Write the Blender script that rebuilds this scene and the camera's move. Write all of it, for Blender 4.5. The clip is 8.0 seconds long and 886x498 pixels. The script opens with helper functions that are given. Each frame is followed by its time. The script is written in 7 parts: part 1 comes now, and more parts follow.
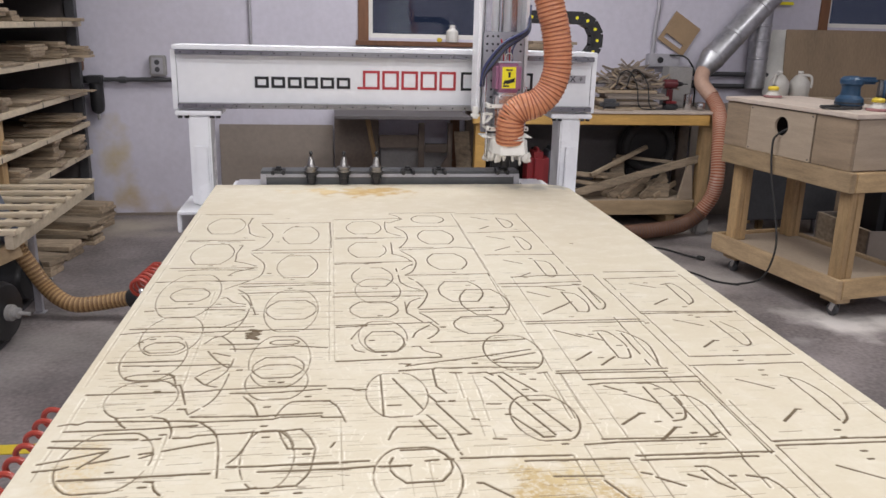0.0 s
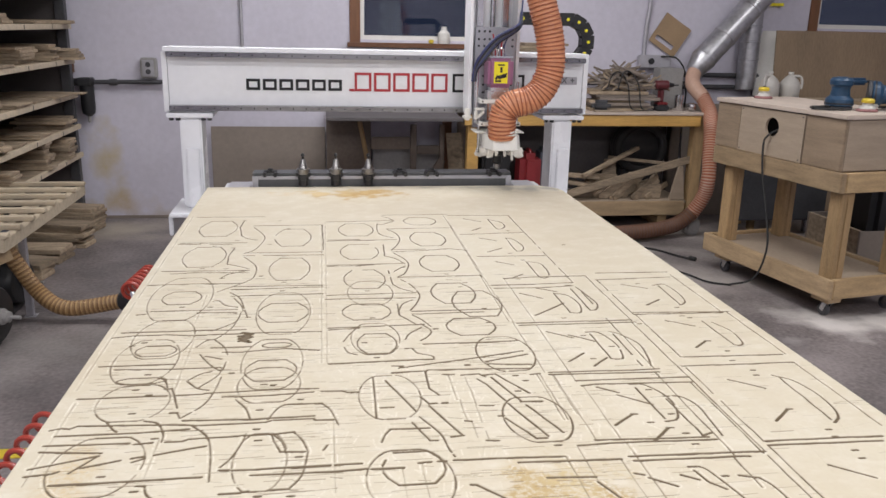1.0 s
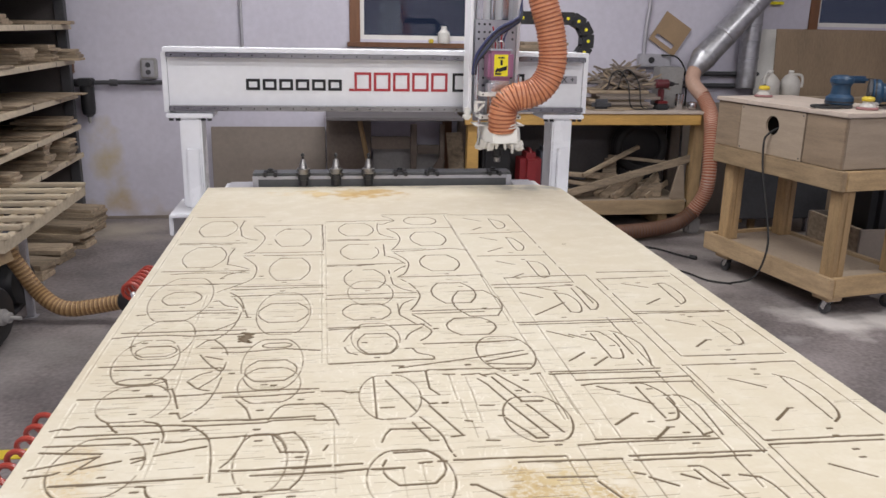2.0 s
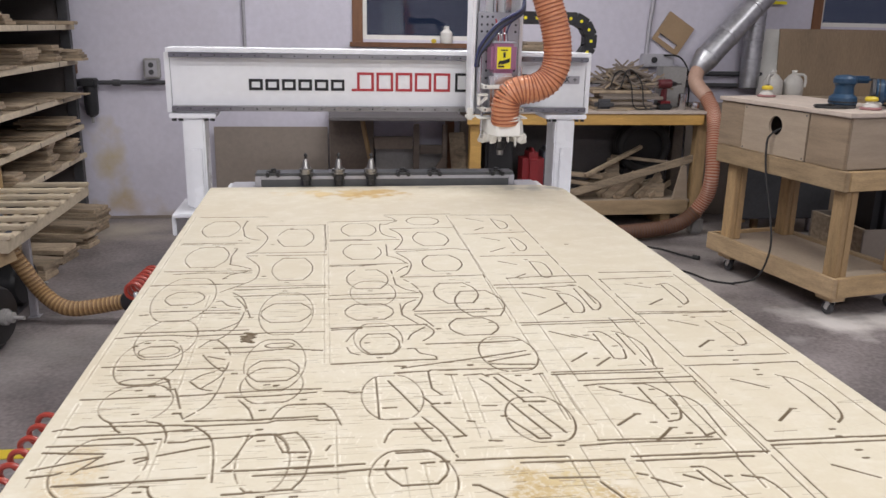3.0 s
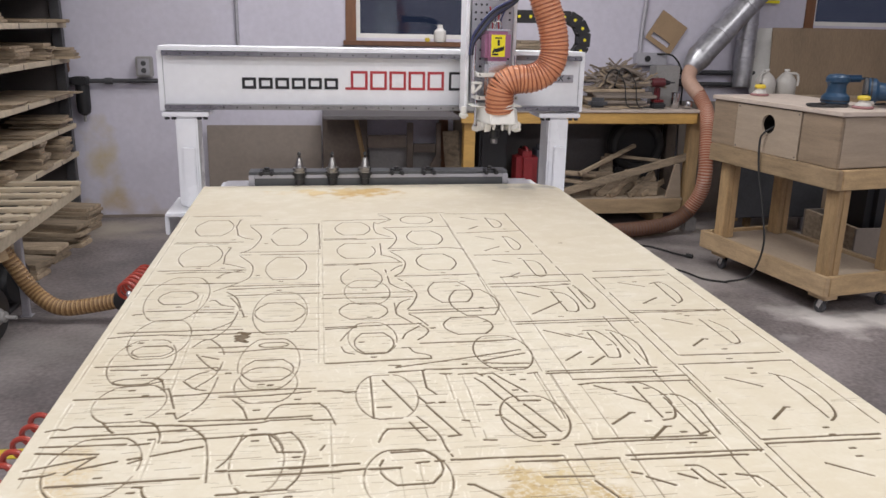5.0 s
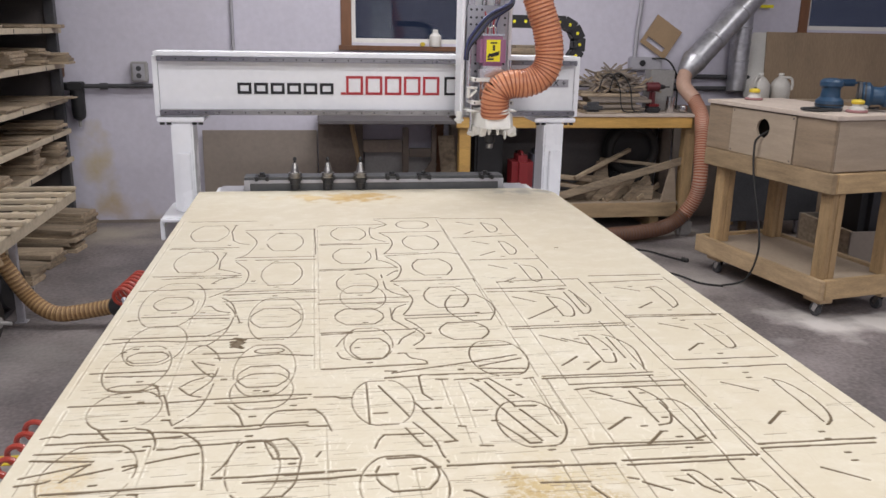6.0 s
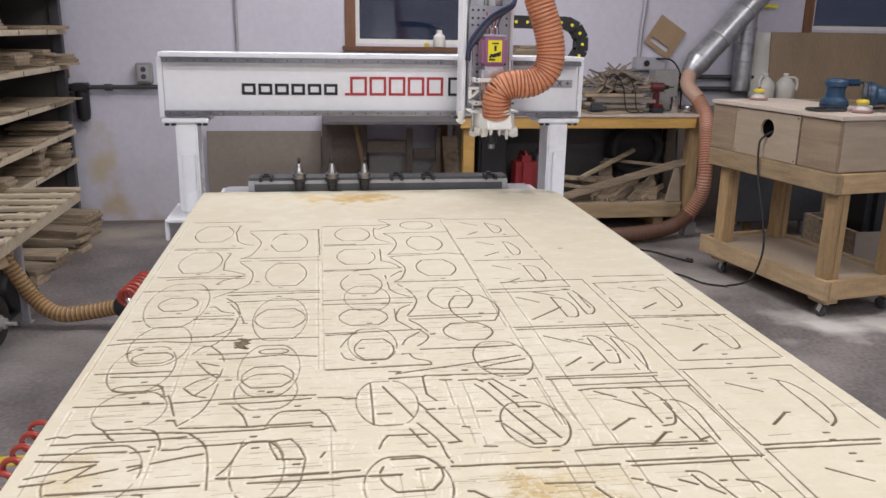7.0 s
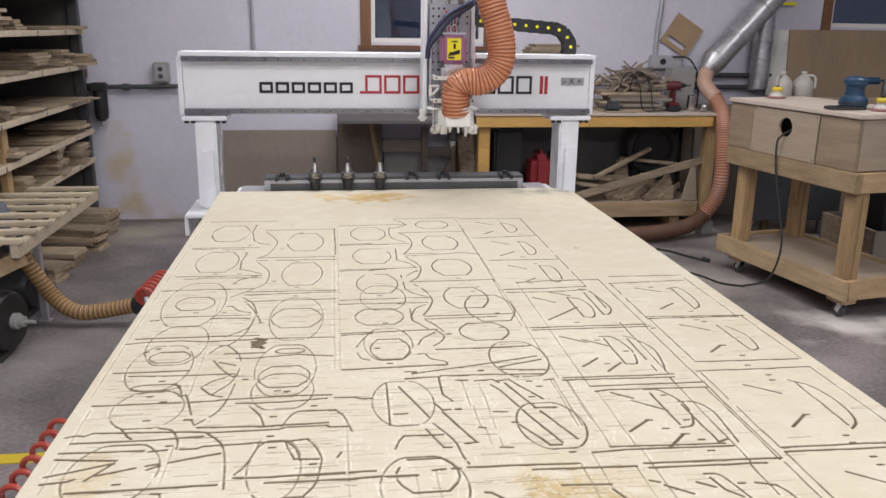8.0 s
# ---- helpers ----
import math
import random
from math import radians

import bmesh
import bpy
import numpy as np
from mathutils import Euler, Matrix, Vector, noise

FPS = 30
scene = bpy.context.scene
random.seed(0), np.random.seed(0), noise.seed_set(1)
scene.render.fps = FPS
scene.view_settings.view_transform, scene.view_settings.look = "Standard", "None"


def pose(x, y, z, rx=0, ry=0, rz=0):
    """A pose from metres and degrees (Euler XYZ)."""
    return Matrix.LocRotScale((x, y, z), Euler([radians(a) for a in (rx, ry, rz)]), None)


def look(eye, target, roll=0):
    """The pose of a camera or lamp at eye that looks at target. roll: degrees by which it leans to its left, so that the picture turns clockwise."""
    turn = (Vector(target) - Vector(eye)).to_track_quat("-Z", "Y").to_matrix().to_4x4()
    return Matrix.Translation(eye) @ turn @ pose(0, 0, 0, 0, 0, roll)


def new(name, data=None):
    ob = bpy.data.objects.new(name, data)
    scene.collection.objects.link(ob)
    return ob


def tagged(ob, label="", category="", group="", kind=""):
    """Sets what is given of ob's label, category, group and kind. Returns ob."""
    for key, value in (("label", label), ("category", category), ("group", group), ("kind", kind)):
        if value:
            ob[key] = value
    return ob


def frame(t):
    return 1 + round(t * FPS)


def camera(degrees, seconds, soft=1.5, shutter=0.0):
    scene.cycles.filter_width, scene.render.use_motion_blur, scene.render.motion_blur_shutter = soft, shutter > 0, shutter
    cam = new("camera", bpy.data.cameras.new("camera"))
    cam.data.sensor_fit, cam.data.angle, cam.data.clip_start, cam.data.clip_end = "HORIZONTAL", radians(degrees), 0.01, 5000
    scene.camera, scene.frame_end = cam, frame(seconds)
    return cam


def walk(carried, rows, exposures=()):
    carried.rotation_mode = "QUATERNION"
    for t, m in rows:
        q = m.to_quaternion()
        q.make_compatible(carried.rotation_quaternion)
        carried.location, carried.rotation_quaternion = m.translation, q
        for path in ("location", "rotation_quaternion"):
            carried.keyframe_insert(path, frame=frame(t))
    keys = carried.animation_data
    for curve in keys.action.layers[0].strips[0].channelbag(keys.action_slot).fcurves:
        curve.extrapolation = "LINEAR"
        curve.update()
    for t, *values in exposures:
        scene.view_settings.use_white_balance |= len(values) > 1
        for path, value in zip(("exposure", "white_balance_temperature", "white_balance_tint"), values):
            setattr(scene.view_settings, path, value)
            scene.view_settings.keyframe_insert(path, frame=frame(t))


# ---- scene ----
cam = camera(57.6, 8.0)

PATH = [
    (0, (-0.282, -3.618, 1.581), (-0.012, -1.711, 1.043), 1.4),
    (0.5, (-0.281, -3.618, 1.583), (0.0, -1.711, 1.048), 1.3),
    (1, (-0.281, -3.618, 1.582), (0.007, -1.713, 1.048), 1.3),
    (1.5, (-0.28, -3.617, 1.582), (0.009, -1.712, 1.047), 1.2),
    (3, (-0.279, -3.617, 1.583), (0.001, -1.71, 1.047), 1.1),
    (3.5, (-0.282, -3.615, 1.584), (-0.004, -1.709, 1.046), 1.2),
    (4, (-0.282, -3.617, 1.584), (0.0, -1.712, 1.044), 1.2),
    (4.5, (-0.281, -3.615, 1.583), (0.007, -1.711, 1.042), 1.2),
    (6, (-0.28, -3.614, 1.586), (0.026, -1.709, 1.057), 1.1),
    (6.5, (-0.279, -3.613, 1.587), (0.023, -1.707, 1.061), 1.0),
    (7, (-0.28, -3.615, 1.587), (0.016, -1.709, 1.059), 1.0),
    (7.5, (-0.282, -3.612, 1.587), (0.008, -1.706, 1.058), 1.0),
    (8, (-0.283, -3.612, 1.59), (-0.023, -1.702, 1.058), 0.8),
]
walk(cam, [(t, look(eye, target, roll)) for t, eye, target, roll in PATH])

# world: night outside, workshop tubes inside
world = bpy.data.worlds.new("night")
scene.world = world
world.use_nodes = True
world.node_tree.nodes["Background"].inputs[0].default_value = (0.035, 0.045, 0.085, 1)
world.node_tree.nodes["Background"].inputs[1].default_value = 0.5
scene.view_settings.exposure = 0.0

CEIL = 3.6
LAMPS = [(-1.6, -5.0), (1.0, -5.0), (3.6, -5.0), (-1.2, -2.5), (1.3, -2.5), (3.5, -0.2), (-0.9, 0.5), (0.9, 0.5), (0.3, 1.5)]


# ---------------------------------------------------------------- materials
def mat(name, color, rough=0.6, metal=0.0, vary=0.25, scale=6.0, fine=60.0, bump=0.15, stretch=(1, 1, 1), second=None, spec=0.5):
    """A surface with broad blotches and fine grain in its colour, and a fine relief."""
    m = bpy.data.materials.new(name)
    m.use_nodes = True
    nt = m.node_tree
    b = nt.nodes["Principled BSDF"]
    b.inputs["Metallic"].default_value = metal
    b.inputs["Specular IOR Level"].default_value = spec
    tc = nt.nodes.new("ShaderNodeTexCoord")
    info = nt.nodes.new("ShaderNodeObjectInfo")
    mp = nt.nodes.new("ShaderNodeMapping")
    mp.inputs["Scale"].default_value = stretch
    add = nt.nodes.new("ShaderNodeVectorMath")
    add.operation = "MULTIPLY_ADD"
    add.inputs[1].default_value = (7.3, 5.1, 9.7)
    nt.links.new(info.outputs["Random"], add.inputs[0])
    nt.links.new(tc.outputs["Object"], add.inputs[2])
    nt.links.new(add.outputs[0], mp.inputs[0])
    n1 = nt.nodes.new("ShaderNodeTexNoise")
    n1.inputs["Scale"].default_value, n1.inputs["Detail"].default_value = scale, 5
    n2 = nt.nodes.new("ShaderNodeTexNoise")
    n2.inputs["Scale"].default_value, n2.inputs["Detail"].default_value = fine, 3
    for n in (n1, n2):
        nt.links.new(mp.outputs[0], n.inputs["Vector"])
    mix = nt.nodes.new("ShaderNodeMix")
    mix.data_type = "FLOAT"
    mix.inputs[0].default_value = 0.4
    nt.links.new(n1.outputs[0], mix.inputs[2])
    nt.links.new(n2.outputs[0], mix.inputs[3])
    ramp = nt.nodes.new("ShaderNodeValToRGB")
    dark = second or tuple(c * (1 - vary) for c in color)
    light = tuple(min(1, c * (1 + vary * 0.6)) for c in color)
    ramp.color_ramp.elements[0].position, ramp.color_ramp.elements[1].position = 0.32, 0.68
    ramp.color_ramp.elements[0].color = (*dark, 1)
    ramp.color_ramp.elements[1].color = (*light, 1)
    nt.links.new(mix.outputs[0], ramp.inputs[0])
    hsv = nt.nodes.new("ShaderNodeHueSaturation")
    mr = nt.nodes.new("ShaderNodeMapRange")
    mr.inputs[3].default_value, mr.inputs[4].default_value = 1 - vary * 0.45, 1 + vary * 0.45
    nt.links.new(info.outputs["Random"], mr.inputs[0])
    nt.links.new(mr.outputs[0], hsv.inputs["Value"])
    nt.links.new(ramp.outputs[0], hsv.inputs["Color"])
    nt.links.new(hsv.outputs[0], b.inputs["Base Color"])
    r = nt.nodes.new("ShaderNodeMapRange")
    r.inputs[3].default_value, r.inputs[4].default_value = max(0.03, rough - 0.12), min(1, rough + 0.12)
    nt.links.new(n1.outputs[0], r.inputs[0])
    nt.links.new(r.outputs[0], b.inputs["Roughness"])
    if bump:
        bp = nt.nodes.new("ShaderNodeBump")
        bp.inputs["Strength"].default_value, bp.inputs["Distance"].default_value = bump, 0.004
        nt.links.new(mix.outputs[0], bp.inputs["Height"])
        nt.links.new(bp.outputs[0], b.inputs["Normal"])
    return m


def plain(name, color, rough=0.4, metal=0.0, alpha=0.0, glow=None):
    m = bpy.data.materials.new(name)
    m.use_nodes = True
    b = m.node_tree.nodes["Principled BSDF"]
    b.inputs["Base Color"].default_value = (*color, 1)
    b.inputs["Roughness"].default_value, b.inputs["Metallic"].default_value = rough, metal
    if alpha:
        b.inputs["Transmission Weight"].default_value = alpha
    if glow:
        b.inputs["Emission Color"].default_value = (*color, 1)
        b.inputs["Emission Strength"].default_value = glow
    return m


M_WALL = mat("painted_wall", (0.595, 0.572, 0.652), 0.7, vary=0.1, scale=1.2, fine=25, bump=0.1)
M_FLOOR = mat("concrete", (0.175, 0.152, 0.15), 0.55, vary=0.6, scale=2.6, fine=45, bump=0.3)
M_CEIL = mat("ceiling_board", (0.7, 0.68, 0.65), 0.9, vary=0.08)
M_WHITE = mat("white_enamel", (0.91, 0.92, 0.95), 0.25, vary=0.05, scale=3, fine=30, bump=0.02)
M_STEEL = mat("ground_steel", (0.66, 0.66, 0.67), 0.24, metal=1, vary=0.2, scale=8, fine=80, bump=0.05, stretch=(0.2, 1, 1))
M_ALU = mat("anodised_plate", (0.42, 0.42, 0.46), 0.45, metal=0.6, vary=0.12)
M_RAIL = mat("oiled_rail_steel", (0.3, 0.3, 0.31), 0.28, metal=1, vary=0.35, scale=5, fine=60, bump=0.05, stretch=(0.3, 1, 1))
M_TAPER = mat("turned_steel", (0.35, 0.34, 0.33), 0.35, metal=1, vary=0.2)
M_RACK = mat("grey_sheet_steel", (0.12, 0.125, 0.13), 0.45, metal=0.5, vary=0.15)
M_BLACK = mat("black_plastic", (0.02, 0.02, 0.022), 0.45, vary=0.3, bump=0.1)
M_RUBBER = mat("black_rubber", (0.025, 0.024, 0.024), 0.75, vary=0.3)
M_PLY = mat("birch_ply", (0.4, 0.32, 0.24), 0.55, vary=0.16, scale=4, fine=40, stretch=(1, 1, 8), bump=0.05)
M_PINE = mat("pine_stud", (0.39, 0.28, 0.165), 0.6, vary=0.35, scale=5, fine=50, stretch=(1, 6, 6), bump=0.1)
M_PINE_Z = mat("pine_post", (0.41, 0.275, 0.14), 0.6, vary=0.35, scale=5, fine=50, stretch=(6, 6, 1), bump=0.1)
M_PINE_Y = mat("pine_rail", (0.45, 0.315, 0.17), 0.6, vary=0.35, scale=5, fine=50, stretch=(6, 1, 6), bump=0.1)
M_YELLOWWOOD = mat("varnished_fir", (0.62, 0.37, 0.11), 0.45, vary=0.3, scale=4, fine=35, stretch=(0.6, 6, 6), bump=0.08)
M_SCRAP = mat("rough_lumber", (0.36, 0.28, 0.195), 0.75, vary=0.5, scale=6, fine=45, stretch=(1, 4, 6), bump=0.3)
M_DARKWOOD = mat("stained_trim", (0.17, 0.075, 0.035), 0.5, vary=0.3, scale=5, fine=50, stretch=(6, 6, 1))
M_SHEET = mat("brown_plywood", (0.25, 0.18, 0.115), 0.6, vary=0.25, scale=2, fine=30, stretch=(3, 3, 0.7))
M_SLAT = mat("pale_slat", (0.5, 0.42, 0.31), 0.65, vary=0.25, scale=5, fine=50, stretch=(1, 6, 6))
M_HARDBOARD = mat("hardboard", (0.24, 0.2, 0.168), 0.6, vary=0.15, scale=2, fine=30)
# hardboard tone darkened for shade under the benches; some loose sticks share it
M_DIMBOARD = mat("dim_hardboard", (0.16, 0.125, 0.1), 0.65, vary=0.3, scale=3, fine=40)
M_CARDBOARD = mat("brown_template_board", (0.35, 0.24, 0.14), 0.7, vary=0.12)
# dark grey of the rack's end; elsewhere it puts shade into colour
M_DIMPANEL = mat("dim_grey_panel", (0.1, 0.09, 0.09), 0.6, vary=0.2)
M_PLY2 = mat("brown_birch_ply", (0.32, 0.24, 0.165), 0.55, vary=0.28, scale=4, fine=40, stretch=(1, 1, 8), bump=0.05)
M_GALV = mat("galvanised_sheet", (0.5, 0.5, 0.52), 0.36, metal=0.8, vary=0.35, scale=9, fine=30, bump=0.08)
M_GREYMETAL = mat("grey_conduit", (0.42, 0.41, 0.44), 0.5, metal=0.4, vary=0.15)
M_HOSE = mat("orange_hose_wall", (0.63, 0.275, 0.145), 0.3, vary=0.15, scale=12, bump=0.05)
M_HOSERIB = mat("hose_rib", (0.34, 0.1, 0.045), 0.4, vary=0.15)
M_HOSEPALE = mat("dusty_hose_wall", (0.5, 0.32, 0.24), 0.5, vary=0.15)
# hose colour with the bench's shade mixed in
M_HOSEFLOOR = mat("shaded_hose_wall", (0.16, 0.09, 0.068), 0.6, vary=0.3, scale=8)
M_TANHOSE = mat("tan_hose_wall", (0.36, 0.225, 0.1), 0.45, vary=0.15)
M_TANRIB = mat("tan_hose_rib", (0.2, 0.11, 0.045), 0.45, vary=0.15)
M_PURPLE = mat("magenta_anodised", (0.36, 0.16, 0.26), 0.35, metal=0.4, vary=0.12)
M_YELLOW = plain("yellow_label", (0.85, 0.75, 0.02), 0.45)
M_INK = plain("black_ink", (0.012, 0.012, 0.016), 0.5)
M_REDINK = plain("red_ink", (0.45, 0.035, 0.045), 0.45)
M_MAROON = mat("maroon_plastic", (0.1, 0.018, 0.022), 0.4, vary=0.15)
M_RED = mat("red_plastic", (0.22, 0.02, 0.024), 0.4, vary=0.15)
M_COIL = mat("coiled_air_line", (0.36, 0.045, 0.028), 0.35, vary=0.15)
M_BRUSH = mat("fabric_skirt", (0.72, 0.7, 0.66), 0.9, vary=0.15, scale=20)
M_SHOE = mat("cream_plastic", (0.78, 0.77, 0.73), 0.5, vary=0.06)
M_BLUE = mat("blue_tool_body", (0.02, 0.058, 0.115), 0.4, vary=0.15)
M_YTOOL = mat("yellow_tool_knob", (0.62, 0.46, 0.04), 0.45, vary=0.1)
M_CABLEBLUE = plain("blue_cable", (0.04, 0.05, 0.14), 0.4)
M_GLASS = plain("window_glass", (0.8, 0.85, 0.9), 0.02, alpha=1.0)
M_JUG = mat("dusty_milky_plastic", (0.5, 0.475, 0.44), 0.45, vary=0.12)
M_MILK = mat("milky_plastic", (0.72, 0.7, 0.66), 0.4, vary=0.08)
M_TOPPLY = mat("dusty_ply_top", (0.56, 0.47, 0.4), 0.7, vary=0.15, scale=5, fine=40)
M_TUBE = plain("lamp_diffuser", (1.0, 0.97, 0.95), 0.5, glow=1.2)
M_GREYBOX = mat("grey_housing", (0.3, 0.29, 0.28), 0.5, vary=0.2)
M_PAD = mat("sanding_pad", (0.3, 0.15, 0.15), 0.8, vary=0.15)
M_DARKGREY = mat("dark_grey_paint", (0.055, 0.055, 0.06), 0.5, vary=0.3)
M_GREYBLUE = mat("slate_plastic", (0.09, 0.1, 0.125), 0.5, vary=0.2)



def stained(m, marks, noise_scale=3.0):
    """Lays uneven marks of dust, rust or wear over a material: (x, y, z, rx, ry, rz, softness, colour, strength)."""
    nt = m.node_tree
    b = nt.nodes["Principled BSDF"]
    col = b.inputs["Base Color"].links[0].from_socket
    geo = nt.nodes.new("ShaderNodeNewGeometry")
    n = nt.nodes.new("ShaderNodeTexNoise")
    n.inputs["Scale"].default_value, n.inputs["Detail"].default_value = noise_scale, 7
    nt.links.new(geo.outputs["Position"], n.inputs["Vector"])
    for x, y, z, rx, ry, rz, soft, tone, strength in marks:
        mp = nt.nodes.new("ShaderNodeMapping")
        mp.inputs["Location"].default_value = (-x / rx, -y / ry, -z / rz)
        mp.inputs["Scale"].default_value = (1 / rx, 1 / ry, 1 / rz)
        nt.links.new(geo.outputs["Position"], mp.inputs[0])
        ln = nt.nodes.new("ShaderNodeVectorMath")
        ln.operation = "LENGTH"
        nt.links.new(mp.outputs[0], ln.inputs[0])
        ad = nt.nodes.new("ShaderNodeMath")
        ad.operation = "MULTIPLY_ADD"
        ad.inputs[1].default_value = 3.0
        nt.links.new(n.outputs[0], ad.inputs[0])
        nt.links.new(ln.outputs["Value"], ad.inputs[2])
        mr = nt.nodes.new("ShaderNodeMapRange")
        mr.inputs[1].default_value, mr.inputs[2].default_value = 2.5, 2.5 - soft
        mr.inputs[3].default_value, mr.inputs[4].default_value = 0, strength
        nt.links.new(ad.outputs[0], mr.inputs[0])
        mx = nt.nodes.new("ShaderNodeMix")
        mx.data_type = "RGBA"
        mx.inputs[7].default_value = (*tone, 1)
        nt.links.new(mr.outputs[0], mx.inputs[0])
        nt.links.new(col, mx.inputs[6])
        col = mx.outputs[2]
    nt.links.new(col, b.inputs["Base Color"])


DUST, RUST = (0.5, 0.46, 0.42), (0.48, 0.37, 0.13)
stained(M_FLOOR, [(2.95, 0.3, 0, 0.75, 0.3, 1, 0.7, (0.62, 0.58, 0.55), 0.95), (2.2, 1.2, 0, 0.5, 0.7, 1, 1.4, DUST, 0.6), (2.9, 2.2, 0, 0.9, 0.7, 1, 1.5, DUST, 0.7), (-1.9, 2.75, 0, 0.9, 0.4, 1, 1.3, (0.42, 0.37, 0.3), 0.8), (-1.6, 0.3, 0, 0.5, 0.5, 1, 1.5, (0.36, 0.34, 0.32), 0.6), (-1.3, 1.6, 0, 0.5, 0.7, 1, 1.3, (0.09, 0.085, 0.09), 0.7), (-1.2, -0.2, 0, 0.5, 0.7, 1, 1.3, (0.11, 0.1, 0.105), 0.6), (1.6, 0.0, 0, 0.7, 0.8, 1, 1.3, (0.12, 0.11, 0.115), 0.6)])
stained(M_WALL, [(-2.02, 3.15, 0.42, 0.16, 1, 0.42, 1.4, RUST, 0.85), (-1.95, 3.15, 0.1, 0.3, 1, 0.12, 1.3, (0.45, 0.32, 0.16), 0.6), (-1.2, 3.15, 0.02, 1.4, 1, 0.05, 1.0, (0.4, 0.34, 0.28), 0.7), (-1.2, 3.15, 1.75, 0.4, 1, 0.3, 1.5, (0.5, 0.48, 0.5), 0.25), (1.4, 3.15, 1.7, 0.5, 1, 0.25, 1.5, (0.5, 0.48, 0.5), 0.2)], 5.0)


# ---------------------------------------------------------------- building kit
def thing(name, label, category, loc=(0, 0, 0), rz=0, group="", kind=""):
    ob = new(name)
    ob.empty_display_size = 0.1
    ob.matrix_basis = pose(*loc, 0, 0, rz)
    return tagged(ob, label, category, group, kind)


def mesh_of(name, bm, material, smooth=False):
    me = bpy.data.meshes.new(name)
    bm.to_mesh(me)
    bm.free()
    for m in material if isinstance(material, (list, tuple)) else [material]:
        me.materials.append(m)
    if smooth:
        for p in me.polygons:
            p.use_smooth = True
        me.set_sharp_from_angle(angle=radians(38))
    return me


def part(name, bm, material, parent=None, label="", world=True, smooth=True):
    """One mesh object. world: bm holds world places, brought into the thing's own space here."""
    if parent is not None and world:
        top = parent
        while top.parent:
            top = top.parent
        bm.transform(top.matrix_basis.inverted())
    ob = new(name, mesh_of(name, bm, material, smooth))
    ob.parent = parent
    if label:
        ob["label"] = label
    return ob


def solo(name, bm, material, label, category, group="", kind="", base=None):
    """A thing of one mesh, its origin at base."""
    if base:
        bm.transform(Matrix.Translation(base).inverted())
    ob = new(name, mesh_of(name, bm, material, True))
    if base:
        ob.location = base
    return tagged(ob, label, category, group, kind)


def box(bm, x0, x1, y0, y1, z0, z1, bevel=0.003, m=None, index=0):
    b = bmesh.new()
    r = bmesh.ops.create_cube(b, size=1)
    bmesh.ops.transform(b, matrix=Matrix.Translation(((x0 + x1) / 2, (y0 + y1) / 2, (z0 + z1) / 2)) @ Matrix.Diagonal((x1 - x0, y1 - y0, z1 - z0, 1)), verts=r["verts"])
    if bevel:
        bmesh.ops.bevel(b, geom=b.edges[:], offset=min(bevel, 0.45 * min(x1 - x0, y1 - y0, z1 - z0)), segments=2, affect="EDGES")
    return merge(bm, b, m, index)


def merge(bm, b, m=None, index=0):
    if m is not None:
        b.transform(m)
    for f in b.faces:
        f.material_index = index
    me = bpy.data.meshes.new("scratch")
    b.to_mesh(me)
    b.free()
    bm.from_mesh(me)
    bpy.data.meshes.remove(me)
    return bm


def beam(bm, a, b, w, h, bevel=0.003, index=0, up=(0, 0, 1)):
    """A bar of section w x h from a to b."""
    a, b = Vector(a), Vector(b)
    d = (b - a).normalized()
    s = d.cross(Vector(up))
    s = s.normalized() if s.length > 1e-4 else Vector((1, 0, 0))
    u = s.cross(d)
    m = Matrix((s, d, u)).transposed().to_4x4()
    m.translation = (a + b) / 2
    L = (b - a).length
    return box(bm, -w / 2, w / 2, -L / 2, L / 2, -h / 2, h / 2, bevel, m, index)


def lathe(bm, profile, n=24, m=None, index=0):
    """A turned body: profile of (radius, height)."""
    b = bmesh.new()
    rings = []
    for r, z in profile:
        rings.append([b.verts.new((r * math.cos(i * math.tau / n), r * math.sin(i * math.tau / n), z)) for i in range(n)])
    for lo, hi in zip(rings, rings[1:]):
        for i in range(n):
            b.faces.new((lo[i], lo[(i + 1) % n], hi[(i + 1) % n], hi[i]))
    b.faces.new(rings[0][::-1])
    b.faces.new(rings[-1])
    return merge(bm, b, m, index)


def rod(bm, a, b, r, n=16, index=0, r2=None):
    a, b = Vector(a), Vector(b)
    d = b - a
    m = d.to_track_quat("Z", "Y").to_matrix().to_4x4()
    m.translation = a
    r2 = r if r2 is None else r2
    e = min(0.15 * r, 0.2 * d.length)
    return lathe(bm, [(r - e, 0), (r, e), (r2, d.length - e), (r2 - min(e, r2 * 0.5), d.length)], n, m, index)


def spline(pts, n):
    """n + 1 places at even steps along a smooth curve through pts."""
    P = [Vector(p) for p in pts]
    P = [2 * P[0] - P[1]] + P + [2 * P[-1] - P[-2]]
    dense = []
    for i in range(1, len(P) - 2):
        for k in range(24):
            t = k / 24
            a, b, c, d = P[i - 1:i + 3]
            dense.append(0.5 * ((2 * b) + (c - a) * t + (2 * a - 5 * b + 4 * c - d) * t * t + (3 * b - a - 3 * c + d) * t ** 3))
    dense.append(P[-2])
    run = [0.0]
    for a, b in zip(dense, dense[1:]):
        run.append(run[-1] + (b - a).length)
    out, j = [], 0
    for i in range(n + 1):
        s = run[-1] * i / n
        while j < len(run) - 2 and run[j + 1] < s:
            j += 1
        f = (s - run[j]) / max(1e-9, run[j + 1] - run[j])
        out.append(dense[j].lerp(dense[j + 1], f))
    return out


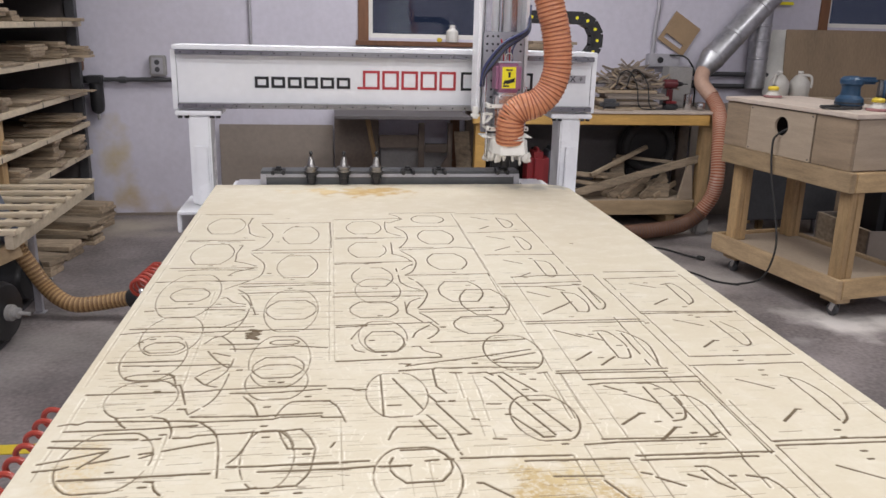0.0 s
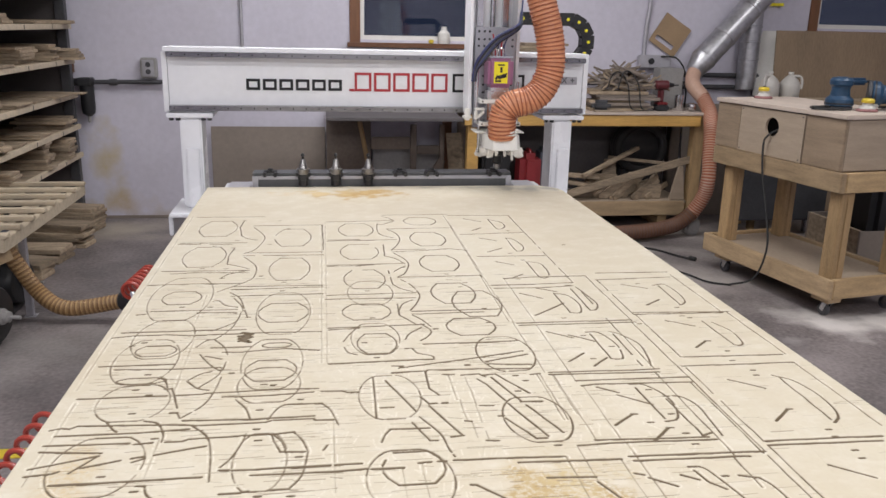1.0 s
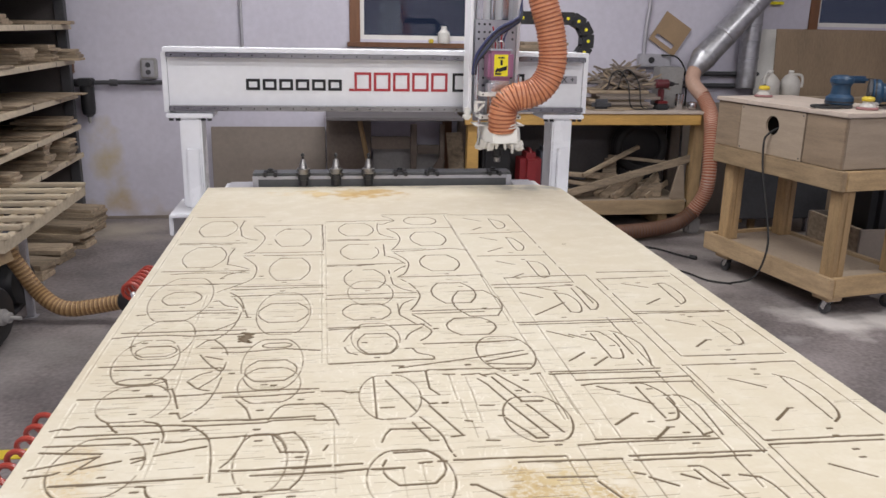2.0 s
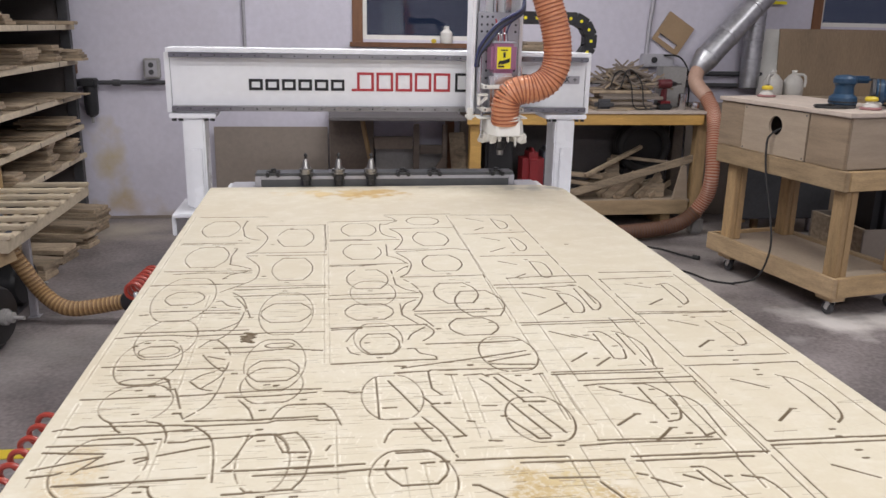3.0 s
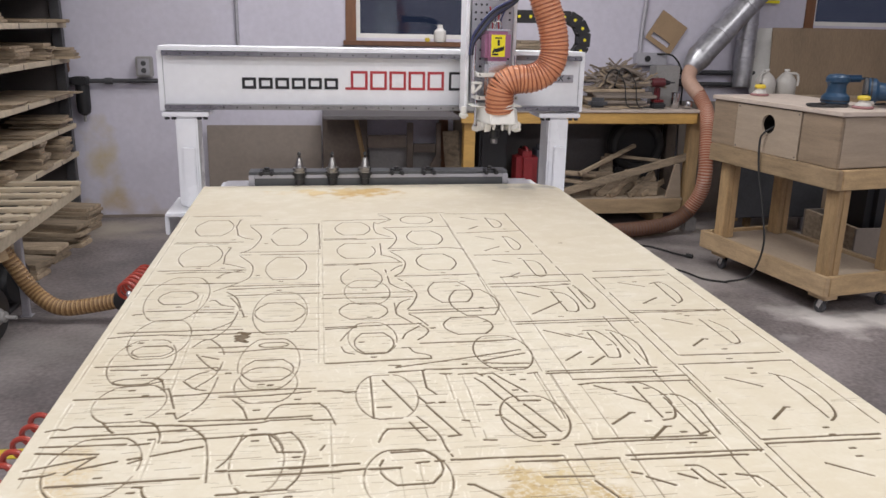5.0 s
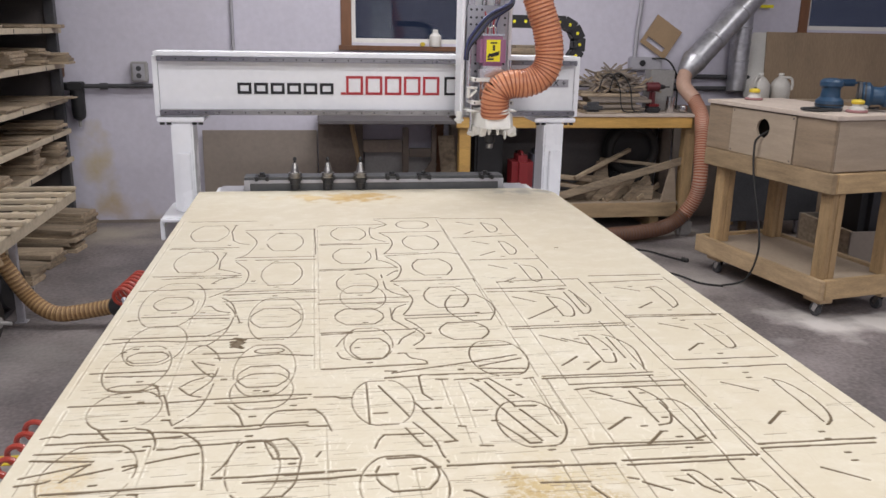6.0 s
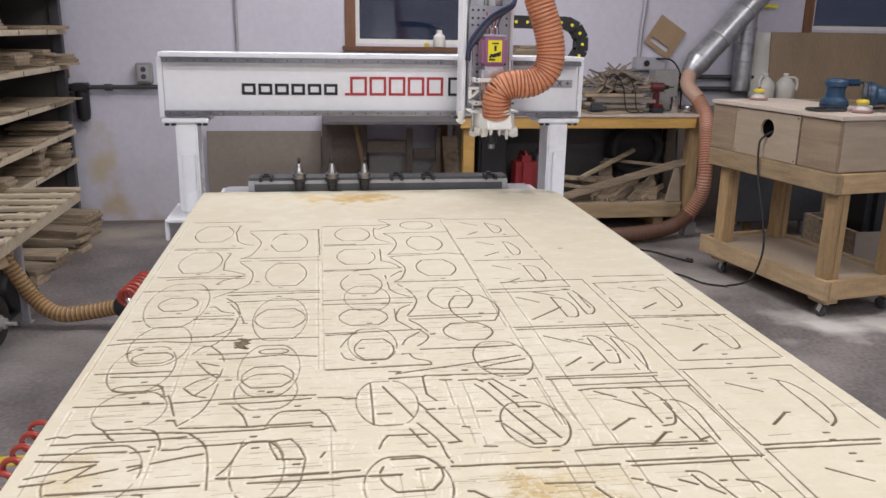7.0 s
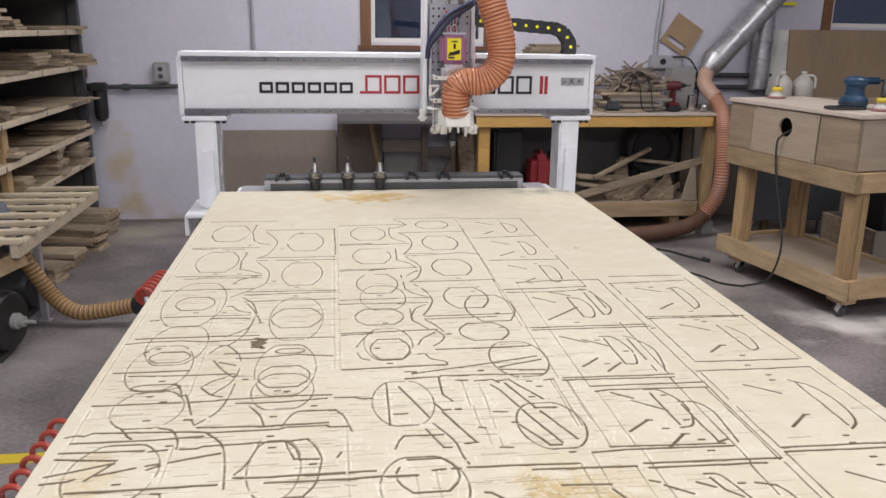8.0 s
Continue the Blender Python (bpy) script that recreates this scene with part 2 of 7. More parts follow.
def frames_along(pts):
    out, up = [], Vector((0.03, -1, 0.02)).normalized()
    for i, p in enumerate(pts):
        d = (pts[min(i + 1, len(pts) - 1)] - pts[max(i - 1, 0)]).normalized()
        s = d.cross(up)
        s = s.normalized() if s.length > 1e-3 else Vector((1, 0, 0))
        up = s.cross(d).normalized()
        m = Matrix((s, d.cross(s), d)).transposed().to_4x4()
        m.translation = p
        out.append(m)
    return out


def tube(bm, pts, r, steps=30, n=10, index=0, ribs=0.0, rib_index=None):
    """A round cable or hose along pts; ribs: how far every other ring stands out."""
    ring_m = frames_along(spline(pts, steps))
    b = bmesh.new()
    rings = []
    for k, m in enumerate(ring_m):
        q = r + (ribs if k % 2 else 0)
        rings.append([b.verts.new(m @ Vector((q * math.cos(i * math.tau / n), q * math.sin(i * math.tau / n), 0))) for i in range(n)])
    marks = []
    for k, (lo, hi) in enumerate(zip(rings, rings[1:])):
        for i in range(n):
            f = b.faces.new((lo[i], lo[(i + 1) % n], hi[(i + 1) % n], hi[i]))
            marks.append((f, k))
    b.faces.new(rings[0][::-1])
    b.faces.new(rings[-1])
    me = bpy.data.meshes.new("scratch")
    for f in b.faces:
        f.material_index = index
    if rib_index is not None:
        for f, k in marks:
            f.material_index = rib_index if k % 4 in (1, 2) else index
    b.normal_update()
    b.to_mesh(me)
    b.free()
    bm.from_mesh(me)
    bpy.data.meshes.remove(me)
    return bm


def B():
    return bmesh.new()


# ---------------------------------------------------------------- the room
X0, X1, Y0, Y1 = -3.3, 7.0, -7.5, 3.15
WIN = [(0.025, 0.95, 1.46, 2.5), (4.0, 5.1, 1.63, 2.6)]


def room():
    bm = B()
    box(bm, X0 - 0.2, X1 + 0.2, Y0 - 0.2, Y1 + 0.2, -0.15, 0, 0)
    solo("floor", bm, M_FLOOR, "stained grey concrete workshop floor with pale sawdust", "floor", kind="structure")
    bm = B()
    box(bm, X0 - 0.2, X1 + 0.2, Y0 - 0.2, Y1 + 0.2, CEIL, CEIL + 0.1, 0)
    solo("ceiling", bm, M_CEIL, "plain off-white workshop ceiling", "ceiling", kind="structure")
    # back wall, built round its two window openings
    bm = B()
    edges = [X0 - 0.2] + [v for w in WIN for v in w[:2]] + [X1 + 0.2]
    for i in range(0, len(edges), 2):
        box(bm, edges[i], edges[i + 1], Y1, Y1 + 0.15, 0, CEIL, 0)
    for a, b, lo, hi in WIN:
        box(bm, a, b, Y1, Y1 + 0.15, 0, lo, 0)
        box(bm, a, b, Y1, Y1 + 0.15, hi, CEIL, 0)
    solo("wall_north", bm, M_WALL, "off-white painted workshop wall with scuffs and rust stains", "wall", kind="structure")
    bm = B()
    box(bm, X0, X1, Y1 - 0.012, Y1 - 0.002, 0, 0.022, 0.002)
    solo("baseboard", bm, M_HARDBOARD, "thin brown strip along the foot of the wall", "baseboard", kind="structure")
    for name, d in (("wall_west", (X0 - 0.15, X0, Y0, Y1)), ("wall_east", (X1, X1 + 0.15, Y0, Y1)), ("wall_south", (X0 - 0.15, X1 + 0.15, Y0 - 0.15, Y0))):
        bm = B()
        box(bm, *d, 0, CEIL, 0)
        solo(name, bm, M_WALL, "plain off-white painted workshop wall", "wall", kind="structure")


def window(i, a, b, lo, hi):
    w = thing(f"window_{i}", "dark night window with stained wood trim and a white sash", "window", ((a + b) / 2, Y1, lo), kind="structure")
    t, y = 0.085, Y1
    bm = B()
    box(bm, a - t, a, y - 0.02, y - 0.002, lo - 0.05, hi + t)
    box(bm, b, b + t, y - 0.02, y - 0.002, lo - 0.05, hi + t)
    box(bm, a, b, y - 0.02, y - 0.002, hi, hi + t)
    part("window_trim", bm, M_DARKWOOD, w, "dark stained wooden trim")
    bm = B()
    box(bm, a - t - 0.02, b + t + 0.02, y - 0.06, y - 0.002, lo - 0.06, lo - 0.022)
    part("window_sill", bm, M_DARKWOOD, w, "dark stained wooden sill")
    bm = B()
    s = 0.034
    for d in ((a, a + s, lo, hi), (b - s, b, lo, hi), (a + s, b - s, lo - 0.02, lo + s), (a + s, b - s, hi - s, hi)):
        box(bm, d[0], d[1], y + 0.02, y + 0.07, d[2], d[3])
    part("sash", bm, M_MILK, w, "white sash")
    bm = B()
    box(bm, a + s, b - s, y + 0.04, y + 0.046, lo + s, hi - s, 0)
    g = part("pane", bm, M_GLASS, w)
    g.visible_shadow = False


def ceiling_light(x, y):
    lamp = thing("ceiling_light", "white fluorescent ceiling light with a lit diffuser", "ceiling light", (x, y, CEIL - 0.1), group="ceiling lights")
    bm = B()
    box(bm, x - 0.62, x + 0.62, y - 0.15, y + 0.15, CEIL - 0.07, CEIL - 0.002)
    part("housing", bm, M_WHITE, lamp)
    bm = B()
    box(bm, x - 0.6, x + 0.6, y - 0.13, y + 0.13, CEIL - 0.1, CEIL - 0.072, 0.01)
    part("diffuser", bm, M_TUBE, lamp)
    d = bpy.data.lights.new("tube_light", "AREA")
    d.shape, d.size, d.size_y = "RECTANGLE", 1.15, 0.22
    d.energy, d.color = LAMP_W * (1.72 if y < -4 else 0.82), (0.985, 0.98, 1.0)
    new("tube_light", d).location = (x, y, CEIL - 0.11)


LAMP_W = 38
room()
for i, w in enumerate(WIN):
    window(i + 1, *w)
for x, y in LAMPS:
    ceiling_light(x, y)


# ---------------------------------------------------------------- the router table
BX, BZ, BY0, BY1 = 0.792, 0.87, -3.1, 0.0


class Cuts:
    """A height map of the sacrificial board, into which grooves are cut."""

    def __init__(self):
        self.x = np.linspace(-BX, BX, 900)
        ys, y = [BY0], BY0
        while y < BY1 - 0.001:
            step = 0.02 if y < -2.62 else 0.0017 + 0.0011 * (y + 2.62) if y < -0.52 else 0.01
            y = min(y + step, BY1)
            ys.append(y)
        self.y = np.array(ys)
        self.z = np.zeros((len(ys), 900))
        self.burr = np.zeros_like(self.z)
        self.rng = np.random.default_rng(5)

    def seg(self, a, b, depth=0.003, half=0.0012, torn=0.0):
        """A straight cut; torn: how far fibres stand up beside it."""
        (ax, ay), (bx, by) = a, b
        pad = half + 0.007
        i0, i1 = np.searchsorted(self.x, (min(ax, bx) - pad, max(ax, bx) + pad))
        j0, j1 = np.searchsorted(self.y, (min(ay, by) - pad, max(ay, by) + pad))
        if i0 >= i1 or j0 >= j1:
            return
        gx, gy = np.meshgrid(self.x[i0:i1], self.y[j0:j1])
        dx, dy = bx - ax, by - ay
        L2 = dx * dx + dy * dy + 1e-12
        t = np.clip(((gx - ax) * dx + (gy - ay) * dy) / L2, 0, 1)
        d = np.hypot(gx - ax - t * dx, gy - ay - t * dy)
        cut = -depth * np.clip((half + 0.0015 - d) / 0.0024, 0, 1)
        self.z[j0:j1, i0:i1] = np.minimum(self.z[j0:j1, i0:i1], cut)
        if torn > 0:
            lip = torn * np.clip(1 - np.abs(d - half - 0.0034) / 0.0026, 0, 1)
            self.burr[j0:j1, i0:i1] = np.maximum(self.burr[j0:j1, i0:i1], lip)

    def line(self, pts, depth=0.003, half=0.0012, worn=0.5):
        """A run of cuts whose depth wanders, as on a board planed since."""
        for a, b in zip(pts, pts[1:]):
            across = abs(b[0] - a[0]) / (math.dist(a, b) + 1e-9)
            n = max(1, int(math.dist(a, b) / 0.03))
            shake = [self.rng.normal(0, 0.0005) for _ in range(n)] + [0.0]
            shake[0] = 0.0
            ux, uy = (b[0] - a[0]) / (math.dist(a, b) + 1e-9), (b[1] - a[1]) / (math.dist(a, b) + 1e-9)
            for k in range(n):
                p = (a[0] + (b[0] - a[0]) * k / n - uy * shake[k], a[1] + (b[1] - a[1]) * k / n + ux * shake[k])
                q = (a[0] + (b[0] - a[0]) * (k + 1) / n - uy * shake[k + 1], a[1] + (b[1] - a[1]) * (k + 1) / n + ux * shake[k + 1])
                # dust: lengthwise cuts made shallower for less painted shade, less so beyond the plates
                dust = max(0.0, min(1.0, (0.1 - p[0]) / 0.3)) * 0.38 * (1 - across ** 2)
                f = (1 - worn * self.rng.random()) * (1 - dust)
                if self.rng.random() > 0.05 * worn:
                    self.seg(p, q, depth * f, half * (0.8 + 0.72 * across) * (1 + 0.1 * max(0.0, 2.0 + p[1])), 0.0008 * max(0.0, self.rng.uniform(-0.25, 1) - 0.4 * across))

    def run(self, *pts):
        """A cut in straight stretches."""
        self.line(pts, depth=0.0042, half=0.0018, worn=0.4)

    def along(self, x, y0, y1, x1=None):
        """A cut that runs down the board, shallower so that less painted shade shows."""
        self.line([(x, y0), (x if x1 is None else x1, y1)], depth=0.002 if x < 0.3 else 0.0036, half=0.0013, worn=0.45)

    def curve(self, *pts):
        """A cut that bends smoothly through its points."""
        self.line([(p.x, p.y) for p in spline([(x, y, 0) for x, y in pts], 20)], depth=0.0038, half=0.0016, worn=0.4)

    def plate(self, x, y, w, h):
        """A long octagon with softened corners."""
        a, b = w / 2, h / 2
        pts = [(a * 0.98, b * 0.22), (a * 0.86, b * 0.55), (a * 0.55, b), (-a * 0.55, b), (-a * 0.86, b * 0.55), (-a * 0.98, b * 0.22)]
        pts += [(-u, -v) for u, v in pts]
        pts.append(pts[0])
        self.line([(x + u, y + v) for u, v in pts], depth=0.0038, half=0.0016, worn=0.4)

    def disc(self, x, y, w, h):
        """A round plate with flat ends."""
        a, b = w / 2, h / 2
        pts = [(x + a * math.cos(t), y + b * max(-1, min(1, 1.1 * math.sin(t)))) for t in np.linspace(0, math.tau, 37)]
        self.line(pts, depth=0.0034, half=0.0014, worn=0.5)

    def dot(self, x, y, r=0.004, depth=0.005):
        self.seg((x - r, y), (x + r, y), depth, r * 0.5)


def left_plates(c):
    """Far left plates and fins."""
    c.plate(-0.656, -0.756, 0.13, 0.223)
    c.plate(-0.656, -1.117, 0.13, 0.225)
    c.disc(-0.663, -1.511, 0.159, 0.349)
    c.plate(-0.661, -1.513, 0.101, 0.103)
    c.disc(-0.656, -1.801, 0.135, 0.238)
    c.plate(-0.659, -1.876, 0.089, 0.06)
    c.disc(-0.67, -1.929, 0.134, 0.239)
    c.plate(-0.658, -2.034, 0.098, 0.028)
    c.disc(-0.653, -2.132, 0.134, 0.156)
    c.disc(-0.662, -2.365, 0.149, 0.191)
    c.plate(-0.391, -0.895, 0.123, 0.229)
    c.plate(-0.389, -1.264, 0.121, 0.227)
    c.disc(-0.39, -1.646, 0.135, 0.306)
    c.plate(-0.39, -1.647, 0.127, 0.139)
    c.disc(-0.4, -1.963, 0.131, 0.269)
    c.plate(-0.401, -2.004, 0.109, 0.106)
    c.disc(-0.4, -2.075, 0.126, 0.167)
    c.plate(-0.395, -1.865, 0.066, 0.027)
    c.run((-0.753, -0.577), (-0.508, -0.581))
    c.run((-0.755, -0.949), (-0.513, -0.958))
    c.run((-0.758, -0.963), (-0.589, -0.975))
    c.run((-0.757, -1.266), (-0.509, -1.274))
    c.run((-0.761, -1.299), (-0.661, -1.285), (-0.507, -1.297))
    c.run((-0.77, -1.398), (-0.654, -1.393), (-0.517, -1.398))
    c.run((-0.721, -1.614), (-0.607, -1.615), (-0.509, -1.615))
    c.run((-0.604, -1.632), (-0.509, -1.64))
    c.run((-0.75, -1.636), (-0.732, -1.633))
    c.run((-0.758, -1.758), (-0.6, -1.758), (-0.475, -1.761))
    c.run((-0.772, -1.789), (-0.724, -1.779), (-0.654, -1.778), (-0.595, -1.791), (-0.531, -1.786), (-0.42, -1.785), (-0.296, -1.789))
    c.run((-0.54, -1.868), (-0.453, -1.869))
    c.run((-0.512, -1.897), (-0.475, -1.9), (-0.45, -1.896), (-0.376, -1.887), (-0.3, -1.904))
    c.run((-0.76, -1.953), (-0.606, -1.953))
    c.run((-0.724, -1.972), (-0.619, -1.979), (-0.509, -1.981))
    c.run((-0.761, -1.979), (-0.73, -1.977))
    c.run((-0.535, -0.722), (-0.292, -0.719), (-0.289, -1.065))
    c.run((-0.534, -1.082), (-0.293, -1.085))
    c.run((-0.536, -1.114), (-0.289, -1.119))
    c.run((-0.534, -1.427), (-0.293, -1.431))
    c.run((-0.539, -1.452), (-0.293, -1.447))
    c.run((-0.533, -1.51), (-0.452, -1.507), (-0.293, -1.506))
    c.along(-0.294, -0.719, -1.977)
    c.along(-0.282, -0.676, -1.978)
    c.along(-0.772, -0.558, -1.382)
    c.along(-0.774, -1.382, -2.071)
    c.along(-0.76, -2.126, -2.418)
    c.along(-0.599, -1.495, -1.709)
    c.along(-0.585, -1.819, -2.115)
    c.run((-0.576, -0.641), (-0.583, -0.744), (-0.566, -0.865))
    c.curve((-0.566, -0.865), (-0.54, -0.905), (-0.51, -0.922))
    c.curve((-0.533, -0.747), (-0.501, -0.83), (-0.486, -0.893), (-0.492, -0.967), (-0.51, -1.05), (-0.538, -1.088))
    c.run((-0.574, -1.025), (-0.583, -1.111), (-0.578, -1.204))
    c.curve((-0.578, -1.204), (-0.546, -1.225), (-0.51, -1.257))
    c.curve((-0.535, -1.127), (-0.497, -1.21), (-0.486, -1.27), (-0.491, -1.353), (-0.521, -1.403), (-0.575, -1.468))
    c.curve((-0.54, -1.476), (-0.51, -1.526), (-0.49, -1.616), (-0.478, -1.672))
    c.curve((-0.525, -1.525), (-0.501, -1.585), (-0.492, -1.629))
    c.curve((-0.576, -1.548), (-0.562, -1.544), (-0.54, -1.582), (-0.51, -1.597))
    c.curve((-0.496, -1.633), (-0.501, -1.698), (-0.524, -1.734), (-0.553, -1.762))
    c.curve((-0.575, -1.862), (-0.556, -1.822), (-0.54, -1.817), (-0.524, -1.79), (-0.506, -1.736), (-0.497, -1.658))
    c.curve((-0.54, -1.817), (-0.512, -1.867), (-0.5, -1.911))
    c.curve((-0.56, -1.905), (-0.546, -1.935), (-0.527, -1.97), (-0.504, -1.996), (-0.499, -1.952))
    c.run((-0.546, -1.916), (-0.51, -1.935))
    c.curve((-0.564, -2.038), (-0.545, -2.012), (-0.524, -2))
    c.curve((-0.567, -2.043), (-0.541, -2.08), (-0.518, -2.091))
    c.curve((-0.541, -2.08), (-0.509, -2.024), (-0.504, -1.981))
    c.curve((-0.554, -2.208), (-0.52, -2.158), (-0.506, -2.097), (-0.5, -2.03))
    c.run((-0.582, -1.346), (-0.565, -1.309), (-0.512, -1.274))


def left_near(c):
    """Near left plates with slanting slats."""
    c.run((-0.761, -2.107), (-0.596, -2.108))
    c.run((-0.575, -2.108), (-0.526, -2.108))
    c.run((-0.523, -2.105), (-0.356, -2.101), (-0.302, -2.104))
    c.run((-0.486, -2.124), (-0.405, -2.127), (-0.366, -2.124), (-0.311, -2.119))
    c.run((-0.294, -2.118), (-0.254, -2.119), (-0.243, -2.128), (-0.221, -2.128))
    c.run((-0.774, -2.232), (-0.757, -2.226), (-0.742, -2.23), (-0.73, -2.22), (-0.615, -2.228), (-0.545, -2.233), (-0.524, -2.239), (-0.397, -2.239), (-0.387, -2.234))
    c.run((-0.758, -2.255), (-0.614, -2.257), (-0.532, -2.251))
    c.run((-0.767, -2.288), (-0.626, -2.293))
    c.run((-0.615, -2.298), (-0.587, -2.295))
    c.run((-0.564, -2.295), (-0.537, -2.296), (-0.526, -2.289), (-0.502, -2.288), (-0.458, -2.288), (-0.429, -2.285))
    c.run((-0.767, -2.309), (-0.665, -2.323))
    c.run((-0.767, -2.365), (-0.729, -2.353), (-0.667, -2.332), (-0.7, -2.383))
    c.run((-0.766, -2.387), (-0.729, -2.383), (-0.718, -2.377))
    c.run((-0.685, -2.369), (-0.628, -2.351))
    c.run((-0.719, -2.418), (-0.629, -2.419), (-0.487, -2.418))
    c.run((-0.574, -2.339), (-0.494, -2.317))
    c.run((-0.61, -2.346), (-0.592, -2.342))
    c.run((-0.607, -2.359), (-0.589, -2.348))
    c.run((-0.547, -2.217), (-0.424, -2.225), (-0.308, -2.222))
    c.run((-0.382, -2.232), (-0.31, -2.233), (-0.304, -2.24), (-0.273, -2.241))
    c.run((-0.46, -2.4), (-0.446, -2.401))
    c.run((-0.439, -2.402), (-0.364, -2.403), (-0.28, -2.403))
    c.run((-0.271, -2.403), (-0.228, -2.403))
    c.run((-0.408, -2.421), (-0.271, -2.424), (-0.22, -2.421))
    c.run((-0.211, -2.423), (-0.159, -2.424))
    c.along(-0.161, -2.424, -2.515)
    c.along(-0.126, -2.409, -2.519)
    c.run((-0.452, -2.471), (-0.422, -2.471), (-0.409, -2.468))
    c.curve((-0.393, -2.229), (-0.379, -2.189), (-0.364, -2.171), (-0.332, -2.169))
    c.run((-0.364, -2.171), (-0.294, -2.171))
    c.curve((-0.294, -2.171), (-0.278, -2.199), (-0.268, -2.241), (-0.263, -2.264))
    c.run((-0.424, -2.286), (-0.379, -2.286), (-0.344, -2.281))
    c.curve((-0.344, -2.281), (-0.329, -2.31), (-0.321, -2.337), (-0.317, -2.355))
    c.curve((-0.383, -2.284), (-0.376, -2.315), (-0.364, -2.35))
    c.run((-0.364, -2.35), (-0.323, -2.354))
    c.curve((-0.377, -2.291), (-0.363, -2.316), (-0.354, -2.357))
    c.disc(-0.397, -2.376, 0.09, 0.188)
    c.run((-0.372, -2.468), (-0.346, -2.468))
    c.curve((-0.346, -2.468), (-0.326, -2.428), (-0.317, -2.355))
    c.curve((-0.616, -2.212), (-0.591, -2.224), (-0.574, -2.264), (-0.571, -2.295))
    c.curve((-0.529, -2.237), (-0.496, -2.282), (-0.482, -2.343), (-0.473, -2.433))
    c.along(-0.577, -2.285, -2.42)
    c.curve((-0.46, -2.139), (-0.438, -2.178), (-0.426, -2.221))
    c.curve((-0.461, -2.391), (-0.446, -2.362), (-0.432, -2.309), (-0.428, -2.279))
    c.curve((-0.683, -2.21), (-0.667, -2.237), (-0.657, -2.249))
    c.along(-0.272, -2.241, -2.487)
    c.run((-0.604, -2.079), (-0.591, -2.075), (-0.566, -2.165))
    c.curve((-0.624, -2.015), (-0.607, -2.047), (-0.597, -2.088))
    c.run((-0.575, -2.183), (-0.563, -2.184), (-0.554, -2.208))
    c.run((-0.584, -2.434), (-0.572, -2.435))
    c.curve((-0.572, -2.435), (-0.565, -2.458), (-0.553, -2.475))
    c.run((-0.291, -2.352), (-0.284, -2.335))


